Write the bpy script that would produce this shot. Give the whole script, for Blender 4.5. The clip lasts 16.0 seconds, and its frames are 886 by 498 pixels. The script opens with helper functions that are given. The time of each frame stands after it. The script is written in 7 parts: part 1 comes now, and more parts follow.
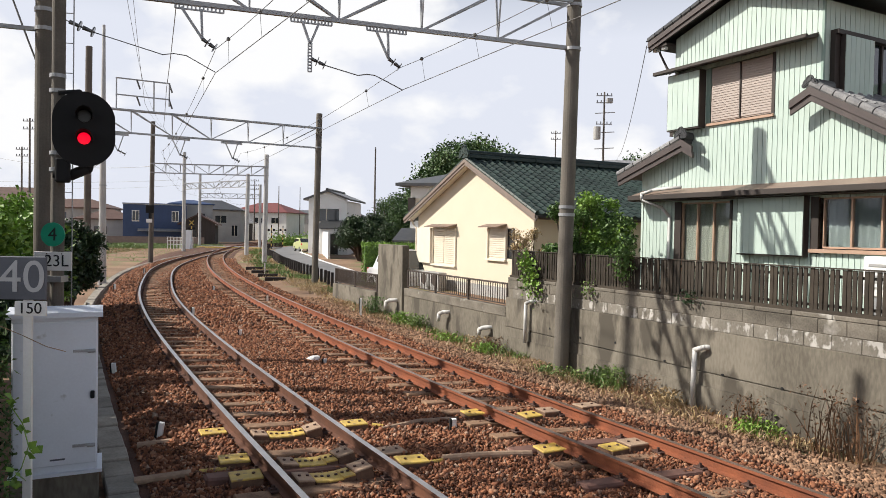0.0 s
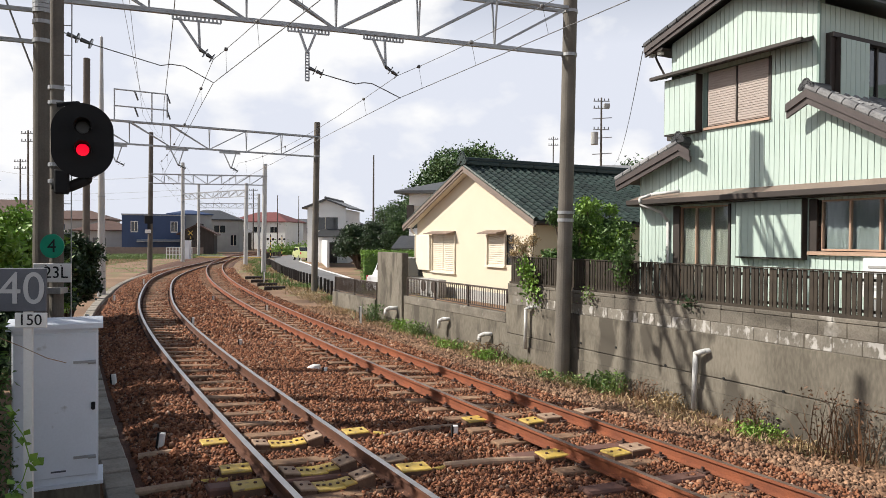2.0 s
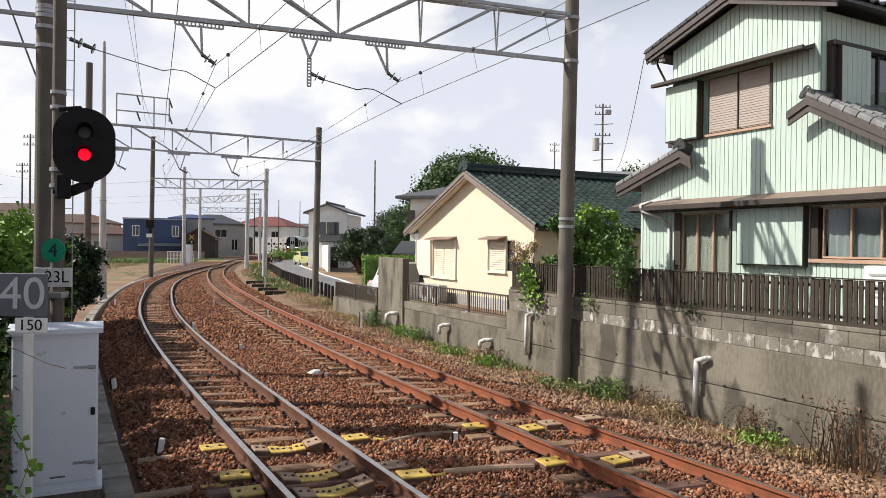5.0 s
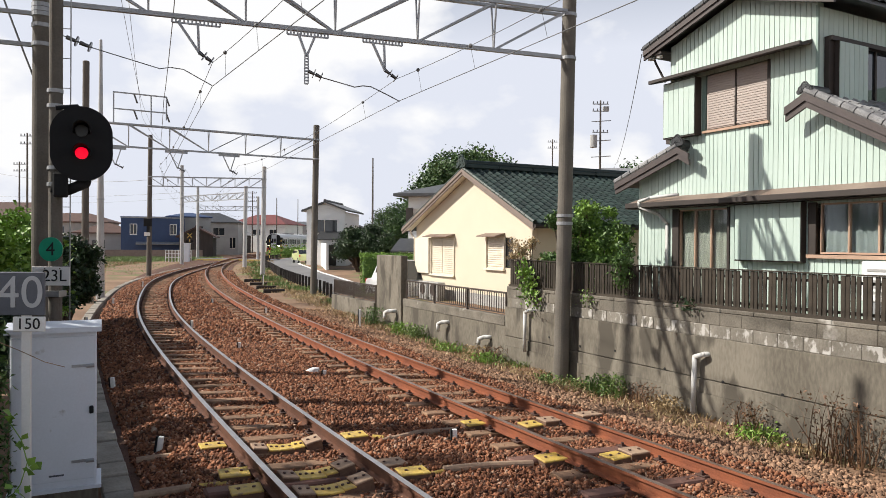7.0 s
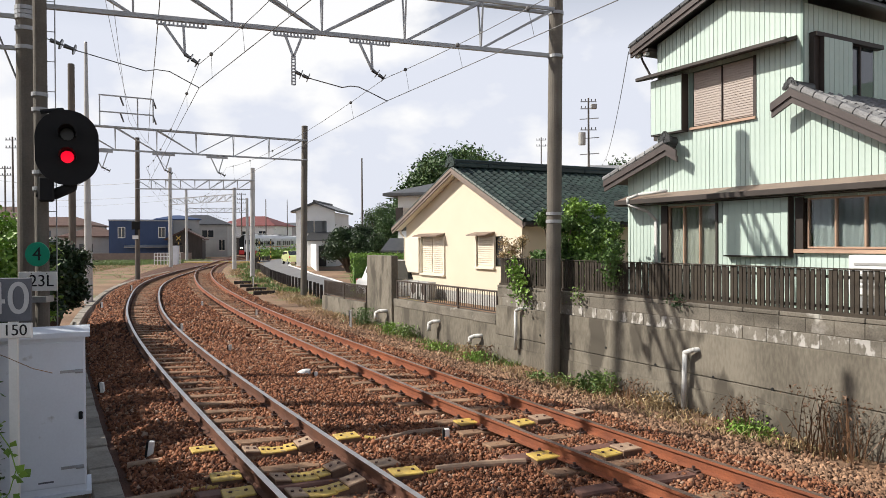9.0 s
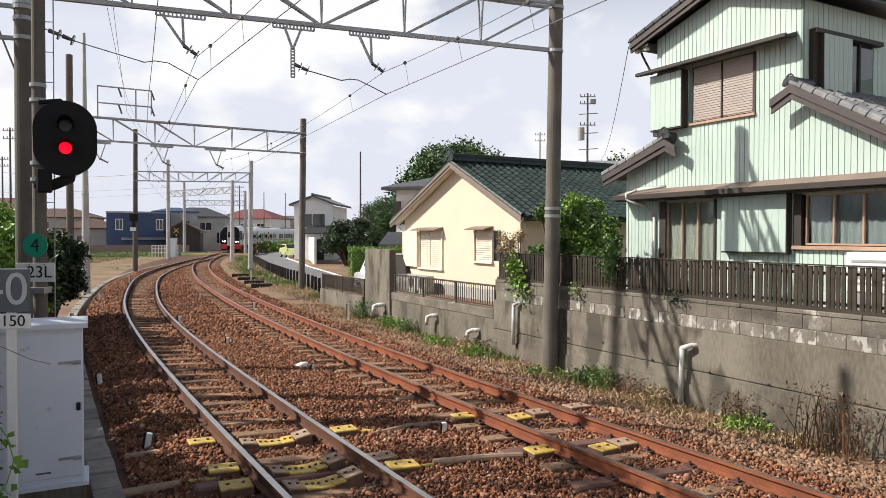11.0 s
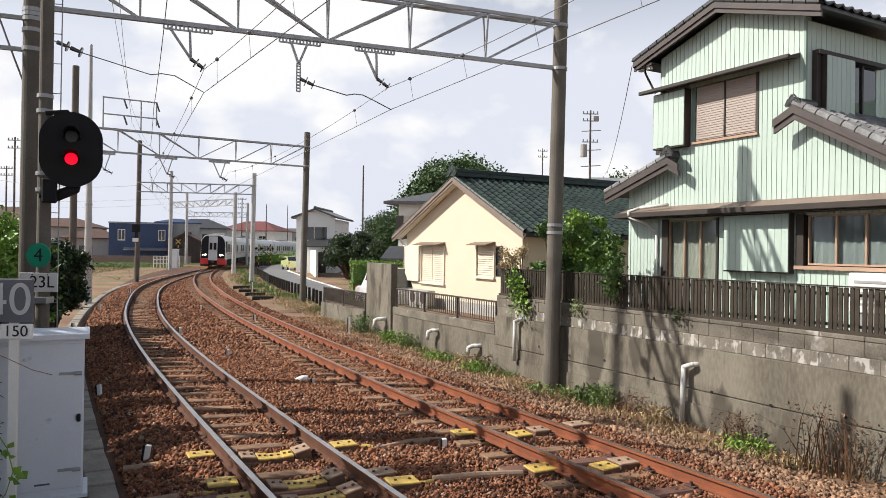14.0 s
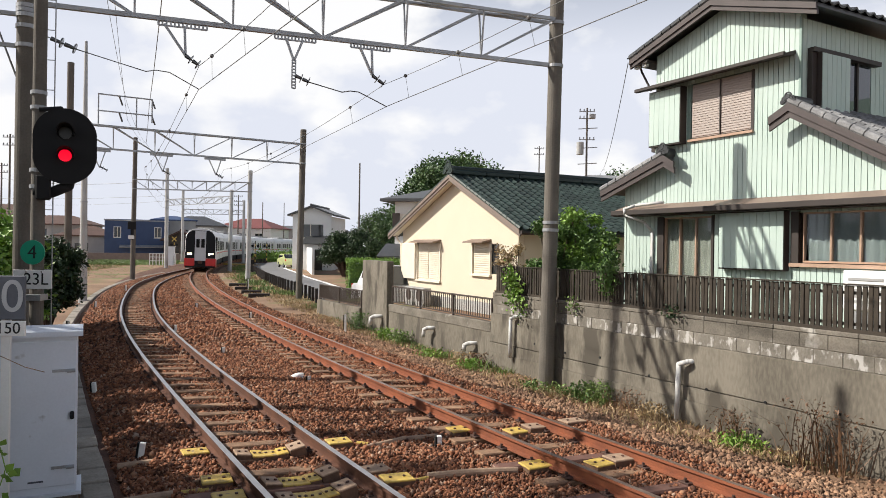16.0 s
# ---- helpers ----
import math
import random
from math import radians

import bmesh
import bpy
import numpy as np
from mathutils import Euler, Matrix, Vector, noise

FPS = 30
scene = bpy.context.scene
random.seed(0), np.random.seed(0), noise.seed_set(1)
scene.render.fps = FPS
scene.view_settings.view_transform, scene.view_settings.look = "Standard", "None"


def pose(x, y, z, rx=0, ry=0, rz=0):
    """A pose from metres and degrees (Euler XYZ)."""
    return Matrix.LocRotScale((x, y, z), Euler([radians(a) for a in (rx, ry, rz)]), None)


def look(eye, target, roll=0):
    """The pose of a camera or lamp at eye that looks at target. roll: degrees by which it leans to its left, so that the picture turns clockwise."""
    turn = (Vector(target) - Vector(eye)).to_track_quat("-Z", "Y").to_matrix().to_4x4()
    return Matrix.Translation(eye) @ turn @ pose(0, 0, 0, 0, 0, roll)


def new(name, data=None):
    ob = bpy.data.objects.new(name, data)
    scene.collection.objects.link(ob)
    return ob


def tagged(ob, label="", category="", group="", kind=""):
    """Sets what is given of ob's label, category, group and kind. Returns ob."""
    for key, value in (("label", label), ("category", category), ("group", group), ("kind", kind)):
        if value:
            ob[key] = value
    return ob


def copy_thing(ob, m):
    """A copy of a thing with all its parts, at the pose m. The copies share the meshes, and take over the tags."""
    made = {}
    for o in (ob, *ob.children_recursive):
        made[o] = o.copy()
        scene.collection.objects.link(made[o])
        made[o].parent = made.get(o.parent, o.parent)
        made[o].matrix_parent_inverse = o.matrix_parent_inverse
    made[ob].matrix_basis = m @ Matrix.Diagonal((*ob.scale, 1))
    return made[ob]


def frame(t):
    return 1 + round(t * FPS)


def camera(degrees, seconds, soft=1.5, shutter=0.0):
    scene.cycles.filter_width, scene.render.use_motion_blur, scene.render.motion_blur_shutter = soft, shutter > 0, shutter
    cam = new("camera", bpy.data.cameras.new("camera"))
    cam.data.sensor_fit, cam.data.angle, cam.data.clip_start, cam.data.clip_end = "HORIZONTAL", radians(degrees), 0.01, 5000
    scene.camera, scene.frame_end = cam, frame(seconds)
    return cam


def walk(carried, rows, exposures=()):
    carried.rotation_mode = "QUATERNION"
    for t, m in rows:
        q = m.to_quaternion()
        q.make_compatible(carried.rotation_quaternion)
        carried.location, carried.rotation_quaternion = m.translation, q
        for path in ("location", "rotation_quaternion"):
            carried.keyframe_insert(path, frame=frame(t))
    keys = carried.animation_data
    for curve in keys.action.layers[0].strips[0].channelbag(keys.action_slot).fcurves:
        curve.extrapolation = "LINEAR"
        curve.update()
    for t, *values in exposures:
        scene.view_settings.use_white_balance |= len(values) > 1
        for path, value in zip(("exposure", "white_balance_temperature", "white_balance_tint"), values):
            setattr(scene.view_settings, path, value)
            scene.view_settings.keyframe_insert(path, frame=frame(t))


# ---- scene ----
cam = camera(64.2, 16.0, soft=0.75)
PATH = [
    (0.0, pose(0.000, 0.003, 2.455, 88.656, -1.089, 0.146)),
    (0.5, pose(0.000, 0.000, 2.457, 88.737, -1.293, 0.175)),
    (1.0, pose(-0.006, 0.003, 2.456, 88.869, -1.269, 0.183)),
    (1.5, pose(-0.002, 0.000, 2.455, 89.079, -0.618, 0.070)),
    (2.0, pose(-0.002, -0.004, 2.451, 89.236, -0.386, 0.066)),
    (2.5, pose(-0.006, 0.004, 2.461, 89.243, -0.397, -0.048)),
    (3.0, pose(-0.006, -0.003, 2.458, 89.363, -0.309, -0.055)),
    (3.5, pose(-0.002, 0.001, 2.458, 89.425, -0.581, 0.056)),
    (4.0, pose(-0.001, -0.003, 2.464, 89.660, -0.760, 0.174)),
    (6.5, pose(0.002, 0.002, 2.461, 89.571, -0.359, 0.072)),
    (7.0, pose(0.000, -0.000, 2.460, 89.450, -0.400, 0.004)),
    (7.5, pose(0.004, 0.005, 2.460, 89.305, -0.346, -0.001)),
    (8.0, pose(0.014, 0.003, 2.459, 89.243, -0.035, 0.072)),
    (8.5, pose(0.006, 0.003, 2.463, 89.281, 0.031, -0.539)),
    (9.0, pose(0.006, 0.004, 2.466, 89.382, 0.361, -0.791)),
    (11.5, pose(-0.003, 0.005, 2.462, 88.860, -0.281, -0.967)),
    (12.0, pose(-0.006, 0.004, 2.465, 89.084, -0.535, -0.912)),
    (12.5, pose(-0.013, -0.001, 2.472, 89.502, -0.735, -0.752)),
    (13.0, pose(-0.010, -0.007, 2.476, 89.753, -0.977, -0.805)),
    (13.5, pose(-0.009, -0.008, 2.472, 89.995, -1.007, -0.847)),
    (14.0, pose(-0.016, -0.005, 2.473, 90.096, -0.819, -0.828)),
    (14.5, pose(-0.006, 0.001, 2.470, 90.115, -0.682, -0.872)),
    (15.0, pose(-0.004, -0.002, 2.474, 90.073, -0.728, -1.007)),
    (15.5, pose(-0.005, 0.000, 2.470, 90.056, -0.878, -1.158)),
    (16.0, pose(0.004, 0.001, 2.469, 89.901, -0.841, -1.095)),
]
walk(cam, PATH)

# ---- light: afternoon sun square across the tracks from the platform side, hazy bright sky with cumulus ----
SUN_WAY = Vector((0.772, -0.045, -0.632)).normalized()
world = bpy.data.worlds.new("sky")
scene.world = world
world.use_nodes = True
wn, wl = world.node_tree.nodes, world.node_tree.links
wn.clear()
sky = wn.new("ShaderNodeTexSky")
sky.sky_type, sky.sun_disc = "NISHITA", False
sky.sun_elevation, sky.sun_rotation = radians(39), math.atan2(-SUN_WAY.x, -SUN_WAY.y)
sky.air_density, sky.dust_density = 1.0, 2.5
coord = wn.new("ShaderNodeTexCoord")
stretch = wn.new("ShaderNodeMapping")
stretch.inputs["Location"].default_value = (0.35, 0.1, 0.0)
stretch.inputs["Scale"].default_value = (1.0, 1.0, 1.7)
puffs = wn.new("ShaderNodeTexNoise")
puffs.inputs["Scale"].default_value, puffs.inputs["Detail"].default_value, puffs.inputs["Roughness"].default_value = 4.2, 6.0, 0.5
ramp = wn.new("ShaderNodeValToRGB")
ramp.color_ramp.elements[0].position, ramp.color_ramp.elements[0].color = 0.49, (0, 0, 0, 1)
ramp.color_ramp.elements[1].position, ramp.color_ramp.elements[1].color = 0.58, (1, 1, 1, 1)
veil = wn.new("ShaderNodeMix")
veil.data_type = "RGBA"
veil.inputs["B"].default_value = (9.3, 9.7, 10.9, 1)
height = wn.new("ShaderNodeSeparateXYZ")
haze = wn.new("ShaderNodeMapRange")
haze.inputs["From Min"].default_value, haze.inputs["From Max"].default_value = 0.26, 0.46
haze.inputs["To Min"].default_value, haze.inputs["To Max"].default_value = 0.97, 0.06
wl.new(coord.outputs["Generated"], height.inputs["Vector"])
wl.new(height.outputs["Z"], haze.inputs["Value"])
wl.new(haze.outputs["Result"], veil.inputs["Factor"])
cloud = wn.new("ShaderNodeMix")
cloud.data_type = "RGBA"
cloud.inputs["B"].default_value = (11.7, 11.7, 11.8, 1)
back = wn.new("ShaderNodeBackground")
back.inputs["Strength"].default_value = 0.071
wout = wn.new("ShaderNodeOutputWorld")
wl.new(coord.outputs["Generated"], stretch.inputs["Vector"])
wl.new(stretch.outputs["Vector"], puffs.inputs["Vector"])
wl.new(puffs.outputs["Fac"], ramp.inputs["Fac"])
wl.new(sky.outputs["Color"], veil.inputs["A"])
wl.new(veil.outputs["Result"], cloud.inputs["A"])
low = wn.new("ShaderNodeMapRange")   # cumulus towers low in the sky, clear blue overhead
low.inputs["From Min"].default_value, low.inputs["From Max"].default_value = 0.38, 0.62
low.inputs["To Min"].default_value, low.inputs["To Max"].default_value = 1.0, 0.0
banks = wn.new("ShaderNodeMath")
banks.operation = "MULTIPLY"
wl.new(height.outputs["Z"], low.inputs["Value"])
wl.new(ramp.outputs["Color"], banks.inputs[0])
wl.new(low.outputs["Result"], banks.inputs[1])
wl.new(banks.outputs["Value"], cloud.inputs["Factor"])
wl.new(cloud.outputs["Result"], back.inputs["Color"])
wl.new(back.outputs["Background"], wout.inputs["Surface"])
sun = new("sun", bpy.data.lights.new("sun", "SUN"))
sun.data.energy, sun.data.angle, sun.data.color = 5.0, radians(0.6), (1.0, 0.94, 0.85)
sun.matrix_world = look((-30, -10, 20), Vector((-30, -10, 20)) + SUN_WAY)
scene.view_settings.exposure = 0.26


# ---- materials ----
def mat(name, col, col2=None, rough=0.8, metal=0.0, scale=6.0, fine=60.0, bump=0.2, bump_size=0.01, vary=0.0, island=False, spots=None, coat=0.0, stretch_z=1.0, fade=(0.35, 0.65), own=False):
    """Two-scale noise between two colours, with fine relief; vary: random shift of brightness from piece to piece; own: the grain goes with the thing."""
    m = bpy.data.materials.new(name)
    m.use_nodes = True
    n, l = m.node_tree.nodes, m.node_tree.links
    b = n["Principled BSDF"]
    b.inputs["Roughness"].default_value, b.inputs["Metallic"].default_value = rough, metal
    b.inputs["Coat Weight"].default_value = coat
    grain = n.new("ShaderNodeTexCoord").outputs["Object"] if own else n.new("ShaderNodeNewGeometry").outputs["Position"]
    mp = n.new("ShaderNodeMapping")
    mp.inputs["Scale"].default_value = (1, 1, stretch_z)
    l.new(grain, mp.inputs["Vector"])
    big = n.new("ShaderNodeTexNoise")
    big.inputs["Scale"].default_value, big.inputs["Detail"].default_value = scale, 5
    small = n.new("ShaderNodeTexNoise")
    small.inputs["Scale"].default_value, small.inputs["Detail"].default_value = fine, 3
    l.new(mp.outputs["Vector"], big.inputs["Vector"])
    l.new(mp.outputs["Vector"], small.inputs["Vector"])
    both = n.new("ShaderNodeMix")
    both.inputs["Factor"].default_value = 0.35
    l.new(big.outputs["Fac"], both.inputs["A"])
    l.new(small.outputs["Fac"], both.inputs["B"])
    rm = n.new("ShaderNodeMapRange")
    rm.inputs["From Min"].default_value, rm.inputs["From Max"].default_value = fade
    l.new(both.outputs["Result"], rm.inputs["Value"])
    c2 = col2 or tuple(x * 0.75 for x in col)
    mix = n.new("ShaderNodeMix")
    mix.data_type = "RGBA"
    mix.inputs["A"].default_value, mix.inputs["B"].default_value = (*col, 1), (*c2, 1)
    l.new(rm.outputs["Result"], mix.inputs["Factor"])
    last = mix.outputs["Result"]
    if spots:
        sp = n.new("ShaderNodeTexNoise")
        sp.inputs["Scale"].default_value, sp.inputs["Detail"].default_value = spots[1], 6
        l.new(mp.outputs["Vector"], sp.inputs["Vector"])
        r2 = n.new("ShaderNodeMapRange")
        r2.inputs["From Min"].default_value, r2.inputs["From Max"].default_value = spots[2], spots[2] + 0.09
        l.new(sp.outputs["Fac"], r2.inputs["Value"])
        mx = n.new("ShaderNodeMix")
        mx.data_type = "RGBA"
        l.new(last, mx.inputs["A"])
        mx.inputs["B"].default_value = (*spots[0], 1)
        l.new(r2.outputs["Result"], mx.inputs["Factor"])
        last = mx.outputs["Result"]
    if vary:
        if island:
            rnd = n.new("ShaderNodeNewGeometry").outputs["Random Per Island"]
        else:
            rnd = n.new("ShaderNodeObjectInfo").outputs["Random"]
        vr = n.new("ShaderNodeMapRange")
        vr.inputs["To Min"].default_value, vr.inputs["To Max"].default_value = 1 - vary, 1 + vary
        l.new(rnd, vr.inputs["Value"])
        hs = n.new("ShaderNodeHueSaturation")
        l.new(vr.outputs["Result"], hs.inputs["Value"])
        l.new(last, hs.inputs["Color"])
        last = hs.outputs["Color"]
    l.new(last, b.inputs["Base Color"])
    if bump:
        bp = n.new("ShaderNodeBump")
        bp.inputs["Strength"].default_value, bp.inputs["Distance"].default_value = bump, bump_size
        l.new(both.outputs["Result"], bp.inputs["Height"])
        l.new(bp.outputs["Normal"], b.inputs["Normal"])
    return m


def glow(name, col, power):
    m = bpy.data.materials.new(name)
    m.use_nodes = True
    b = m.node_tree.nodes["Principled BSDF"]
    b.inputs["Base Color"].default_value = (*col, 1)
    b.inputs["Emission Color"].default_value, b.inputs["Emission Strength"].default_value = (*col, 1), power
    return m


def leafy(name, col, col2):
    m = mat(name, col, col2, rough=0.55, scale=1.5, fine=9, bump=0, vary=0.35, island=True)
    b = m.node_tree.nodes["Principled BSDF"]
    b.inputs["Transmission Weight"].default_value = 0.0
    b.inputs["Subsurface Weight"].default_value = 0.0
    return m




def crushed(name, dark):
    """Crushed stone: each piece takes its own shade of rust, brown, tan or grey."""
    m = mat(name, (0.36, 0.145, 0.07), (0.17, 0.07, 0.038), 0.92, scale=0.7, fine=60, vary=0.3, island=True, bump_size=0.004)
    n, l = m.node_tree.nodes, m.node_tree.links
    b = n["Principled BSDF"]
    was = b.inputs["Base Color"].links[0].from_socket
    cr = n.new("ShaderNodeValToRGB")
    cr.color_ramp.interpolation = "CONSTANT"
    for i, (at, c) in enumerate(((0.0, (0.055, 0.024, 0.015)), (0.2, (0.17, 0.066, 0.034)), (0.42, (0.29, 0.115, 0.055)), (0.66, (0.37, 0.16, 0.08)), (0.86, (0.44, 0.25, 0.15)), (0.95, (0.4, 0.3, 0.22)), (0.985, (0.55, 0.44, 0.34)))):
        e = cr.color_ramp.elements[i] if i < 2 else cr.color_ramp.elements.new(at)
        e.position, e.color = at, (*[v * dark for v in c], 1)
    l.new(n.new("ShaderNodeNewGeometry").outputs["Random Per Island"], cr.inputs["Fac"])
    mx = n.new("ShaderNodeMix")
    mx.data_type = "RGBA"
    mx.inputs["Factor"].default_value = 0.7
    l.new(was, mx.inputs["A"])
    l.new(cr.outputs["Color"], mx.inputs["B"])
    l.new(mx.outputs["Result"], b.inputs["Base Color"])
    return m


STONE = crushed("ballast_stone", 0.9)
# bed colour darker than the stones, to put shade into the gaps
BED = mat("ballast_bed", (0.15, 0.068, 0.04), (0.06, 0.028, 0.018), 0.95, scale=3, fine=45, bump=1.0, bump_size=0.04)
DIRT = mat("dry_soil", (0.29, 0.185, 0.11), (0.17, 0.098, 0.058), 0.95, scale=0.35, fine=14, bump=0.6, bump_size=0.03, spots=((0.13, 0.15, 0.05), 0.25, 0.56))
VERGE_STONE = mat("dusty_verge_stone", (0.36, 0.22, 0.135), (0.16, 0.085, 0.05), 0.9, scale=0.7, fine=50, vary=0.55, island=True, bump_size=0.004)
# brown rust, darkened further for the shade on the nearer track's rails
RAILSIDE_SHADED = mat("shaded_brown_rail_side", (0.15, 0.062, 0.034), (0.075, 0.032, 0.02), 0.8, 0.1, scale=3, fine=80, bump_size=0.002)
RAILSIDE = mat("rusty_rail_side", (0.3, 0.095, 0.04), (0.17, 0.055, 0.028), 0.75, 0.1, scale=3, fine=80, bump_size=0.002)
RAILTOP = mat("polished_rail_head", (0.52, 0.5, 0.49), (0.36, 0.34, 0.33), 0.3, 1.0, scale=5, fine=90, bump=0.05, bump_size=0.001)
RAILTOP_RUST = mat("dulled_rail_head", (0.36, 0.27, 0.22), (0.24, 0.15, 0.11), 0.42, 0.7, scale=5, fine=90, bump=0.05, bump_size=0.001)
TIE = mat("weathered_sleeper", (0.36, 0.22, 0.13), (0.16, 0.09, 0.055), 0.9, scale=4, fine=50, vary=0.25, bump=0.5)
STEELTIE = mat("rusty_steel_sleeper", (0.2, 0.1, 0.075), (0.13, 0.07, 0.055), 0.8, 0.1, scale=5, fine=60)
IRON = mat("dark_iron_fastening", (0.07, 0.045, 0.04), (0.12, 0.06, 0.04), 0.75, 0.3, scale=12, fine=80, own=True)
YELLOW = mat("yellow_paint", (0.68, 0.48, 0.09), (0.46, 0.31, 0.09), 0.6, scale=9, fine=70, spots=((0.3, 0.2, 0.1), 12, 0.6))
PLATESIDE = mat("rust_dirty_block_side", (0.2, 0.12, 0.075), (0.11, 0.06, 0.04), 0.9, scale=9, fine=60)
BEIGE = mat("worn_concrete_block", (0.44, 0.31, 0.21), (0.27, 0.18, 0.125), 0.85, scale=7, fine=60)
CONC = mat("stained_concrete", (0.22, 0.197, 0.157), (0.115, 0.101, 0.079), 0.92, scale=1.1, fine=26, bump=0.5, bump_size=0.012, spots=((0.085, 0.074, 0.058), 2.4, 0.535), stretch_z=0.35, fade=(0.38, 0.62))
BLOCK = mat("weathered_concrete_block", (0.215, 0.193, 0.158), (0.105, 0.093, 0.075), 0.93, scale=2.5, fine=40, vary=0.12, bump=0.5, spots=((0.4, 0.38, 0.34), 2.3, 0.6))
BLOCK_LIME = mat("lime_streaked_concrete_block", (0.25, 0.228, 0.192), (0.13, 0.117, 0.096), 0.93, scale=2.5, fine=40, vary=0.1, bump=0.5, spots=((0.46, 0.44, 0.41), 9.0, 0.53), stretch_z=0.6)
KERB = mat("worn_pale_kerb", (0.36, 0.325, 0.275), (0.2, 0.18, 0.15), 0.9, scale=3, fine=40, vary=0.15, bump=0.4)
POLE = mat("concrete_pole", (0.165, 0.148, 0.125), (0.105, 0.094, 0.079), 0.85, scale=2, fine=40, bump=0.25, bump_size=0.004)
POLEDARK = mat("dark_pole", (0.14, 0.122, 0.104), (0.09, 0.078, 0.067), 0.85, scale=2, fine=40)
POLEGREY = mat("pale_steel_pole", (0.5, 0.5, 0.49), (0.4, 0.4, 0.39), 0.6, 0.3, scale=2, fine=40)
GALV = mat("galvanised_steel", (0.42, 0.43, 0.44), (0.3, 0.31, 0.32), 0.5, 0.55, scale=4, fine=60, bump=0.1, bump_size=0.002)
WIRE = mat("dark_copper_wire", (0.2, 0.2, 0.2), (0.14, 0.14, 0.14), 0.6, 0.3, bump=0)
BLACK = mat("black_metal", (0.006, 0.007, 0.008), (0.01, 0.01, 0.011), 0.9, scale=5, fine=60, bump=0.1, own=True)
WHITE = mat("white_paint", (0.84, 0.84, 0.82), (0.74, 0.74, 0.72), 0.5, scale=5, fine=60, bump=0.1)
NUMERAL = mat("greyed_white_lettering", (0.5, 0.51, 0.52), (0.44, 0.45, 0.46), 0.6, scale=9, fine=60, bump=0)
BLACKGLASS = mat("black_front_glass", (0.006, 0.007, 0.009), rough=0.4, bump=0, own=True)
BLACKGLASS.node_tree.nodes["Principled BSDF"].inputs["Specular IOR Level"].default_value = 0.2
CABINET = mat("pale_grey_paint", (0.74, 0.785, 0.85), (0.67, 0.71, 0.77), 0.45, scale=2, fine=50, bump=0.08, bump_size=0.003, spots=((0.36, 0.36, 0.36), 5, 0.68))
SIGNGREY = mat("slate_sign_face", (0.11, 0.12, 0.15), (0.085, 0.095, 0.115), 0.4, scale=5, fine=60, bump=0.05)
SIGNGREEN = mat("green_sign_face", (0.015, 0.34, 0.2), (0.012, 0.28, 0.165), 0.4, scale=5, fine=60, bump=0.05)
INK = mat("black_lettering", (0.012, 0.013, 0.014), rough=0.6, bump=0)
RED_LAMP = glow("red_lens", (0.95, 0.0, 0.025), 0.85)
DARK_LENS = mat("unlit_lens", (0.01, 0.014, 0.013), rough=0.4, bump=0)
MINT = mat("mint_steel_siding", (0.5, 0.605, 0.548), (0.455, 0.56, 0.505), 0.5, scale=0.8, fine=9, bump=0.04, bump_size=0.002, vary=0.03)
# mint darkened for the shade in the grooves; side and back walls share it
MINTDARK = mat("groove_shade_mint", (0.26, 0.36, 0.315), (0.22, 0.31, 0.27), 0.6, scale=2, fine=30)
BROWN = mat("brown_trim", (0.042, 0.031, 0.026), (0.028, 0.021, 0.017), 0.6, scale=3, fine=40, bump=0.1, bump_size=0.003)
BROWNRED = mat("purple_brown_bargeboard", (0.078, 0.06, 0.057), (0.052, 0.041, 0.039), 0.6, scale=3, fine=40, bump=0.1)
TANROOF = mat("faded_brown_sheet", (0.25, 0.185, 0.145), (0.17, 0.12, 0.095), 0.6, scale=1.5, fine=30, bump=0.1, bump_size=0.004)
COPPER = mat("bronze_sash", (0.5, 0.34, 0.25), (0.42, 0.28, 0.2), 0.45, 0.2, scale=4, fine=50, bump=0.05)
SHUTTER = mat("taupe_roller_shutter", (0.45, 0.385, 0.345), (0.4, 0.335, 0.3), 0.55, scale=1, fine=20, bump=0.05)
CURTAIN = mat("cream_curtain", (0.84, 0.79, 0.7), (0.74, 0.69, 0.6), 0.9, scale=3, fine=40, bump=0.2, stretch_z=0.1)
LACE = mat("grey_lace_curtain", (0.68, 0.69, 0.68), (0.58, 0.59, 0.58), 0.9, scale=3, fine=40, bump=0.2, stretch_z=0.1)
TILE = mat("dark_grey_roof_tile", (0.07, 0.072, 0.074), (0.045, 0.047, 0.05), 0.38, scale=3, fine=40, vary=0.25, bump=0.15, bump_size=0.004)
TILEPALE = mat("silver_grey_roof_tile", (0.3, 0.3, 0.3), (0.16, 0.16, 0.165), 0.45, scale=5, fine=40, vary=0.25, bump=0.2)
TILEGREEN = mat("green_grey_glazed_tile", (0.03, 0.05, 0.042), (0.018, 0.03, 0.026), 0.5, scale=2, fine=30, vary=0.3, bump=0.15, bump_size=0.004)
TILEGREENI = mat("green_grey_glazed_tile_rows", (0.03, 0.05, 0.042), (0.018, 0.03, 0.026), 0.5, scale=2, fine=30, vary=0.3, island=True, bump=0.15, bump_size=0.004)
CREAM = mat("cream_stucco", (0.69, 0.61, 0.48), (0.64, 0.565, 0.44), 0.85, scale=1.2, fine=60, bump=0.2, bump_size=0.004, fade=(0.3, 0.8))
CREAMTRIM = mat("cream_painted_trim", (0.8, 0.73, 0.6), (0.72, 0.65, 0.53), 0.6, scale=3, fine=40, bump=0.05)
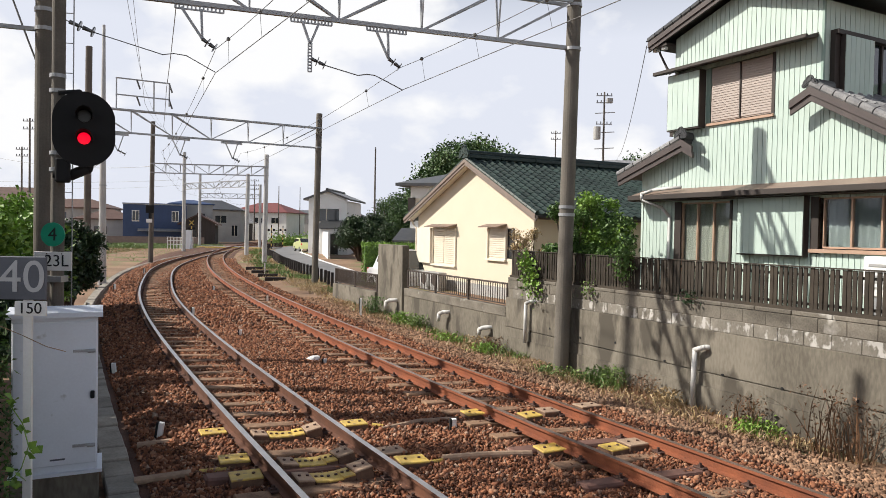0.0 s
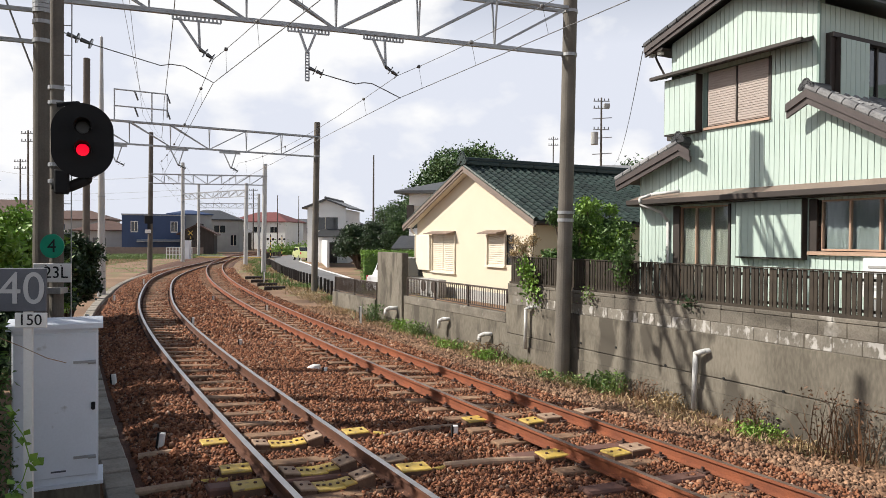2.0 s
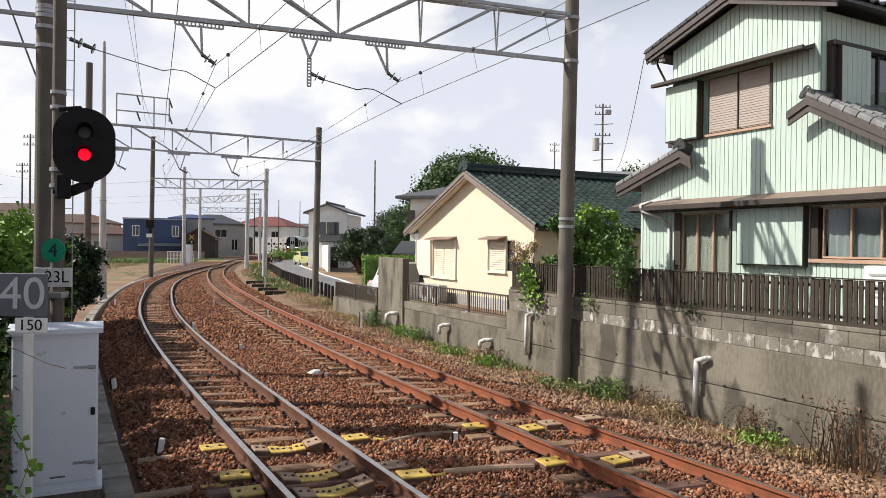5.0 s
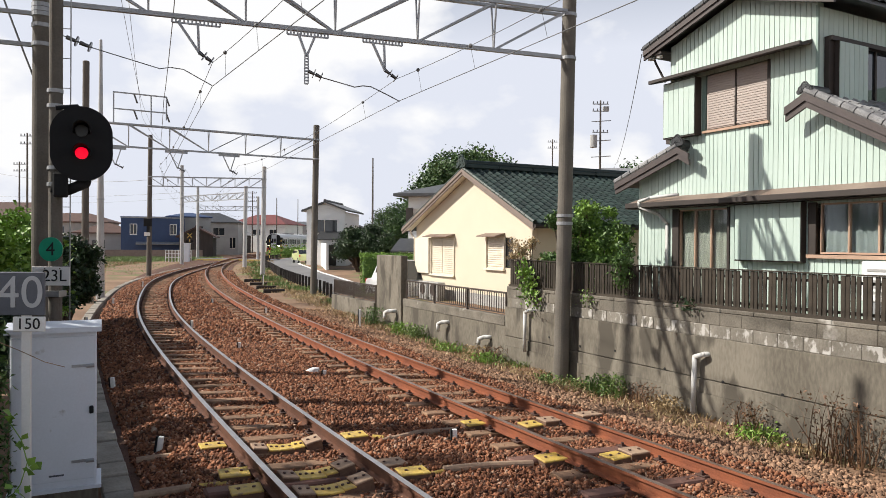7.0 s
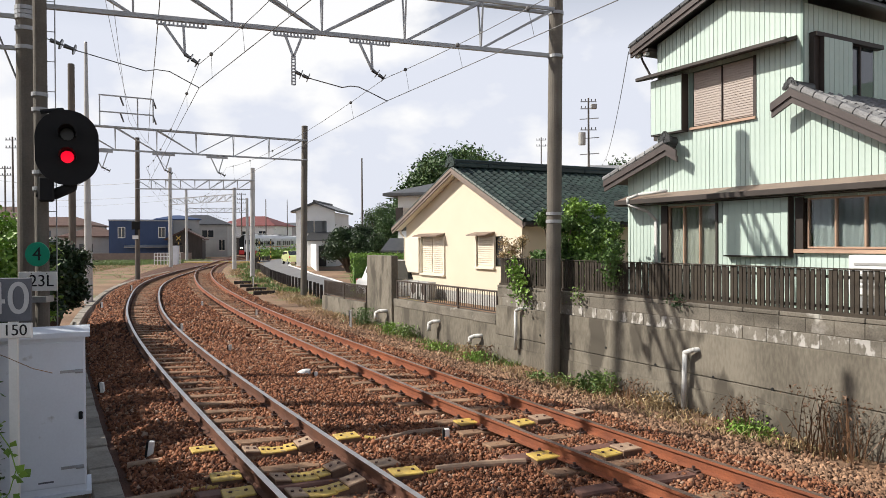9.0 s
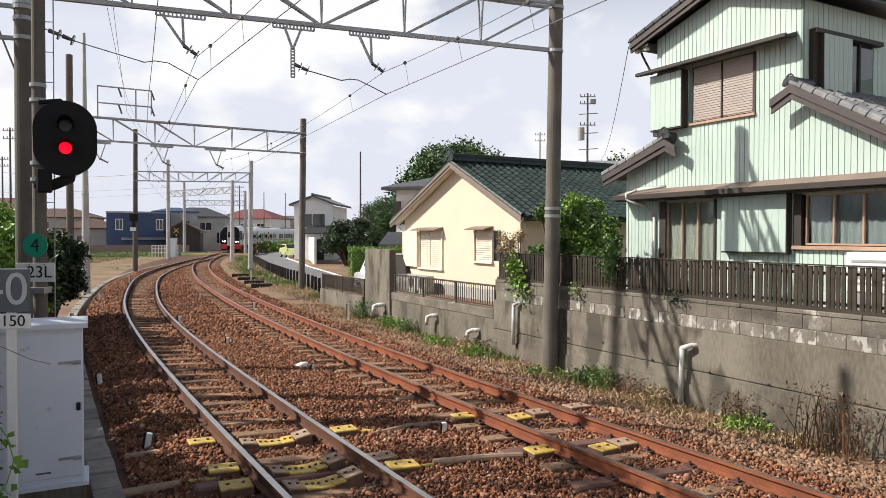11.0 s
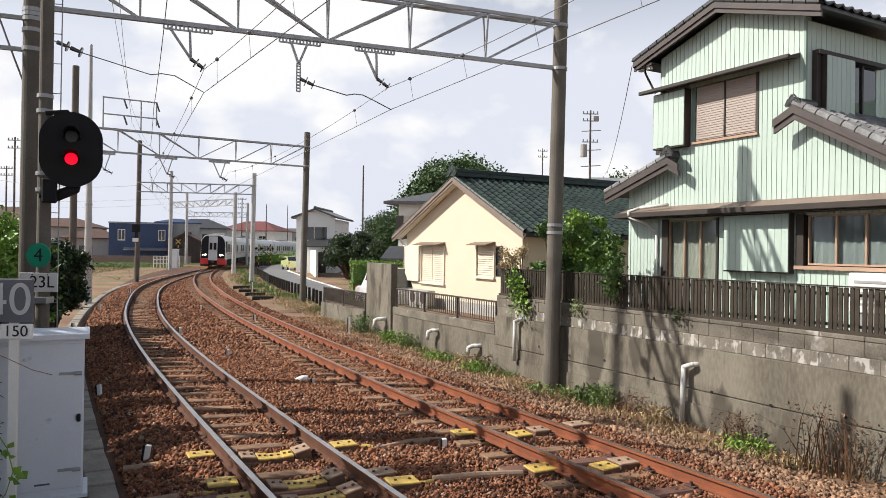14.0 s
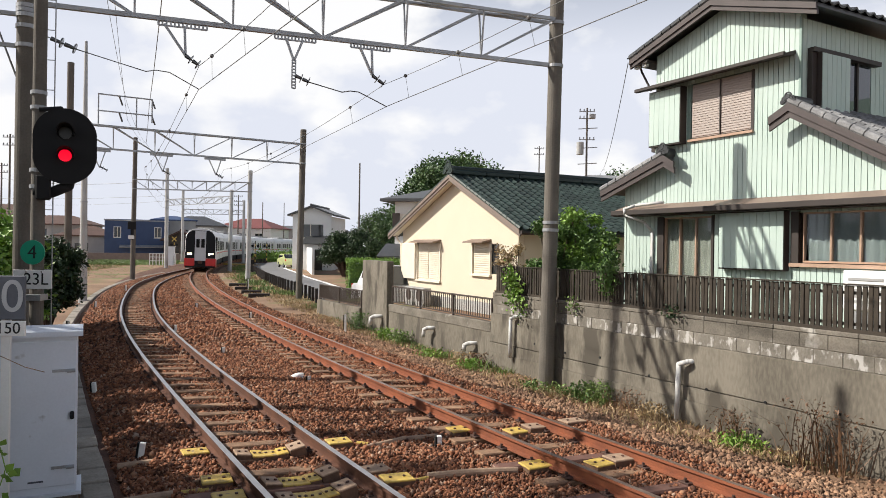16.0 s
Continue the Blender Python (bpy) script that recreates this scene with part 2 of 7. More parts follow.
BARGE = mat("brown_grey_bargeboard", (0.24, 0.19, 0.16), (0.18, 0.14, 0.12), 0.7, scale=3, fine=40)
FENCE = mat("brown_aluminium_slat", (0.045, 0.034, 0.022), (0.025, 0.018, 0.012), 0.75, scale=3, fine=40, vary=0.2, bump=0.1)
RAILBAR = mat("dark_bronze_railing", (0.09, 0.07, 0.06), (0.07, 0.055, 0.047), 0.5, 0.3, scale=4, fine=40, bump=0.05)
ASPHALT = mat("grey_asphalt", (0.2, 0.2, 0.205), (0.155, 0.155, 0.16), 0.9, scale=0.6, fine=30, bump=0.4)
POST = mat("dark_timber_post", (0.04, 0.033, 0.03), (0.026, 0.022, 0.02), 0.9, scale=5, fine=40)
PVC = mat("pale_grey_plastic_pipe", (0.62, 0.62, 0.6), (0.48, 0.48, 0.46), 0.5, scale=5, fine=30, bump=0.05)
PLASTER = mat("white_plaster", (0.84, 0.84, 0.82), (0.77, 0.77, 0.75), 0.85, scale=1, fine=20, bump=0.1)
NAVY = mat("navy_blue_siding", (0.04, 0.075, 0.17), (0.032, 0.06, 0.14), 0.6, scale=1, fine=20)
REDROOF = mat("red_metal_roof", (0.2, 0.06, 0.055), (0.16, 0.048, 0.045), 0.6, scale=1, fine=15)
RUSTROOF = mat("brown_tile_roof", (0.13, 0.072, 0.055), (0.08, 0.045, 0.036), 0.7, scale=1, fine=12)
GREYWALL = mat("grey_rendered_wall", (0.42, 0.42, 0.41), (0.33, 0.33, 0.32), 0.85, scale=0.6, fine=12, own=True)
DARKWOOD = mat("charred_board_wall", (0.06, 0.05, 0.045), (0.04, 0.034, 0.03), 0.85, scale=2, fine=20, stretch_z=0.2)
GLASS = mat("window_glass", (0.03, 0.035, 0.04), (0.025, 0.03, 0.034), 0.06, bump=0, coat=0.6, own=True)
LEAF = leafy("leaf_green", (0.105, 0.19, 0.038), (0.042, 0.09, 0.02))
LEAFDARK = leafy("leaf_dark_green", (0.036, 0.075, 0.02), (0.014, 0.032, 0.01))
LEAFLIME = leafy("leaf_lime_green", (0.22, 0.36, 0.05), (0.12, 0.23, 0.035))
LEAFHILL = leafy("leaf_woodland", (0.085, 0.155, 0.04), (0.03, 0.065, 0.02))
DRY = leafy("dry_grass", (0.42, 0.31, 0.16), (0.28, 0.19, 0.09))
GRASS = leafy("grass_green", (0.16, 0.24, 0.055), (0.1, 0.16, 0.04))
DEADWEED = leafy("brown_dead_weed", (0.17, 0.09, 0.045), (0.1, 0.055, 0.03))
BARK = mat("bark", (0.12, 0.085, 0.06), (0.08, 0.055, 0.04), 0.95, scale=8, fine=50, bump=0.6)
TRAINWHITE = mat("pearl_white_paint", (0.7, 0.71, 0.72), (0.66, 0.67, 0.68), 0.35, scale=1, fine=20, bump=0.02, own=True)
TRAINSILVER = mat("silver_door_paint", (0.55, 0.57, 0.6), (0.5, 0.52, 0.55), 0.4, scale=1, fine=20, bump=0.02, own=True)
TRAINRED = mat("red_paint", (0.62, 0.03, 0.03), (0.52, 0.025, 0.025), 0.35, scale=1, fine=20, bump=0.02, own=True)
HEADLIGHT = glow("headlight_lens", (1.0, 0.86, 0.62), 7.0)
CARLIME = mat("lime_car_paint", (0.6, 0.64, 0.3), (0.55, 0.59, 0.27), 0.3, coat=0.5, bump=0)
CARWHITE = mat("white_car_paint", (0.75, 0.76, 0.77), (0.7, 0.71, 0.72), 0.3, coat=0.5, bump=0)
RUBBER = mat("black_rubber", (0.02, 0.02, 0.02), rough=0.8, bump=0, own=True)
CERAMIC = mat("grey_insulator_glaze", (0.1, 0.1, 0.1), (0.07, 0.07, 0.07), 0.25, bump=0, coat=0.4)


# ---- building blocks ----
def thing(name, label, category, m=None, group="", kind=""):
    ob = new(name)
    ob.empty_display_size = 0.1
    if m is not None:
        ob.matrix_world = m
    return tagged(ob, label, category, group, kind)


def mesh_of(bm, material, name, smooth=False):
    me = bpy.data.meshes.new(name)
    bm.normal_update()
    bm.to_mesh(me)
    bm.free()
    me.materials.append(material)
    if smooth:
        for p in me.polygons:
            p.use_smooth = True
    return me


def part(name, bm, material, parent=None, label="", smooth=False):
    ob = new(name, mesh_of(bm, material, name, smooth))
    if parent is not None:
        ob.parent = parent
    if label:
        ob["label"] = label
    return ob


def place(name, me, parent, m):
    """Another object on a mesh that exists."""
    ob = new(name, me)
    ob.parent = parent
    ob.matrix_basis = m
    return ob


def raw(name, verts, faces, material, parent=None, smooth=False):
    me = bpy.data.meshes.new(name)
    me.from_pydata([tuple(map(float, v)) for v in verts], [], [tuple(map(int, f)) for f in faces])
    me.materials.append(material)
    if smooth:
        me.polygons.foreach_set("use_smooth", [True] * len(me.polygons))
    ob = new(name, me)
    if parent is not None:
        ob.parent = parent
    return ob


def box(bm, x0, x1, y0, y1, z0, z1, m=None, bevel=0.0):
    r = bmesh.ops.create_cube(bm, size=1)
    vs = r["verts"]
    for v in vs:
        v.co = Vector((x0 + (v.co.x + 0.5) * (x1 - x0), y0 + (v.co.y + 0.5) * (y1 - y0), z0 + (v.co.z + 0.5) * (z1 - z0)))
    if bevel:
        es = list({e for v in vs for e in v.link_edges})
        r = bmesh.ops.bevel(bm, geom=es, offset=bevel, segments=1, affect="EDGES", clamp_overlap=True)
        vs = list({v for f in r["faces"] for v in f.verts} | {v for v in vs if v.is_valid})
    if m is not None:
        bmesh.ops.transform(bm, matrix=m, verts=vs)
    return vs


def boxm(*a, bevel=0.0):
    bm = bmesh.new()
    box(bm, *a, bevel=bevel)
    return bm


def tube(bm, p, q, r0, r1=None, n=10, caps=True):
    p, q = Vector(p), Vector(q)
    d = q - p
    m = Matrix.Translation((p + q) / 2) @ d.to_track_quat("Z", "Y").to_matrix().to_4x4()
    return bmesh.ops.create_cone(bm, cap_ends=caps, segments=n, radius1=r0, radius2=r0 if r1 is None else r1, depth=d.length, matrix=m)["verts"]


def tubem(*a, **k):
    bm = bmesh.new()
    tube(bm, *a, **k)
    return bm


def bent(pts, r, n=8):
    """A round bar along a line of points."""
    bm = bmesh.new()
    for p, q in zip(pts[:-1], pts[1:]):
        tube(bm, p, q, r, n=n)
    for p in pts[1:-1]:
        bmesh.ops.create_uvsphere(bm, u_segments=n, v_segments=6, radius=r, matrix=Matrix.Translation(p))
    return bm


def bar(bm, p, q, w, h=None):
    """A square bar from p to q."""
    p, q = Vector(p), Vector(q)
    d = q - p
    m = Matrix.Translation((p + q) / 2) @ d.to_track_quat("Z", "Y").to_matrix().to_4x4()
    h = h or w
    box(bm, -w / 2, w / 2, -h / 2, h / 2, -d.length / 2, d.length / 2, m)


def prism(bm, poly, x0, x1):
    """A polygon in (y, z) pulled along x."""
    a = [bm.verts.new((x0, y, z)) for y, z in poly]
    b = [bm.verts.new((x1, y, z)) for y, z in poly]
    k = len(poly)
    bm.faces.new(a[::-1])
    bm.faces.new(b)
    for i in range(k):
        j = (i + 1) % k
        bm.faces.new((a[i], a[j], b[j], b[i]))
    bmesh.ops.recalc_face_normals(bm, faces=bm.faces[:])


def prismm(poly, x0, x1):
    bm = bmesh.new()
    prism(bm, poly, x0, x1)
    return bm


def letters(name, text, size, m, material, parent, label="", depth=0.002):
    """Flat lettering with the built-in font, turned into a mesh."""
    cu = bpy.data.curves.new(name, "FONT")
    cu.body, cu.size, cu.extrude, cu.align_x, cu.align_y = text, size, depth, "CENTER", "CENTER"
    tmp = bpy.data.objects.new(name, cu)
    scene.collection.objects.link(tmp)
    me = bpy.data.meshes.new_from_object(tmp.evaluated_get(bpy.context.evaluated_depsgraph_get()))
    bpy.data.objects.remove(tmp)
    me.materials.clear()
    me.materials.append(material)
    ob = new(name, me)
    ob.parent = parent
    ob.matrix_basis = m
    if label:
        ob["label"] = label
    return ob


def facing(x, y, z, rz=0):
    """Upright, with its face towards -y, then turned about z."""
    return pose(x, y, z, 90, 0, rz)


rng = np.random.default_rng(7)


# ---- the two tracks on their bend ----
def right_x(y):
    u = y / 50
    return (((((0.0213 * u - 0.2799) * u + 1.4826) * u - 4.1001) * u + 10.9009) * u - 30.8501) * u + 6.6054 if y < 180 else right_x(179.9) + (y - 179.9) * 0.16


def right_dir(y):
    d = Vector((right_x(y + 0.05) - right_x(y - 0.05), 0.1))
    return d.normalized()


def right_pt(y, off=0.0):
    """A point of the further track's centre line, off metres to its right."""
    d = right_dir(y)
    return Vector((right_x(y) + off * d.y, y - off * d.x))


def left_own(y):
    u = y / 50
    return (((-7.4704 * u + 16.3669) * u - 1.6123) * u - 28.4794) * u + 2.8724


def left_x(y):
    """The nearer track; beyond the bend it draws in to the further one, at a turnout."""
    m = min(1, max(0, (y - 31) / 50))
    far = right_x(y) - 3.47 * (1 - m * m * (3 - 2 * m))
    k = min(1, max(0, (y - 22) / 20))
    k = k * k * (3 - 2 * k)
    return left_own(max(y, 0)) * (1 - k) + far * k + (0 if y >= 0 else -0.57 * y)


def left_pt(y, off=0.0):
    d = Vector((left_x(y + 0.05) - left_x(y - 0.05), 0.1)).normalized()
    return Vector((left_x(y) + off * d.y, y - off * d.x))


def left_dir(y):
    return Vector((left_x(y + 0.05) - left_x(y - 0.05), 0.1)).normalized()


CANT = 0.06     # the outer rail lies higher
RAIL_Z = 0.14   # top of the inner rail


def smooth(a, b, x):
    k = min(1, max(0, (x - a) / (b - a)))
    return k * k * (3 - 2 * k)


def ground_z(x, y):
    """Height of the ground beside the tracks: bed near the rails, lower beside the wall."""
    d = x - right_x(y) if y < 180 else 0
    z = -0.04 - 0.22 * smooth(1.5, 3.6, d) * (1 - smooth(16, 30, y)) - 0.06 * smooth(1.6, 3, -(x - left_x(min(y, 150))))
    return z


def strip(name, pt, offs, y0, y1, step, material, label, zfun):
    verts, faces = [], []
    ys = np.arange(y0, y1 + step / 2, step)
    for y in ys:
        for o in offs:
            p = pt(float(y), o)
            verts.append((p.x, p.y, zfun(p.x, p.y, o)))
    k = len(offs)
    for i in range(len(ys) - 1):
        for j in range(k - 1):
            a = i * k + j
            faces.append((a, a + 1, a + k + 1, a + k))
    ob = raw(name, verts, faces, material, smooth=True)
    return tagged(ob, label, "ground", kind="structure")


SHOULDER = RAIL_Z - 0.163 + CANT * 0.92 + 0.03

# the ground sheet, to the horizon
gx = np.unique(np.concatenate([np.linspace(-1800, -80, 9), np.arange(-80, 60, 2.0), np.linspace(60, 1800, 9)]))
gy = np.unique(np.concatenate([np.linspace(-600, -20, 6), np.arange(-20, 130, 2.0), np.linspace(130, 2400, 10)]))
gv = [(x, y, -0.16 - (0.16 if (3 < y < 34 and abs(x - right_x(y)) < 6) else 0)) for y in gy for x in gx]
gf = [(j * len(gx) + i, j * len(gx) + i + 1, (j + 1) * len(gx) + i + 1, (j + 1) * len(gx) + i) for j in range(len(gy) - 1) for i in range(len(gx) - 1)]
tagged(raw("ground", gv, gf, DIRT, smooth=True), "dry brown soil with patches of low grass", "ground", kind="structure")

strip("ballast_bed", right_pt, [-5.15, -5.0, -4.75, -4.45, -3.95, -3.8, -3.25, -2.4, -1.6, -1, 0, 1, 1.4, 1.6], -6, 150, 0.5, BED,
      "reddish-brown crushed stone ballast under both tracks",
      lambda x, y, o: (-0.05 if -5.1 < o < 1.5 else -0.2) + 0.03 * noise.noise((x * 1.5, y * 1.5, 0)) + (0.02 if -2.4 < o < -0.9 else 0) + (SHOULDER * 0.85 * smooth(6.6, 7.8, y) if -4.5 < o < -3.9 else 0))
strip("verge", right_pt, [1.3, 1.8, 2.8, 3.4, 4.0, 4.8], 0, 95, 0.5, DIRT, "dry verge of straw-coloured soil beside the ballast",
      lambda x, y, o: ground_z(x, y) + 0.06 * noise.noise((x * 0.9, y * 0.9, 3)) - (0.04 if o < 1.5 else 0))
strip("cess", left_pt, [-9, -6, -4, -3, -2.4, -1.8], 4, 95, 0.5, DIRT, "bare brown soil beside the edging",
      lambda x, y, o: -0.08 + 0.05 * noise.noise((x * 0.7, y * 0.7, 5)) - (0.05 if o > -2 else 0))


# loose stones of the ballast, thickest where the camera is near
def stones(name, count, pick, size, label, material=STONE):
    base = np.array([(1, 0, 0), (-1, 0, 0), (0, 1, 0), (0, -1, 0), (0, 0, 1), (0, 0, -1), (0.6, 0.6, 0.6), (-0.6, -0.6, 0.55)], float)
    tri = np.array([(0, 2, 6), (2, 4, 6), (4, 0, 6), (2, 1, 4), (1, 3, 7), (3, 4, 7), (4, 1, 7), (3, 0, 4), (2, 0, 5), (1, 2, 5), (3, 1, 5), (0, 3, 5)])
    P = pick(count)
    k = len(P)
    s = size * rng.uniform(0.6, 1.5, (k, 1, 1)) * rng.uniform(0.35, 1.5, (k, 1, 3))
    V = base[None] * s * rng.uniform(0.55, 1.35, (k, len(base), 1))
    a, b = rng.uniform(0, 6.28, k), rng.uniform(-0.7, 0.7, k)
    ca, sa, cb, sb = np.cos(a), np.sin(a), np.cos(b), np.sin(b)
    R = np.zeros((k, 3, 3))
    R[:, 0, 0], R[:, 0, 1], R[:, 0, 2] = ca * cb, -sa, ca * sb
    R[:, 1, 0], R[:, 1, 1], R[:, 1, 2] = sa * cb, ca, sa * sb
    R[:, 2, 0], R[:, 2, 2] = -sb, cb
    V = np.einsum("kij,knj->kni", R, V) + P[:, None, :]
    T = tri[None] + (np.arange(k) * len(base))[:, None, None]
    me = bpy.data.meshes.new(name)
    nv, nf = k * len(base), k * len(tri)
    me.vertices.add(nv)
    me.vertices.foreach_set("co", V.reshape(-1))
    me.loops.add(nf * 3)
    me.loops.foreach_set("vertex_index", T.reshape(-1).astype(np.int32))
    me.polygons.add(nf)
    me.polygons.foreach_set("loop_start", np.arange(nf, dtype=np.int32) * 3)
    me.update(calc_edges=True)
    me.materials.append(material)
    return tagged(new(name, me), label, "ballast", kind="stuff")


YS = np.arange(0, 60, 0.25)
RXT = np.array([right_x(float(y)) for y in YS])
LXT = np.array([left_x(float(y)) for y in YS])


def pick_bed(y0, y1, power):
    def f(count):
        y = y0 + (y1 - y0) * rng.uniform(0, 1, count) ** power
        r, l = np.interp(y, YS, RXT), np.interp(y, YS, LXT)
        x = rng.uniform(0, 1, count) * (r - l + 3.45) + l - 1.85
        hump = 0.035 * np.exp(-((x - (r + l) / 2) / 0.7) ** 2)
        z = -0.035 + hump + rng.uniform(-0.02, 0.025, count)
        mid = np.minimum(np.abs(x - l), np.abs(x - r)) * 0.88
        z += 0.028 * ((mid > 0.66) & (mid < 1.25))
        z += SHOULDER * np.clip((y - 6.6) / 1.2, 0, 1) * np.clip((l - 0.64 - x) / 0.1, 0, 1) * np.clip((x - l + 1.8) / 0.45, 0, 1)
        return np.stack([x, y, z], 1)
    return f


stones("ballast_stones", 150000, pick_bed(4.3, 17, 1.4), 0.021, "loose rust-brown crushed stones between the rails")
stones("ballast_stones_far", 44000, pick_bed(16, 58, 1.5), 0.034, "loose rust-brown crushed stones along the bend")


def pick_verge(count):
    y = 4 + 22 * rng.uniform(0, 1, count) ** 1.3
    r = np.interp(y, YS, RXT)
    x = r + 1.55 + np.abs(rng.normal(0, 0.85, count))
    z = np.array([ground_z(a, b) for a, b in zip(x, y)]) + 0.01
    return np.stack([x, y, z], 1)


stones("verge_stones", 16000, pick_verge, 0.026, "scattered dusty tan stones on the dry verge", VERGE_STONE)


def rail_mesh(pt, off, z, y0, y1, top, side):
    """A flat-bottomed rail swept along the bend; only the running surface is polished."""
    prof = [(-0.032, 0.0), (0.032, 0.0), (0.034, -0.03), (0.009, -0.04), (0.009, -0.118), (0.06, -0.132), (0.06, -0.144), (-0.06, -0.144), (-0.06, -0.132), (-0.009, -0.118), (-0.009, -0.04), (-0.034, -0.03)]
    ys, y = [], y0
    while y < y1:
        ys.append(y)
        y += 0.4 if y < 40 else 1.0
    verts, faces, idx = [], [], []
    k = len(prof)
    for y in ys:
        c = pt(y, off)
        r = pt(y, off + 0.01) - c
        r.normalize()
        for u, h in prof:
            verts.append((c.x + r.x * u, c.y + r.y * u, z + h))
    for i in range(len(ys) - 1):
        for j in range(k):
            a, b = i * k + j, i * k + (j + 1) % k
            faces.append((a, b, b + k, a + k))
            idx.append(0 if j in (0,) else 1)
    me = bpy.data.meshes.new("rail")
    me.from_pydata(verts, [], faces)
    me.materials.append(top)
    me.materials.append(side)
    me.polygons.foreach_set("material_index", idx)
    me.update()
    bm = bmesh.new()
    bm.from_mesh(me)
    bmesh.ops.recalc_face_normals(bm, faces=bm.faces[:])
    bm.to_mesh(me)
    bm.free()
    return me


def track(name, pt, heading, label, top, flank, far, steel, end=150):
    tr = thing(name, label, "railway track", kind="structure")
    for off, z in ((-0.565, RAIL_Z + CANT), (0.565, RAIL_Z)):
        ob = new("rail", rail_mesh(pt, off, z, -5, end, top, flank))
        ob.parent = tr
        ob["label"] = "rust-sided steel rail with a polished head"
    tie = bmesh.new()
    box(tie, -1.0, 1.0, -0.1, 0.1, -0.14, 0.0, bevel=0.012)
    tie_me = mesh_of(tie, TIE, "sleeper")
    st = bmesh.new()
    box(st, -1.15, 1.15, -0.1, 0.1, -0.14, 0.012, bevel=0.02)
    st_me = mesh_of(st, STEELTIE, "sleeper")
    clip = bmesh.new()
    box(clip, -0.13, 0.13, -0.07, 0.07, 0, 0.02, bevel=0.005)
    for u in (-0.095, 0.095):
        tube(clip, (u, 0, 0.02), (u, 0, 0.06), 0.018, n=6)
        box(clip, u - 0.03, u + 0.03, -0.025, 0.025, 0.02, 0.035)
    clip_me = mesh_of(clip, IRON, "fastening")
    y, i = 3.6, 0
    while y < far:
        p, d = pt(y), heading(y)
        a = math.degrees(math.atan2(d.y, d.x)) - 90
        tilt = math.degrees(math.asin(CANT / 1.13))
        ob = place("sleeper", st_me if i in steel else tie_me, tr, pose(p.x, p.y, RAIL_Z - 0.144 + CANT / 2 - 0.019, 0, tilt, a + rng.uniform(-1, 1)))
        if y < 34:
            for off, z in ((-0.565, CANT), (0.565, 0.0)):
                c = pt(y, off)
                place("fastening", clip_me, tr, pose(c.x, c.y, RAIL_Z - 0.142 + z - 0.008, 0, tilt, a))
        step = 0.6
        y += step * d.y
        i += 1
    return tr


track("track", left_pt, left_dir, "railway track with polished rails on sleepers, on a bend", RAILTOP, RAILSIDE_SHADED, 66, (7,), 77)
track("track", right_pt, right_dir, "railway track with duller rusty rails on sleepers, on a bend", RAILTOP_RUST, RAILSIDE, 120, (7, 9))


# ---- concrete edging beside the left track ----
edging = thing("edging", "weathered concrete cable trough edging beside the ballast", "kerb", kind="structure")
kb = bmesh.new()
box(kb, -0.14, 0.13, 0.006, 0.478, -0.25, 0.0, bevel=0.012)
kerb_me = mesh_of(kb, KERB, "kerb_stone")
y = 4.4
while y < 62:
    p = left_pt(y, -1.84 - 0.2 * smooth(13, 22, y))
    q = left_pt(y + 0.9, -1.84 - 0.2 * smooth(13, 22, y + 0.9))
    place("kerb_stone", kerb_me, edging, pose(p.x, p.y, rng.uniform(-0.012, 0.016), rng.uniform(-1.2, 1.2), rng.uniform(-1.5, 1.5), rng.uniform(-1, 1) + math.degrees(math.atan2((q - p).y, (q - p).x)) - 90))
    y += 0.49 * (q - p).normalized().y

# ---- street frame: x away from the railway, y along the wall, away from the camera ----
STREET = pose(0, 0, 0, 0, 0, 27.95)
WALL = 8.85


def street(x, y, z, rz=0):
    return STREET @ pose(x, y, z, 0, 0, rz)


# high retaining wall: cast concrete below, two courses of blocks on top
wall = thing("retaining_wall", "stained grey concrete retaining wall with block courses on top", "wall", STREET, kind="structure")
bm = bmesh.new()
box(bm, WALL, WALL + 0.3, 1.0, 13.6, -0.6, 1.0)
box(bm, WALL - 0.05, WALL + 0.01, 1.0, 13.595, -0.6, 0.12)
for z0, z1, dx in ((0.35, 1.0, 0.022), (0.12, 0.33, 0.03)):   # lifts of the casting, a shallow joint between them
    box(bm, WALL - dx, WALL + 0.01, 1.0, 13.597, z0, z1, bevel=0.004)
part("cast_wall", bm, CONC, wall)
for y, z in ((8.68, 0.37), (7.49, 0.36), (6.47, 0.36), (9.9, 0.5), (10.9, 0.45), (5.4, 0.42), (11.9, 0.5)):
    part("weep_hole", tubem((WALL - 0.034, y, z), (WALL - 0.02, y, z), 0.022, n=10), INK, wall, "dark weep hole")
blk = bmesh.new()
box(blk, 0, 0.19, 0.004, 0.394, 0.003, 0.197, bevel=0.006)
blk_me = mesh_of(blk, BLOCK, "block")
blk = bmesh.new()
box(blk, 0, 0.19, 0.004, 0.394, 0.003, 0.197, bevel=0.006)
lime_me = mesh_of(blk, BLOCK_LIME, "block")
for row in range(2):
    for k in range(-1, 32):
        y0 = 1.0 + 0.4 * k + (0.2 if row else 0)
        if 1.0 <= y0 <= 13.25:
            place("block", blk_me if row else lime_me, wall, pose(WALL + 0.02 + rng.uniform(0, 0.006), y0, 1.0 + 0.2 * row))
bm = bmesh.new()
box(bm, WALL + 0.03, WALL + 0.19, 1.0, 13.58, 1.0, 1.395)
part("mortar", bm, CONC, wall)
cap = bmesh.new()
box(cap, 0.012, 0.2, 0.003, 0.597, 0, 0.065, bevel=0.01)
cap_me = mesh_of(cap, BLOCK, "cap_stone")
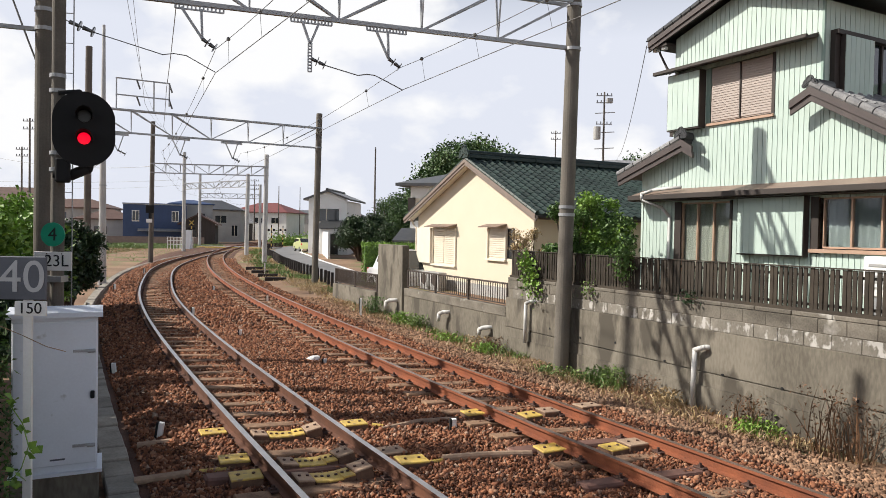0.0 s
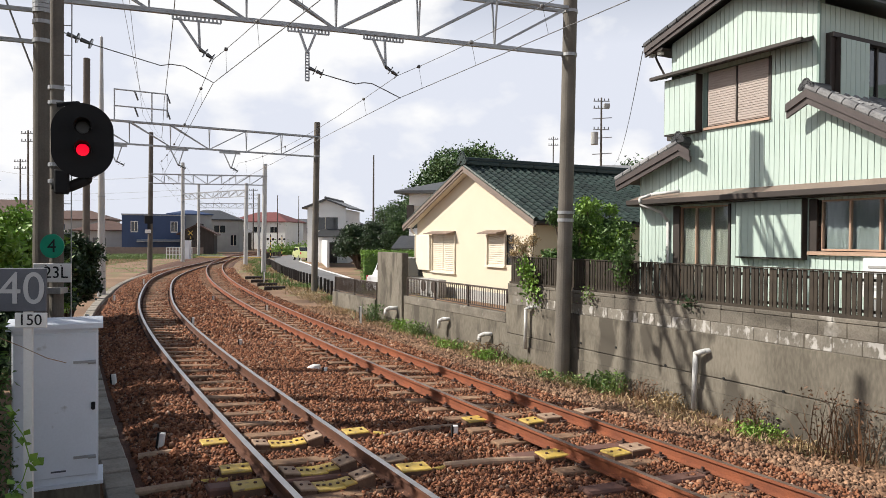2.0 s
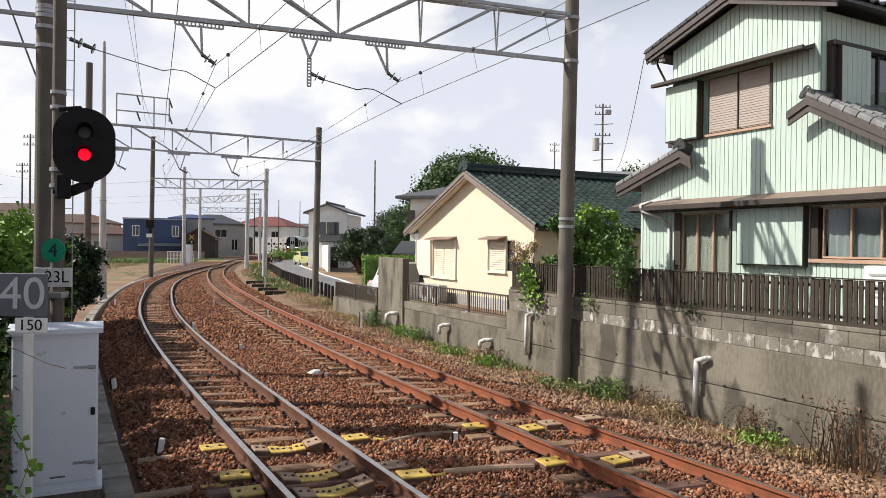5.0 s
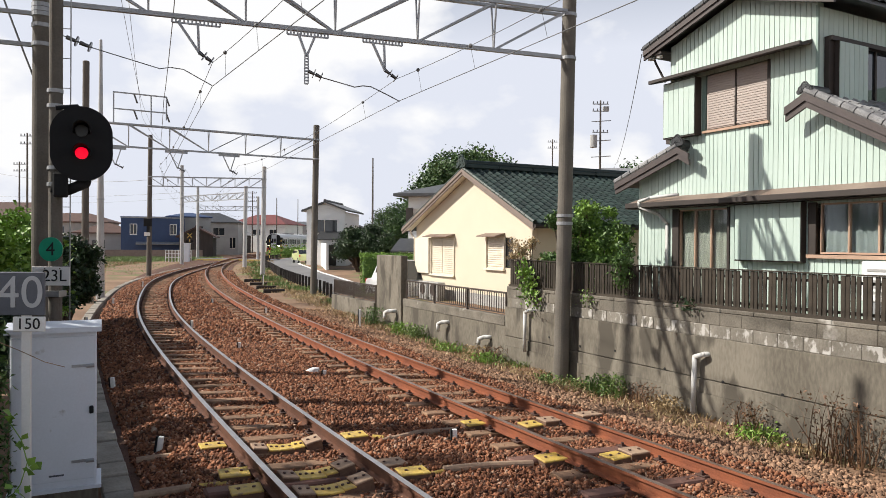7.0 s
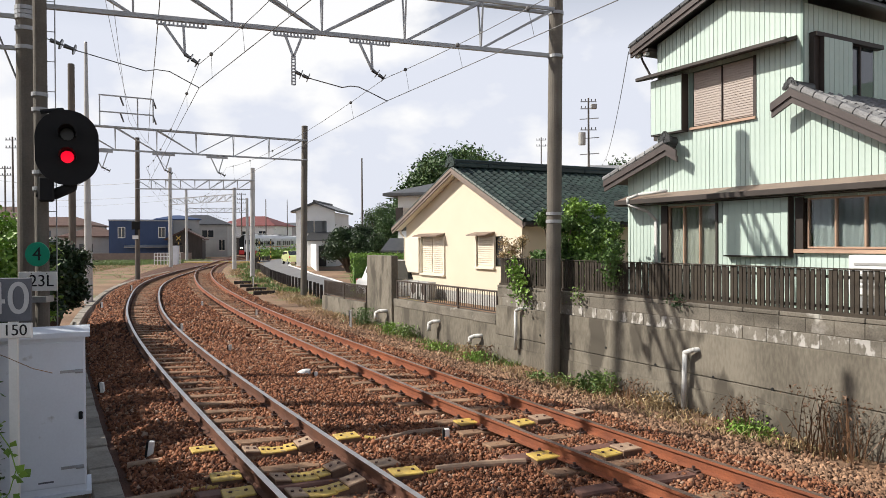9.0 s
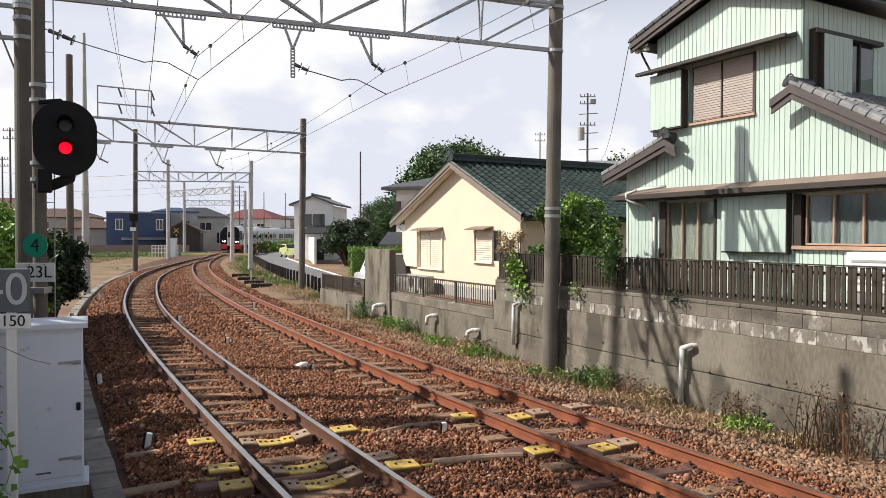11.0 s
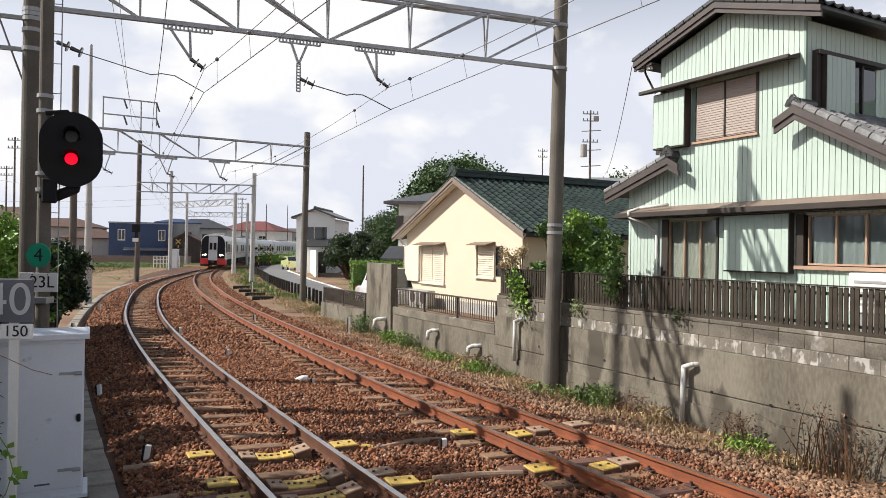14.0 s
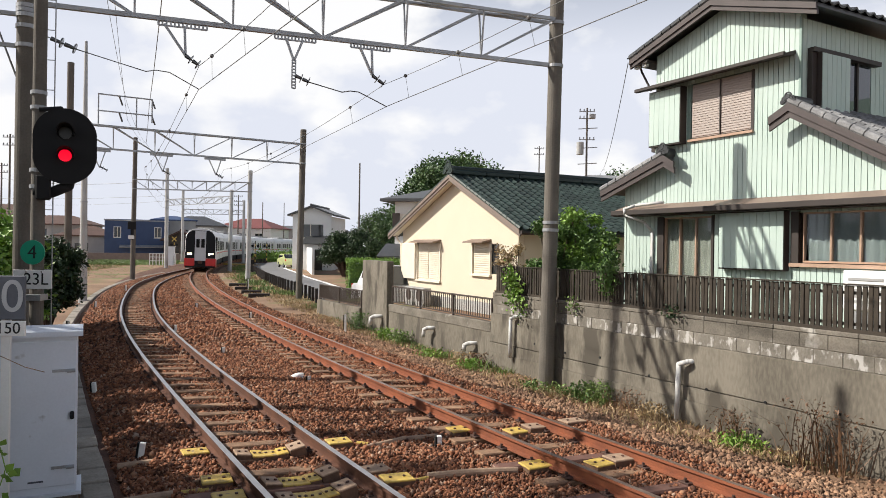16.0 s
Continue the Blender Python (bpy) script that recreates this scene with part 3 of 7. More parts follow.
for k in range(21):
    place("cap_stone", cap_me, wall, pose(WALL + 0.01, 1.0 + 0.6 * k, 1.4))
# yard behind the wall
tagged(part("yard", boxm(WALL + 0.2, 30, 0, 13.9, -0.5, 0.75), DIRT), "bare soil yard behind the wall", "ground", kind="structure").matrix_world = STREET
tagged(part("garden", boxm(WALL + 0.15, 30, 13.95, 26, -0.5, 0.42), DIRT), "soil garden plot behind the low wall", "ground", kind="structure").matrix_world = STREET

# brown slat fence on the wall
fence = thing("slat_fence", "dark brown vertical slat fence on top of the wall", "fence", STREET)
part("rail", boxm(WALL + 0.1, WALL + 0.13, 1.2, 13.5, 1.55, 1.59), FENCE, fence)
part("rail", boxm(WALL + 0.1, WALL + 0.13, 1.2, 13.5, 1.95, 1.99), FENCE, fence)
part("top_rail", boxm(WALL + 0.05, WALL + 0.12, 1.2, 13.55, 2.068, 2.085), FENCE, fence)
part("base_rail", boxm(WALL + 0.045, WALL + 0.14, 1.2, 13.55, 1.466, 1.512), FENCE, fence)
sl = bmesh.new()
box(sl, 0, 0.022, -0.029, 0.029, 0, 0.56, bevel=0.004)
slat_me = mesh_of(sl, FENCE, "slat")
k, y = 0, 1.3
while y < 13.5:
    place("slat", slat_me, fence, pose(WALL + 0.07 + rng.uniform(0, 0.004), y, 1.505 + rng.uniform(-0.004, 0.004), 0, rng.uniform(-0.4, 0.4)))
    y += (0.064, 0.07, 0.064, 0.088, 0.064, 0.082)[k % 6] + rng.uniform(-0.003, 0.012)
    k += 1
for y in (2, 4, 6, 8, 10, 12, 13.4):
    part("post", boxm(WALL + 0.13, WALL + 0.17, y - 0.03, y + 0.03, 1.47, 2.03), FENCE, fence)

# low wall, railing and concrete pier in front of the cream house
low = thing("low_wall", "low stained concrete garden wall", "wall", STREET, kind="structure")
part("cast_wall", boxm(WALL, WALL + 0.18, 13.62, 19.2, -0.5, 0.55), CONC, low)
part("coping", boxm(WALL - 0.015, WALL + 0.195, 13.63, 19.2, 0.55, 0.77, bevel=0.01), BLOCK, low)
part("cast_wall", boxm(WALL - 0.1, WALL + 0.12, 21.25, 25.4, -0.5, 0.48), CONC, low)
pier = tagged(part("concrete_pier", boxm(WALL - 0.03, WALL + 0.19, 19.3, 21.2, -0.5, 2.04, bevel=0.015), CONC), "tall weathered concrete wall pier", "wall", kind="structure")
pier.matrix_world = STREET


def railing(name, y0, y1, z0, z1, gap, x, label):
    r = thing(name, label, "railing", STREET)
    part("top_rail", boxm(x, x + 0.05, y0, y1, z1 - 0.04, z1, bevel=0.006), RAILBAR, r)
    part("bottom_rail", boxm(x + 0.01, x + 0.04, y0, y1, z0 + 0.05, z0 + 0.08), RAILBAR, r)
    me = mesh_of(boxm(x + 0.018, x + 0.033, -0.008, 0.008, z0 + 0.08, z1 - 0.04), RAILBAR, "baluster")
    y = y0 + 0.05
    while y < y1:
        place("baluster", me, r, pose(0, y, 0))
        y += gap
    pm = mesh_of(boxm(x, x + 0.05, -0.025, 0.025, z0, z1), RAILBAR, "post")
    n = max(1, round((y1 - y0) / 1.8))
    for i in range(n + 1):
        place("post", pm, r, pose(0, y0 + 0.03 + (y1 - y0 - 0.06) * i / n, 0))
    return r


railing("railing", 13.66, 19.15, 0.765, 1.32, 0.105, WALL + 0.06, "dark bronze metal garden railing on the low wall")
railing("railing", 21.3, 25.4, 0.475, 1.05, 0.06, WALL - 0.02, "dark close-barred metal railing on the low wall")


# pipes that drain through the wall
def pipe(pts, r, label):
    tagged(part("drain_pipe", bent([STREET @ Vector(p) for p in pts], r, 10), PVC, smooth=True), label, "pipe")


pipe([(WALL + 0.1, 7.75, 0.74), (WALL - 0.1, 7.8, 0.74), (WALL - 0.13, 7.95, 0.68), (WALL - 0.13, 7.98, -0.25)], 0.04, "pale grey plastic drain pipe bent down the wall")
pipe([(WALL + 0.1, 12.5, 1.0), (WALL - 0.1, 12.55, 1.0), (WALL - 0.12, 12.65, 0.95), (WALL - 0.12, 12.66, 0.1)], 0.04, "pale grey plastic drain pipe down the wall")
pipe([(WALL + 0.1, 14.2, 0.22), (WALL - 0.16, 14.3, 0.22), (WALL - 0.2, 14.45, 0.16), (WALL - 0.2, 14.47, 0.02)], 0.05, "short pale grey drain elbow in the wall")
pipe([(WALL + 0.1, 16.3, 0.36), (WALL - 0.16, 16.4, 0.36), (WALL - 0.2, 16.55, 0.3), (WALL - 0.2, 16.57, 0.1)], 0.05, "short pale grey drain elbow in the wall")
pipe([(WALL + 0.1, 19.6, 0.36), (WALL - 0.26, 19.7, 0.36), (WALL - 0.3, 19.85, 0.3), (WALL - 0.3, 19.87, 0.1)], 0.06, "short pale grey drain elbow at the pier")

# ---- street beyond: road, edge line, timber posts ----
ROAD_IN = [(-3.6, 27), (-5.6, 33), (-8.2, 40), (-11.3, 49), (-14.3, 59), (-17.5, 69), (-20.6, 80), (-22.5, 92), (-23.5, 110)]
ROAD_OUT = [(1.5, 27), (-1.5, 33), (-4.8, 40), (-7.2, 48), (-9.8, 56), (-12.6, 66), (-15.6, 76), (-17.8, 86), (-19.5, 98), (-20, 110)]


def along(line, y):
    return float(np.interp(y, [p[1] for p in line], [p[0] for p in line]))


rv, rf = [], []
ys = np.arange(26, 110, 1.0)
for y in ys:
    a, b = along(ROAD_IN, y) + 0.4, along(ROAD_OUT, y) + 0.8
    rv += [(a + (b - a) * k / 4, y, -0.01) for k in range(5)]
for i in range(len(ys) - 1):
    rf += [(i * 5 + k, i * 5 + k + 1, i * 5 + k + 6, i * 5 + k + 5) for k in range(4)]
tagged(raw("road", rv, rf, ASPHALT, smooth=True), "narrow grey asphalt lane beside the railway", "road", kind="structure")
rv, rf = [], []
for i, y in enumerate(ys[4:70]):
    b = along(ROAD_OUT, y)
    rv += [(b, y, -0.004), (b + 0.35, y, -0.004)]
    if i:
        rf.append((2 * i - 2, 2 * i - 1, 2 * i + 1, 2 * i))
tagged(raw("edge_line", rv, rf, WHITE), "white painted edge line on the lane", "road marking", kind="structure")
forec = [(along(ROAD_OUT, y) + 0.36 + w, y, -0.006) for y in ys for w in (0, 10)]
tagged(raw("forecourt", forec, [(2 * i, 2 * i + 1, 2 * i + 3, 2 * i + 2) for i in range(len(ys) - 1)], DIRT), "pale bare forecourt beside the lane", "ground", kind="structure")

pb = bmesh.new()
box(pb, -0.065, 0.065, -0.055, 0.055, -0.2, 0.62, bevel=0.015)
post_me = mesh_of(pb, POST, "timber_post")
y = 28.0
first = True
while y < 100:
    ob = new("timber_post", post_me)
    ob.matrix_basis = pose(along(ROAD_IN, y), y, 0, rng.uniform(-1.5, 1.5), rng.uniform(-1.5, 1.5), 20 + rng.uniform(-6, 6))
    tagged(ob, "short dark timber post in a row beside the lane", "post", "posts along the lane")
    y += 0.95


# ---- poles and gantries ----
def pole(name, x, y, top, r0, r1, material, label, bands=(), lean=0.0):
    t = thing(name, label, "pole", pose(x, y, 0, 0, lean, 0))
    part("shaft", tubem((0, 0, -0.5), (0, 0, top), r0, r1, n=20), material, t, smooth=False)
    part("cap", tubem((0, 0, top), (0, 0, top + 0.03), r1 * 1.04, r1 * 0.8, n=16), material, t)
    for z in bands:
        r = r0 + (r1 - r0) * z / top
        part("band", tubem((0, 0, z - 0.03), (0, 0, z + 0.03), r + 0.015, n=20), GALV, t, "galvanised steel band")
    return t


def gantry(a, b, zt, zb, n, label, depth=0.24):
    """A lattice portal beam between two poles, with two top chords and one lower chord."""
    A, B = Vector((*a, 0)), Vector((*b, 0))
    d = (B - A).normalized()
    s = Vector((-d.y, d.x, 0)) * depth / 2
    g = thing("gantry_beam", label, "gantry", kind="")
    up = Vector((0, 0, 1))
    w = 0.06
    for side in (s, -s):
        bm = bmesh.new()
        bar(bm, A + side + up * zt, B + side + up * zt, w)
        part("top_chord", bm, GALV, g)
    bm = bmesh.new()
    bar(bm, A + up * zb, B + up * zb, w * 1.2)
    part("bottom_chord", bm, GALV, g)
    L = (B - A).length
    for i in range(n):
        p, q = A + d * L * i / n, A + d * L * (i + 1) / n
        lo, hi = (p, q) if i < n / 2 else (q, p)
        for side in (s, -s):
            bm = bmesh.new()
            bar(bm, lo + side + up * zt, hi + up * zb, 0.04)
            part("diagonal", bm, GALV, g)
            bm = bmesh.new()
            bar(bm, p + side + up * zt, p + up * zb, 0.03)
            part("strut", bm, GALV, g)
        bm = bmesh.new()
        bar(bm, p + s + up * zt, q - s + up * zt, 0.035)
        part("cross_brace", bm, GALV, g)
    return g


P_A, P_1 = (-6.2, 10.9), (2.36, 13.97)
P_C, P_2 = (-14.3, 28.2), (-6.05, 33.0)
P_L3, P_3 = (-20.2, 48.5), (-12.66, 49.6)
P_L4, P_4 = (-27.0, 73.0), (-18.7, 66.6)
P_L5, P_5 = (-33.0, 95.0), (-24.9, 95.0)
pole("catenary_pole", *P_1, 7.45, 0.155, 0.135, POLE, "tall brown-grey concrete catenary pole beside the wall", (3.0, 2.85, 6.1, 6.95), 0.8)
pole("catenary_pole", *P_A, 7.5, 0.145, 0.13, POLE, "tall brown-grey concrete catenary pole with steel bands", (5.45, 5.74, 5.91, 5.98, 6.05, 6.3, 6.95), 0.1)
pole("catenary_pole", *P_2, 7.85, 0.15, 0.14, POLE, "brown-grey concrete catenary pole beside the lane", (6.3, 7.2), 0.8)
pole("catenary_pole", *P_C, 9.55, 0.14, 0.125, POLEDARK, "dark catenary pole behind the signal", (6.3, 7.2), 0.2)
pole("catenary_pole", *P_3, 7.65, 0.17, 0.15, POLEGREY, "pale concrete catenary pole beside the lane", (6.2, 6.8), 0.6)
pole("catenary_pole", *P_L3, 9.65, 0.17, 0.14, POLEDARK, "dark concrete catenary pole with a small signal", (6.2, 6.8), 0.5)
pole("catenary_pole", *P_4, 7.6, 0.2, 0.17, POLEGREY, "pale concrete catenary pole along the bend", (6.2, 6.8), 0.6)
pole("catenary_pole", *P_L4, 10.2, 0.2, 0.17, POLEGREY, "grey concrete catenary pole along the bend", (6.2, 6.8))
pole("catenary_pole", *P_5, 8.4, 0.2, 0.17, POLEGREY, "pale concrete catenary pole far along the bend", (6.2, 6.8))
pole("catenary_pole", *P_L5, 9.6, 0.2, 0.17, POLEGREY, "pale concrete catenary pole far along the bend", (6.2, 6.8))
pole("antenna_mast", -14.7, 30.3, 11.0, 0.18, 0.06, POLEGREY, "slender pale grey mast behind the shrubs", (4.2,))
gantry(P_A, P_1, 7.0, 6.12, 6, "galvanised lattice catenary gantry beam over both tracks")
gantry(P_C, P_2, 7.2, 6.28, 6, "galvanised lattice catenary gantry beam over both tracks")
gantry(P_L3, P_3, 6.82, 6.18, 8, "galvanised lattice catenary gantry beam over both tracks")
gantry(P_L4, P_4, 7.0, 6.4, 8, "galvanised lattice catenary gantry beam over both tracks")
gantry(P_L5, P_5, 7.1, 6.5, 8, "galvanised lattice catenary gantry beam over both tracks")


# ---- overhead line hardware on the nearest gantry ----
BEAM = Matrix.Translation((P_A[0], P_A[1], 0)) @ Matrix.Rotation(math.atan2(P_1[1] - P_A[1], P_1[0] - P_A[0]), 4, "Z")


def insulator(parent, p, q):
    """Two shedded porcelain insulators in line."""
    p, q = Vector(p), Vector(q)
    bm = bmesh.new()
    for a, b in ((0.0, 0.42), (0.52, 0.94)):
        u, v = p.lerp(q, a), p.lerp(q, b)
        tube(bm, u, v, 0.035, 0.025, n=10)
        w = u.lerp(v, 0.9)
        tube(bm, w, w + (v - u) * 0.12, 0.085, 0.08, n=14)
    tube(bm, p, q, 0.012, n=6)
    part("insulator", bm, CERAMIC, parent, "grey porcelain insulator", smooth=False)


def perforated(bm, p, q, w, holes):
    """A channel with a row of holes: two side strips and the webs between the holes."""
    p, q = Vector(p), Vector(q)
    up = Vector((0, 0, 1)) if abs((q - p).normalized().z) < 0.7 else Vector((1, 0, 0))
    for s in (-0.5, 0.5):
        bar(bm, p + up * w * s, q + up * w * s, w * 0.35)
    for i in range(holes + 1):
        c = p.lerp(q, i / holes)
        bar(bm, c - up * w * 0.5, c + up * w * 0.5, w * 0.4)


def dropper(s0, s1, tops, apex, label):
    t = thing("catenary_bracket", label, "bracket", BEAM)
    bm = bmesh.new()
    perforated(bm, (s0, 0, 6.05), (s1, 0, 6.05), 0.07, 12)
    part("channel", bm, GALV, t)
    for u in tops:
        bm = bmesh.new()
        bar(bm, (u, 0, 6.04), (apex[0], 0, apex[1]), 0.04)
        part("stay", bm, GALV, t)
    return t


d1 = dropper(1.87, 2.62, (1.96, 2.27), (2.29, 5.56), "galvanised V-shaped wire bracket hung from the gantry")
insulator(d1, (2.29, 0, 5.56), (2.5, 0, 5.42))
d2 = dropper(3.72, 4.42, (3.91, 4.2), (4.05, 5.66), "galvanised V bracket with a perforated drop post")
bm = bmesh.new()
perforated(bm, (4.05, 0, 5.68), (4.05, 0, 5.19), 0.06, 9)
part("drop_post", bm, GALV, d2)
insulator(d2, (4.08, 0, 5.41), (4.32, 0, 5.32))
part("steady_arm", bent([(4.32, 0, 5.32), (4.9, 0, 5.2), (5.05, 0, 5.235), (5.2, 0, 5.23), (5.45, 0, 5.13), (5.73, 0, 5.01)], 0.01, 6), WIRE, d2, "curved steady arm")
d3 = dropper(5.05, 5.77, (5.21, 5.43), (5.45, 5.55), "galvanised V-shaped wire bracket hung from the gantry")
insulator(d3, (5.45, 0, 5.55), (5.67, 0, 5.41))
d4 = thing("steady_arm_assembly", "curved steady arm with insulators strung from the pole", "bracket", BEAM)
insulator(d4, (0.34, 0, 5.61), (0.7, 0, 5.48))
part("steady_arm", bent([(0.15, 0, 5.68), (0.7, 0, 5.48), (1.69, 0, 5.24), (1.85, 0, 5.275), (2.05, 0, 5.26), (2.5, 0, 5.03)], 0.008, 6), WIRE, d4)


def beam_pt(s, z):
    p = BEAM @ Vector((s, 0, z))
    return p


def wire_run(name, pts, r, label, sag=0.0, hangers=None):
    t = thing(name, label, "wire")
    path = []
    for a, b in zip(pts[:-1], pts[1:]):
        a, b = Vector(a), Vector(b)
        n = 10
        for i in range(n):
            k = i / n
            p = a.lerp(b, k)
            p.z -= sag * 4 * k * (1 - k) * min(1, (b - a).length / 25)
            path.append(p)
    path.append(Vector(pts[-1]))
    verts, faces = [], []
    for i, p in enumerate(path):
        d = (path[min(i + 1, len(path) - 1)] - path[max(i - 1, 0)]).normalized()
        u = d.cross(Vector((0, 0, 1))).normalized()
        w = u.cross(d)
        verts += [p + (u * math.cos(k * math.pi / 3) + w * math.sin(k * math.pi / 3)) * r for k in range(6)]
        if i:
            faces += [(6 * i - 6 + k, 6 * i - 6 + (k + 1) % 6, 6 * i + (k + 1) % 6, 6 * i + k) for k in range(6)]
    raw("strand", verts, faces, WIRE, t)
    return t, path


def offs(pt, y, o, z):
    p = pt(y, o)
    return (p.x, p.y, z)


for pt, s_c, s_m in ((left_pt, 2.5, 2.5), (right_pt, 5.73, 5.67)):
    g1 = beam_pt(s_c, 5.02)
    m1 = beam_pt(s_m, 5.41)
    g0 = (3.4, 5.0, 5.06) if pt is right_pt else (0.6, 4.5, 5.06)
    ys = (31, 49.3, 69, 95, 140)
    con = [g0, g1] + [offs(pt, y, 0.15 * (-1) ** i, 5.0) for i, y in enumerate(ys)]
    mes = [(g0[0] - 0.1, g0[1], 5.62), m1] + [offs(pt, y, 0.1, 5.75) for i, y in enumerate(ys)]
    wire_run("contact_wire", con, 0.006, "thin dark overhead contact wire above the track")
    t, path = wire_run("messenger_wire", mes, 0.005, "thin dark overhead messenger wire with droppers", 0.35)
    cpath = []
    for a, b in zip(con[:-1], con[1:]):
        cpath += [Vector(a).lerp(Vector(b), i / 10) for i in range(10)]
    for i in range(1, min(len(cpath), 55), 2):
        if cpath[i].y > 2 and i % 10:
            bm = tubem(path[i], cpath[i], 0.003, n=5)
            bmesh.ops.create_uvsphere(bm, u_segments=8, v_segments=6, radius=0.032, matrix=Matrix.Translation(path[i]))
            part("hanger", bm, WIRE, t)

# feeder wires strung on the pole side, and the line that climbs past the pole
for x0, xm, xf, zm, zf, r in ((1.2, -7.8, -12.75, 8.45, 8.25, 0.006), (1.4, -7.6, -12.75, 8.35, 7.65, 0.006), (2.8, -6.46, -11.85, 8.45, 8.3, 0.012)):
    wire_run("feeder_wire", [(x0, -6, 9.0), (xm, 17, zm), (xf, 29.9, zf), (-19.4, 48.5, 9.3), (-26.5, 73, 9.6), (-33, 95, 9.4)], r, "thin dark feeder wire along the railway", 0.3)
for a, b in (((-7.6, 10.9, 8.5), (-6.32, 10.9, 4.95)), ((-40, 60, 8.5), (-20.2, 48.5, 6.6)), ((-46, 95, 7.5), (-14.7, 30.3, 6.2)), ((-70, 90, 8.5), (-27, 73, 7.4)), ((-60, 100, 7.0), (-14.7, 30.3, 5.2)), ((-75, 120, 9.0), (-30, 88, 8.0))):
    wire_run("service_wire", [a, b], 0.014, "thin sagging service wire between poles", 0.6)
wire_run("service_wire", [(9.7, 40, 6.9), tuple(STREET @ Vector((11.4, 12.0, 6.72)))], 0.009, "thin sagging service wire to the house", 0.5)

# feeder frame on the second gantry
fr = thing("feeder_support", "small galvanised steel frame for feeder wires above the gantry", "frame", Matrix.Translation((P_C[0], P_C[1], 0)) @ Matrix.Rotation(math.atan2(P_2[1] - P_C[1], P_2[0] - P_C[0]), 4, "Z"))
for u in (1.03, 2.45, 3.05):
    part("upright", boxm(u - 0.025, u + 0.025, -0.03, 0.03, 7.2 if u < 3 else 7.5, 8.47), GALV, fr)
for z in (7.78, 8.45):
    part("cross_rail", boxm(1.0, 3.08, -0.035, 0.035, z, z + 0.045), GALV, fr)
for u in (1.8, 3.05):
    for z in (7.78, 8.45):
        part("hanger", tubem((u, 0, z), (u + 0.12, 0, z - 0.35), 0.035, n=8), CERAMIC, fr)
for u in (0.6, 3.0, 5.2):
    t = thing("catenary_bracket", "galvanised bracket hung from the second gantry", "bracket", fr.matrix_world.copy())
    part("channel", boxm(u, u + 0.9, -0.03, 0.03, 6.15, 6.24), GALV, t)
    for v in (u + 0.2, u + 0.7):
        bm = bmesh.new()
        bar(bm, (v, 0, 6.15), (u + 0.5, 0, 5.5), 0.04)
        part("stay", bm, GALV, t)
    insulator(t, (u + 0.5, 0, 5.55), (u + 0.8, 0, 5.4))
# arms that leave the banded pole on its far side
for z in (5.92, 5.44):
    t = thing("side_arm", "galvanised steel arm clamped to the pole", "bracket")
    bm = bmesh.new()
    bar(bm, (-6.3, 10.85, z), (-8.6, 10.2, z + 0.05), 0.06)
    part("arm", bm, GALV, t)

# ---- signal on its post ----
SX, SY = -5.22, 9.5
sig = thing("railway_signal", "black two-lamp railway signal on a concrete post, red lit", "signal", pose(SX, SY, 0))
part("post", tubem((0, 0, -0.3), (0.02, 0, 9.3), 0.088, 0.08, n=18), POLE, sig, "stained concrete post")
for z in (4.45, 4.25, 3.42, 3.2):
    part("band", tubem((0, 0, z - 0.025), (0, 0, z + 0.025), 0.1, n=18), GALV, sig)
TURN = Matrix.Translation((0.36, 0, 0)) @ Matrix.Rotation(radians(26), 4, "Z") @ Matrix.Translation((-0.36, 0, 0))
head = part("signal_head", boxm(0.2, 0.52, -0.12, 0.22, 3.4, 4.06, bevel=0.04), BLACK, sig, "black signal head")
head.matrix_basis = TURN
bm = bmesh.new()
ring = []
for i in range(40):
    a = 2 * math.pi * i / 40
    ring.append((0.36 + 0.375 * math.cos(a), 3.73 + 0.375 * math.sin(a) + (0.12 if math.sin(a) > 0 else -0.12)))
for yy in (-0.16, -0.12):
    vs = [bm.verts.new((u, yy, v)) for u, v in ring]
    bm.faces.new(vs)
bm.verts.ensure_lookup_table()
for i in range(40):
    j = (i + 1) % 40
    bm.faces.new((bm.verts[i], bm.verts[j], bm.verts[40 + j], bm.verts[40 + i]))
bmesh.ops.recalc_face_normals(bm, faces=bm.faces[:])
part("backboard", bm, BLACK, head, "black rounded backboard")
for z, m_, nm in ((3.9, DARK_LENS, "unlit lens"), (3.605, RED_LAMP, "glowing red lens")):
    part("lens", tubem((0.36, -0.165, z), (0.36, -0.175, z), 0.078, n=28), m_, head, nm)
    bm = bmesh.new()
    for i in range(15):
        a0, a1 = math.radians(-20 + 220 * i / 15), math.radians(-20 + 220 * (i + 1) / 15)
        q = []
        for r in (0.098, 0.108):
            for a, l in ((a0, 0.30), (a1, 0.30)):
                q.append([(0.36 + r * math.cos(a), -0.16, z + r * math.sin(a)), (0.36 + r * math.cos(a), -0.16 - l * (0.55 + 0.45 * max(0, math.sin(a))), z + r * math.sin(a))])
        v = [bm.verts.new(p) for qq in q for p in qq]
        for f in ((0, 1, 3, 2), (4, 6, 7, 5), (1, 5, 7, 3), (0, 2, 6, 4)):
            bm.faces.new([v[k] for k in f])
    bmesh.ops.recalc_face_normals(bm, faces=bm.faces[:])
    bmesh.ops.remove_doubles(bm, verts=bm.verts[:], dist=0.003)
    part("hood", bm, BLACK, head, "black lamp hood")
bm = bent([(0.05, -0.02, 4.2), (0.3, -0.02, 4.24), (0.36, 0.05, 4.08)], 0.03)
part("bracket", bm, BLACK, head)
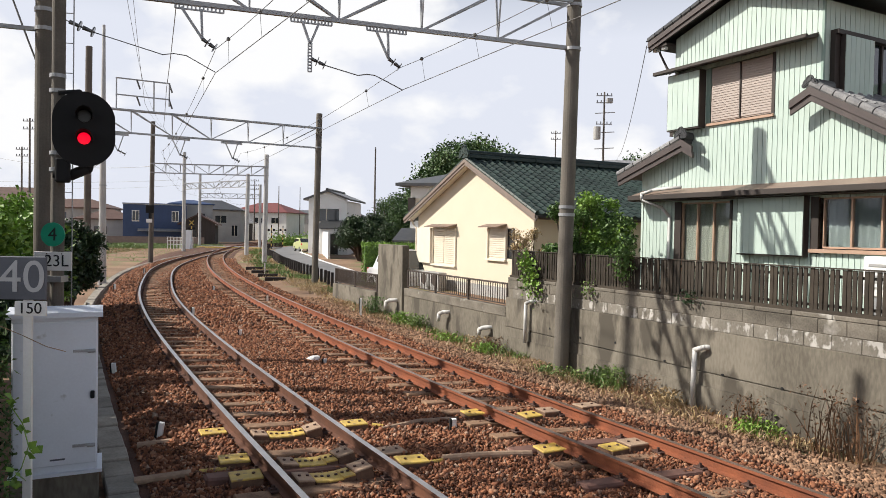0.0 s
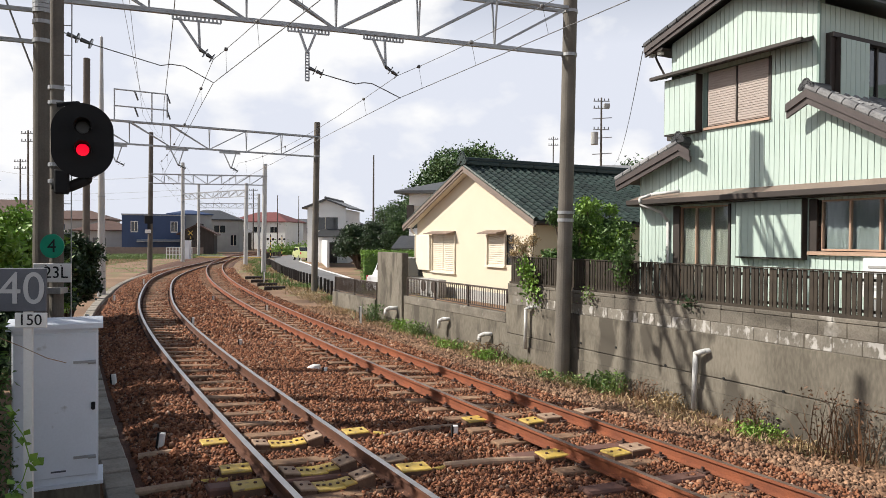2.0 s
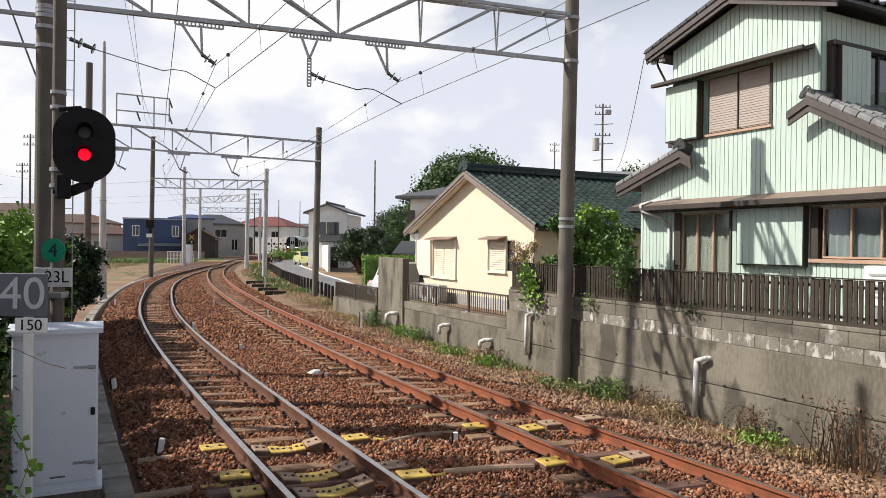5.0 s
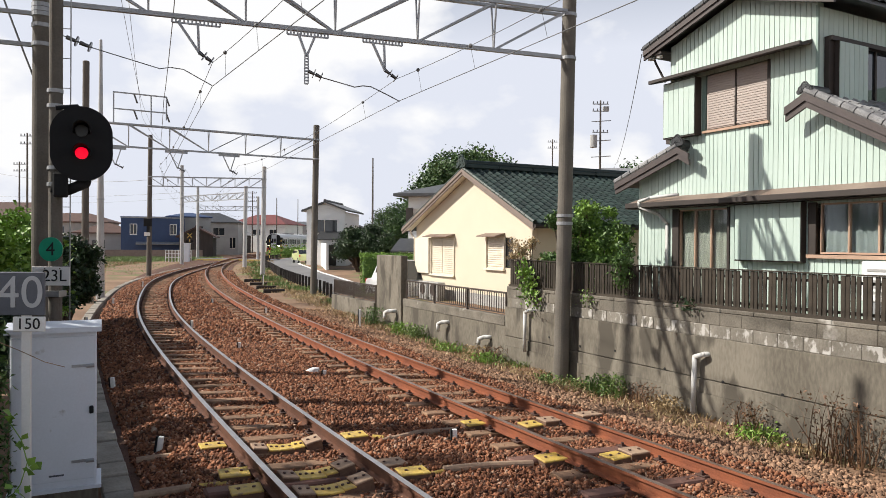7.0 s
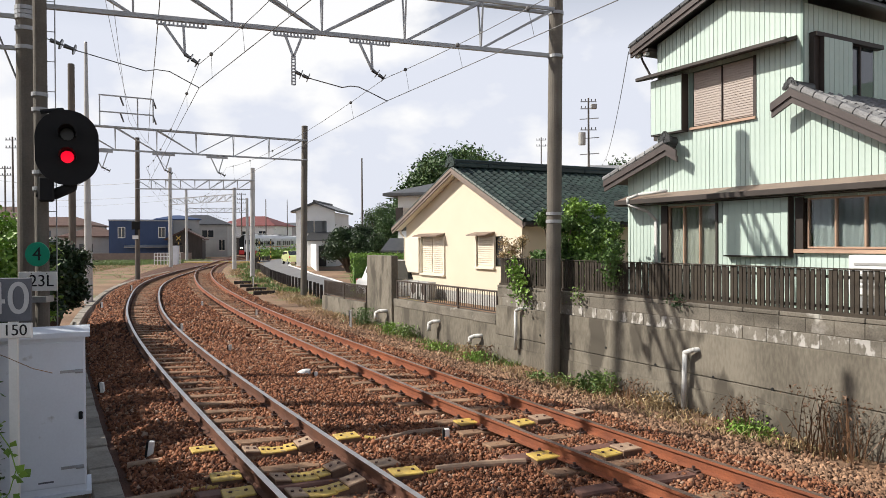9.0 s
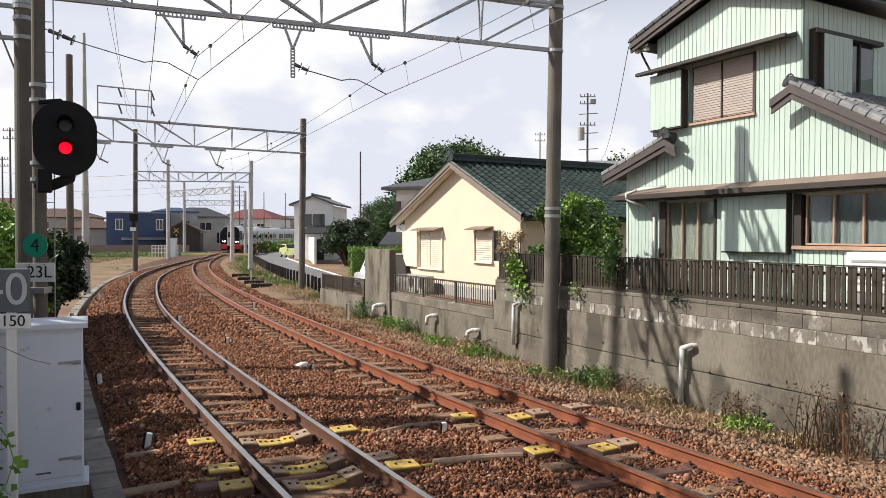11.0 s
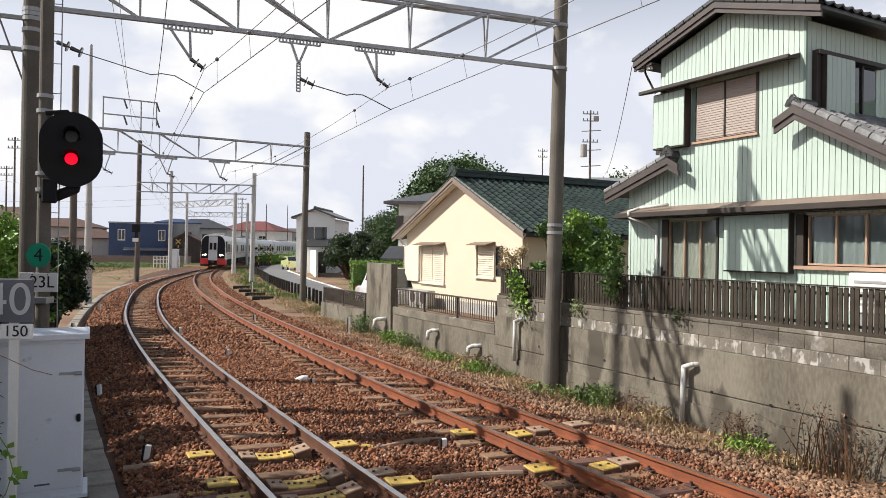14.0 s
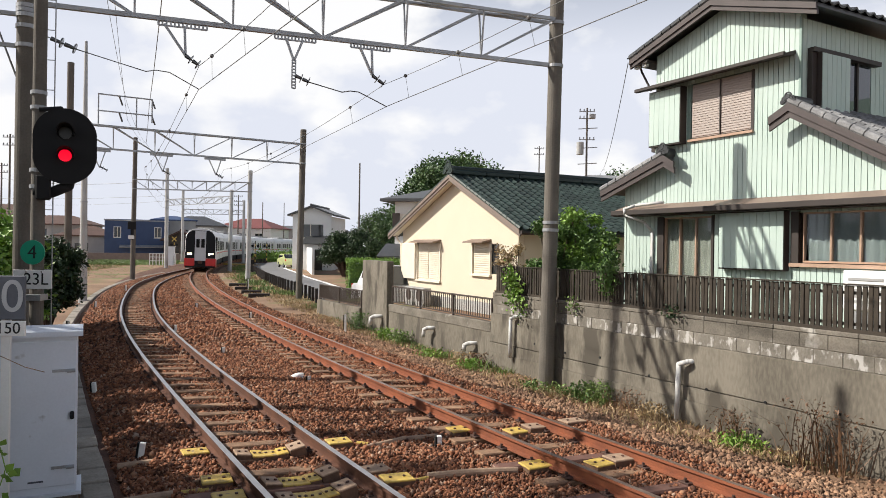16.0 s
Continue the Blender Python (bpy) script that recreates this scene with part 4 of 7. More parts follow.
part("bracket", bent([(0.0, -0.02, 3.15), (0.2, -0.02, 3.12), (0.4, -0.02, 3.22), (0.42, 0.02, 3.42)], 0.07, 12), BLACK, head, "thick cast bracket", smooth=True)
part("junction_box", boxm(0.02, 0.2, -0.14, 0.04, 3.02, 3.34, bevel=0.02), BLACK, head)
lad = bmesh.new()
bar(lad, (0.17, 0.05, 0.3), (0.19, 0.05, 7.5), 0.012)
part("ladder_rail", lad, GALV, sig)
for i in range(18):
    lad = bmesh.new()
    bar(lad, (0.07, 0.03, 0.5 + i * 0.4), (0.18, 0.05, 0.5 + i * 0.4), 0.01)
    part("ladder_rung", lad, GALV, sig)
disc = thing("number_disc", "green disc with a black numeral strapped to the post", "sign", pose(-5.2, 9.36, 2.33))
bm = bmesh.new()
tube(bm, (0, 0.012, 0), (0, -0.002, 0), 0.16, n=40)
part("plate", bm, SIGNGREEN, disc)
letters("numeral", "4", 0.25, facing(0, -0.006, -0.005), INK, disc, "black numeral")
plate = thing("number_plate", "white rectangular plate with black numerals on the post", "sign", pose(-5.19, 9.35, 1.975))
part("plate", boxm(-0.25, 0.25, -0.004, 0.012, -0.125, 0.125, bevel=0.003), WHITE, plate)
letters("numeral", "23L", 0.22, facing(0.05, -0.008, 0), INK, plate, "black lettering")
for u in (-0.08, 0.12):
    part("screw", tubem((u, -0.004, 0.1), (u, -0.012, 0.1), 0.008, n=8), IRON, plate)
part("clamp", boxm(-0.12, 0.1, 0.012, 0.2, -0.28, -0.2), GALV, plate)

# ---- equipment cabinet ----
CB = pose(-3.5, 6.36, 0, 0, 0, 26)
cab = thing("equipment_cabinet", "pale grey painted steel trackside cabinet on a concrete base", "cabinet", CB)
part("body", boxm(-0.345, 0.345, 0, 0.45, 0.2, 1.62, bevel=0.008), CABINET, cab)
bm = bmesh.new()
prism(bm, [(-0.06, 1.62), (0.56, 1.62), (0.56, 1.66), (0.25, 1.70), (-0.06, 1.665)], -0.385, 0.385)
part("roof", bm, CABINET, cab, "overhanging sheet steel roof")
dr = part("door", boxm(-0.335, 0.335, -0.02, -0.001, 0.27, 1.58, bevel=0.006), CABINET, cab)
for z in (0.44, 1.31):
    bm = boxm(0.14, 0.31, -0.034, -0.02, z - 0.012, z + 0.012)
    tube(bm, (0.26, -0.045, z), (0.325, -0.045, z), 0.018, n=10)
    part("hinge", bm, GALV, dr)
part("padlock", boxm(0.285, 0.32, -0.055, -0.02, 0.87, 0.94, bevel=0.008), BLACK, dr, "black padlock")
part("base", boxm(-0.36, 0.36, 0.02, 0.47, -0.2, 0.2, bevel=0.01), CONC, cab, "concrete base")
part("foot_flange", boxm(-0.37, 0.385, -0.03, 0.48, 0.175, 0.205), CABINET, cab)
part("label_strip", boxm(-0.04, 0.08, -0.024, -0.02, 0.32, 0.335), SIGNGREY, dr)

# ---- speed board ----
sb = thing("speed_board", "dark slate speed board with white numerals on a white post", "sign", pose(-3.1, 5.2, 0, 0, 0, 4))
part("board", boxm(-0.32, 0.165, -0.012, 0.012, 1.9, 2.22, bevel=0.006), SIGNGREY, sb)
letters("numeral", "40", 0.335, facing(-0.005, -0.016, 2.06), NUMERAL, sb, "white numerals")
part("small_board", boxm(-0.06, 0.165, -0.012, 0.012, 1.78, 1.89, bevel=0.004), WHITE, sb, "small white board")
letters("numeral", "150", 0.115, facing(0.052, -0.016, 1.835), INK, sb, "black numerals")
part("post", boxm(-0.01, 0.05, 0.013, 0.04, -0.1, 2.15), WHITE, sb, "white painted post")


# ---- small markers and yellow plates on the sleepers ----
def stake(x, y, h, label="short white trackside marker stake with a black back", tilt=0):
    t = thing("marker_stake", label, "marker", pose(x, y, -0.06, 0, tilt, rng.uniform(-15, 15)), "marker stakes")
    part("stake", boxm(-0.03, 0.03, -0.03, 0.03, 0, h, bevel=0.006), WHITE, t)
    part("black_face", boxm(-0.055, -0.032, -0.032, 0.032, 0.06, h, bevel=0.004), BLACK, t, "black painted face")


for x, y, h, tl in ((-5.5, 11.8, 0.22, -6), (0.16, 8.75, 0.2, 0), (-3.28, 8.15, 0.25, 8), (-2.15, 12.9, 0.16, 0), (-8.0, 16.2, 0.2, 0), (-10.6, 21.0, 0.22, 0), (-2.46, 21.0, 0.5, 0), (-10.07, 39.6, 0.6, 0), (-12.6, 27.0, 0.3, 0), (-15.3, 36, 0.4, 0), (-9.0, 27.6, 0.25, 0), (-6.0, 24.0, 0.25, 0), (-7.1, 20.0, 0.25, 0), (-4.6, 16.0, 0.22, 0)):
    stake(x, y, h, tilt=tl)
st = bmesh.new()
bmesh.ops.create_icosphere(st, subdivisions=3, radius=1)
for v in st.verts:
    v.co = Vector((v.co.x * 0.14, v.co.y * 0.1, max(-0.02, v.co.z * 0.085))) * (1 + 0.25 * noise.noise(v.co * 1.6))
ob = tagged(part("white_stone", st, WHITE, smooth=False), "large rounded white stone lying on the ballast", "stone")
ob.matrix_world = pose(-2.42, 13.3, 0.0, 0, 0, 20)


# yellow plates and pale blocks on the sleepers: x, y, length, turn, lean, top, material
def sleeper_plate(x, y, size, turn, lean, top, m_):
    yellow = m_ is YELLOW
    t = thing("sleeper_plate", "worn yellow painted block with two bolts on a sleeper" if yellow else "pale worn block with two bolts on a sleeper", "plate", pose(x, y, 0.0, rng.uniform(-2, 2), lean + rng.uniform(-1.5, 1.5), turn + rng.uniform(-3, 3)), "plates on the sleepers")
    part("plate", boxm(-size / 2, size / 2, -0.125, 0.125, top - 0.022, top, bevel=0.007), m_, t)
    part("plate_side", boxm(-size / 2 + 0.003, size / 2 - 0.003, -0.122, 0.122, -0.12, top - 0.02), PLATESIDE, t, "dirty brown lower block")
    for u in (-size * 0.24, size * 0.24):
        part("bolt", tubem((u, 0.0, top), (u, 0.0, top + 0.012), 0.017, n=8), IRON, t)


for x, y, size in ((-2.65, 8.14, 0.29), (-2.12, 7.19, 0.3), (-1.86, 6.71, 0.3), (-1.08, 8.71, 0.29), (-0.3, 7.34, 0.32), (0.44, 9.34, 0.31), (1.23, 7.84, 0.33)):
    sleeper_plate(x, y, size, 25, 0, 0.105 if x < -1.5 else 0.085, YELLOW)
for x, y, size, m_ in ((-0.56, 7.71, 0.32, BEIGE), (1.18, 9.38, 0.26, YELLOW), (1.46, 9.63, 0.26, BEIGE), (1.97, 8.0, 0.26, YELLOW), (2.24, 8.2, 0.28, BEIGE), (2.06, 9.96, 0.34, BEIGE)):
    sleeper_plate(x, y, size, 27, 0, 0.06, m_)
# troughs of blocks between the rails of the nearer track, dipping in the middle
for x0, y0, x1, y1, turn in ((-2.13, 8.18, -1.54, 8.43, 23), (-1.58, 7.2, -1.04, 7.5, 29), (-1.33, 6.75, -0.8, 7.06, 31)):
    for k, size, lean, top, m_ in ((0.0, 0.17, 9, 0.085, BEIGE), (0.27, 0.13, 5, 0.05, YELLOW), (0.5, 0.17, 0, 0.04, YELLOW), (0.73, 0.13, -5, 0.055, YELLOW), (1.0, 0.19, -12, 0.105, BEIGE)):
        sleeper_plate(x0 + (x1 - x0) * k, y0 + (y1 - y0) * k, size, turn, lean, top, m_)


def duct(pts, tail, label):
    t = thing("cable_duct", label, "duct")
    part("duct", bent([Vector(p) for p in pts], 0.042, 10), BEIGE, t)
    if tail:
        part("end_cap", bent([Vector(p) for p in tail], 0.03, 10), YELLOW, t, "yellow end cap")


duct([(0.02, 7.5, 0.04), (0.5, 7.62, 0.05), (1.0, 7.72, 0.04)], [(-0.2, 7.3, 0.03), (0.02, 7.45, 0.03)], "grey plastic cable duct crossing between the tracks")
duct([(-0.75, 8.62, 0.01), (-0.3, 9.0, 0.02), (0.2, 9.2, 0.01)], [(-0.86, 8.74, 0.04), (-0.72, 8.72, 0.03)], "grey plastic cable duct crossing between the tracks")
duct([(-2.95, 6.75, 0.0), (-2.47, 6.95, 0.02)], [(-2.4, 6.98, 0.02), (-2.15, 7.05, 0.03)], "grey plastic cable duct beside the track")
duct([(-3.4, 7.85, 0.0), (-2.95, 8.02, 0.02)], [(-2.95, 8.05, 0.02), (-2.75, 8.08, 0.03)], "grey plastic cable duct beside the track")
# dark timbers lying on the verge along the bend
for y in (33.5, 36, 39, 42.5):
    p = right_pt(y, 2.1)
    ob = tagged(part("old_sleeper", boxm(-0.5, 0.5, -0.12, 0.12, -0.08, 0.13, bevel=0.02), POST), "old dark timber sleeper lying on the verge", "timber", "old sleepers")
    ob.matrix_world = pose(p.x, p.y, 0.0, 0, 0, 5)

# platform under the camera
pf = bmesh.new()
vs = [(-3.9, 4.2), (-0.55, 2.6), (1.3, -0.4), (6.5, -9.5), (-2, -14), (-8, -4)]
lo = [pf.verts.new((x, y, -0.4)) for x, y in vs]
hi = [pf.verts.new((x, y, 0.8)) for x, y in vs]
pf.faces.new(lo)
pf.faces.new(hi)
for i in range(6):
    j = (i + 1) % 6
    pf.faces.new((lo[i], lo[j], hi[j], hi[i]))
bmesh.ops.recalc_face_normals(pf, faces=pf.faces[:])
tagged(part("platform", pf, CONC), "concrete station platform end", "platform", kind="structure")


# ---- houses: walls of boards and panels around their openings ----
def columns(bm, edges, openings, x0, x1, z0, ztop, gap=0.0):
    """Upright strips between the edges, cut out at the openings, up to the roof line."""
    for a, b in zip(edges[:-1], edges[1:]):
        m = (a + b) / 2
        cuts = sorted((o[2], o[3]) for o in openings if o[0] < m < o[1])
        z = z0
        spans = []
        for c0, c1 in cuts:
            if c0 > z:
                spans.append((z, c0, False))
            z = max(z, c1)
        spans.append((z, None, True))
        for s0, s1, last in spans:
            ta, tb = (ztop(a + gap), ztop(b - gap)) if last else (s1, s1)
            if min(ta, tb) - s0 > 0.02:
                prism(bm, [(a + gap, s0), (b - gap, s0), (b - gap, tb), (a + gap, ta)], x0, x1)
    bmesh.ops.remove_doubles(bm, verts=bm.verts[:], dist=0.003)


def siding(parent, y0, y1, step, openings, x, z0, ztop, material, thick=0.016, gap=0.006):
    """Single boards, each a mesh of its own."""
    y = y0
    while y < y1 - 0.01:
        b = min(y + step, y1)
        m = (y + b) / 2
        z = z0
        for c0, c1 in sorted((o[2], o[3]) for o in openings if o[0] - 0.05 < m < o[1] + 0.05):
            if c0 > z + 0.02:
                part("siding_board", boxm(x - thick, x, y + gap, b - gap, z, c0), material, parent)
            z = max(z, c1)
        ta, tb = ztop(y + gap), ztop(b - gap)
        if min(ta, tb) > z + 0.02:
            part("siding_board", prismm([(y + gap, z), (b - gap, z), (b - gap, tb), (y + gap, ta)], x - thick, x), material, parent)
        y = b


def sash(parent, x, y0, y1, z0, z1, panes, frame_m, behind, fw=0.032, curtain=None):
    """A window set in its opening: frame, panes and what hangs behind them."""
    w = part("window", boxm(x - 0.03, x + 0.05, y0, y1, z0, z0 + fw), frame_m, parent, "window with sliding sashes")
    part("frame_head", boxm(x - 0.03, x + 0.05, y0, y1, z1 - fw, z1), frame_m, w)
    for k in range(panes + 1):
        y = y0 + (y1 - y0) * k / panes
        part("stile", boxm(x - 0.03, x + 0.05, max(y0, y - fw / 2), min(y1, y + fw / 2), z0 + fw, z1 - fw), frame_m, w)
    for k in range(panes):
        a, b = y0 + (y1 - y0) * k / panes + fw / 2, y0 + (y1 - y0) * (k + 1) / panes - fw / 2
        part("pane", boxm(x + 0.012, x + 0.018, a, b, z0 + fw, z1 - fw), behind[k % len(behind)], w)
    return w


def clear_glass(name):
    m = bpy.data.materials.new(name)
    m.use_nodes = True
    n, l = m.node_tree.nodes, m.node_tree.links
    n.remove(n["Principled BSDF"])
    t, g, mx, fz = n.new("ShaderNodeBsdfTransparent"), n.new("ShaderNodeBsdfGlossy"), n.new("ShaderNodeMixShader"), n.new("ShaderNodeLayerWeight")
    t.inputs["Color"].default_value = (0.86, 0.9, 0.9, 1)
    g.inputs["Roughness"].default_value = 0.02
    fz.inputs["Blend"].default_value = 0.12
    l.new(fz.outputs["Facing"], mx.inputs["Fac"])
    l.new(t.outputs["BSDF"], mx.inputs[1])
    l.new(g.outputs["BSDF"], mx.inputs[2])
    l.new(mx.outputs["Shader"], n["Material Output"].inputs["Surface"])
    return m


PANE = clear_glass("clear_pane")


def drape(parent, x, y0, y1, z0, z1, material, name="curtain"):
    bm = bmesh.new()
    n = int((y1 - y0) / 0.03) + 2
    rows = []
    for i in range(n):
        y = y0 + (y1 - y0) * i / (n - 1)
        dx = 0.018 * math.sin(i * 1.35) + 0.01 * math.sin(i * 0.37)
        rows.append((bm.verts.new((x + dx, y, z0)), bm.verts.new((x + dx, y, z1))))
    for p, q in zip(rows[:-1], rows[1:]):
        bm.faces.new((p[0], q[0], q[1], p[1]))
    bmesh.ops.solidify(bm, geom=bm.faces[:], thickness=0.004)
    part(name, bm, material, parent, smooth=True)


def roof_slab(bm, p, q, x0, x1, t):
    """A roof plane between two lines along x, from (y, z) p to q, t thick."""
    prism(bm, [p, q, (q[0], q[1] - t), (p[0], p[1] - t)], x0, x1)


def tile_mesh(w, l, material, name):
    """A pantile: an S-wave across, thick at its lower lip."""
    bm = bmesh.new()
    prof = [(-0.5, 0.16), (-0.28, 0.04), (0.0, 0.0), (0.22, 0.1), (0.36, 0.2), (0.5, 0.16)]
    rows = []
    for v, h in ((0.0, 0.02), (1.0, 0.0)):
        rows.append([bm.verts.new((u * w, v * l, z * w + h)) for u, z in prof])
    low = [bm.verts.new((u * w, 0.0, z * w - 0.015)) for u, z in prof]
    for i in range(len(prof) - 1):
        bm.faces.new((rows[0][i], rows[0][i + 1], rows[1][i + 1], rows[1][i]))
        bm.faces.new((low[i], low[i + 1], rows[0][i + 1], rows[0][i]))
    me = mesh_of(bm, material, name)
    for p in me.polygons:
        p.use_smooth = False
    return me


def tiles(parent, ridge, eave, x0, x1, w, l, material, material_far, near=300, lift=0.01):
    """Rows of pantiles on a slope; the nearest are parts, the rest one joined part."""
    (ry, rz), (ey, ez) = ridge, eave
    run = math.hypot(ry - ey, rz - ez)
    n = max(1, round(run / l))
    l = run / n
    m = max(1, round((x1 - x0) / w))
    w = (x1 - x0) / m
    me = tile_mesh(w * 1.02, l * 1.12, material, "roof_tile")
    up = Vector((0, (ry - ey) / run, (rz - ez) / run))
    out = Vector((0, -up.z, up.y)) if up.y > 0 else Vector((0, up.z, -up.y))
    if out.z < 0:
        out = -out
    right = up.cross(out)
    basis = Matrix((right, up, out)).transposed().to_4x4()
    spots = []
    for i in range(n):
        for j in range(m):
            p = Vector((x0 + (j + 0.5) * w, ey + (ry - ey) * i / n, ez + (rz - ez) * i / n)) + out * lift
            spots.append(p)
    spots.sort(key=lambda p: p.x)
    for p in spots[:near]:
        place("roof_tile", me, parent, Matrix.Translation(p) @ basis)
    if spots[near:]:
        V0 = np.array([v.co[:] for v in me.vertices])
        F0 = [tuple(q.vertices) for q in me.polygons]
        B = np.array(basis.to_3x3())
        V = np.concatenate([V0 @ B.T + np.array(p) for p in spots[near:]])
        k = len(V0)
        ob = raw("roof_tiles", V, [tuple(a + k * i for a in f) for i in range(len(spots) - near) for f in F0], material_far, parent)
        ob["kind"] = "stuff"


def ridge_end(parent, x, y, z, s=1.0, material=TILEPALE):
    """The scrolled ornament tile at the end of a ridge."""
    bm = bmesh.new()
    for dy, dz, r in ((0, 0.12, 0.12), (-0.13, 0.03, 0.085), (0.13, 0.03, 0.085), (-0.2, -0.05, 0.06), (0.2, -0.05, 0.06)):
        for k in range(10):
            a0, a1 = 2 * math.pi * k / 10, 2 * math.pi * (k + 1) / 10
            p = Vector((x, y + s * (dy + r * math.cos(a0)), z + s * (dz + r * math.sin(a0))))
            q = Vector((x, y + s * (dy + r * math.cos(a1)), z + s * (dz + r * math.sin(a1))))
            tube(bm, p, q, 0.03 * s, n=6)
        tube(bm, (x - 0.02, y + s * dy, z + s * dz), (x + 0.08, y + s * dy, z + s * dz), r * s * 0.6, n=12)
    box(bm, x, x + 0.1, y - 0.18 * s, y + 0.18 * s, z - 0.12 * s, z + 0.08 * s)
    part("ridge_ornament", bm, material, parent, "scrolled grey ridge-end tile")


def barge(parent, pts, x, depth, thick, material):
    """A bargeboard along the roof edge, in two stepped boards."""
    for (p, q) in zip(pts[:-1], pts[1:]):
        for dx, top, low in ((0.0, 0.0, depth * 0.55), (0.03, depth * 0.5, depth)):
            bm = bmesh.new()
            prism(bm, [(p[0], p[1] - top), (q[0], q[1] - top), (q[0], q[1] - low), (p[0], p[1] - low)], x + dx, x + dx + thick)
            part("bargeboard", bm, material, parent)


# ---- mint green two-storey house ----
HX = 11.83
house = thing("house", "two-storey house with mint green ribbed siding and grey tiled roofs", "house", STREET)


def green_top(y):
    if y > 11.54:
        return 4.30 - (y - 11.54) * 0.34
    if y >= 8.06:
        return 7.36 - abs(y - 9.8) * 0.315
    return max(3.3, 4.92 - (8.06 - y) * 0.57)


WIN = [(9.96, 11.24, 0.95, 3.2), (5.9, 8.02, 2.28, 3.2), (9.03, 10.56, 4.83, 6.0), (3.6, 5.2, 2.28, 3.2)]
bm = bmesh.new()
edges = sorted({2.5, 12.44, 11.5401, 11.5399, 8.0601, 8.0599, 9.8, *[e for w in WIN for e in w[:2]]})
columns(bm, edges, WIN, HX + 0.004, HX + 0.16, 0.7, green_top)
part("wall", bm, MINTDARK, house, "backing wall in darkened mint, for the shade in the siding grooves")
for a, b in ((2.5, 8.06), (8.06, 11.54), (11.54, 12.44)):
    siding(house, a, b, 0.108, WIN, HX, 0.75, green_top, MINT)
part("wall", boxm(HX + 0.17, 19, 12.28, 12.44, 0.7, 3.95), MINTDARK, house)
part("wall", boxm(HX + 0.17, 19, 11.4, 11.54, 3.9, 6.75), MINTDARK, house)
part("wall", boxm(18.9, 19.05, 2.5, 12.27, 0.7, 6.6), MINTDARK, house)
# side wall of the upper storey, in ribs too
side = bmesh.new()
x = HX + 0.004
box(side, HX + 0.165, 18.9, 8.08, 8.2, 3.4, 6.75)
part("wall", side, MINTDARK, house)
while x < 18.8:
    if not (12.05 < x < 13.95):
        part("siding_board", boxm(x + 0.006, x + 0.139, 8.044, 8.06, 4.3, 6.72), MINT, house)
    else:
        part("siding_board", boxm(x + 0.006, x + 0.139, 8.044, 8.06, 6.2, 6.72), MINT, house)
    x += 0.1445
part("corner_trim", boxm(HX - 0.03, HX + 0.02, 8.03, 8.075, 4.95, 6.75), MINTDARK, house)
part("corner_trim", boxm(HX - 0.03, HX + 0.02, 12.4, 12.46, 0.75, 3.95), MINT, house, "pale corner trim")
# upper storey: roller shutters under the awning
shut = part("roller_shutter", boxm(HX + 0.01, HX + 0.03, 9.06, 10.53, 4.86, 5.97), SHUTTER, house, "closed taupe roller shutter")
for a, b in ((9.08, 9.785), (9.805, 10.51)):
    z = 4.88
    me = mesh_of(boxm(HX - 0.006, HX + 0.01, a, b, 0.002, 0.046, bevel=0.004), SHUTTER, "shutter_slat")
    while z < 5.93:
        place("shutter_slat", me, shut, pose(0, 0, z))
        z += 0.05
part("shutter_frame", boxm(HX - 0.03, HX + 0.05, 9.0, 9.06, 4.8, 6.0), BROWN, house)
part("shutter_frame", boxm(HX - 0.03, HX + 0.02, 9.783, 9.807, 4.86, 5.97), BROWN, house)
part("shutter_sill", boxm(HX - 0.07, HX + 0.05, 9.0, 10.6, 4.78, 4.83), COPPER, house, "bronze window sill")
sb_ = part("shutter_box", boxm(HX - 0.2, HX - 0.018, 10.66, 11.56, 4.76, 5.98), BROWN, house, "mint faced shutter box with dark edges")
for k in range(6):
    part("siding_board", boxm(HX - 0.216, HX - 0.2, 10.675 + k * 0.145, 10.675 + k * 0.145 + 0.137, 4.79, 5.96), MINT, sb_)
bm = bmesh.new()
prism(bm, [(0, 0), (0, 0.05), (0.36, 0.17), (0.36, 0.09)], 8.15, 11.8)
for v in bm.verts:
    v.co = Vector((HX - 0.36 + v.co.y, v.co.x, 6.0 + v.co.z))
part("awning", bm, BROWN, house, "narrow dark brown metal awning")
part("awning_gutter", boxm(HX - 0.43, HX - 0.36, 8.1, 11.8, 6.0, 6.075, bevel=0.01), BROWN, house)
# side shutter box and window in the shaded wall
part("shutter_frame", boxm(12.0, 14.05, 7.98, 8.05, 4.95, 5.02), BROWN, house)
part("shutter_frame", boxm(12.0, 14.1, 7.9, 8.05, 6.12, 6.2), BROWN, house)
part("shutter_frame", boxm(12.0, 12.14, 7.95, 8.05, 5.02, 6.12), BROWN, house)
b2 = part("shutter_box", boxm(12.15, 13.0, 7.86, 8.045, 5.0, 6.12), BROWN, house, "mint faced shutter box with dark edges")
for k in range(6):
    part("siding_board", boxm(12.16 + k * 0.139, 12.16 + k * 0.139 + 0.131, 7.845, 7.86, 5.02, 6.1), MINT, b2)
sw = part("window", boxm(13.05, 13.95, 8.0, 8.07, 5.02, 5.07), BROWN, house, "dark window in the shaded side wall")
part("pane", boxm(13.05, 13.95, 8.03, 8.04, 5.07, 6.12), GLASS, sw)
part("stile", boxm(13.47, 13.52, 8.0, 8.06, 5.07, 6.12), BROWN, sw)
# small balcony rail of the side bay
part("bay_frame", boxm(HX + 0.05, HX + 0.5, 11.56, 11.72, 4.7, 5.5), BROWN, house)
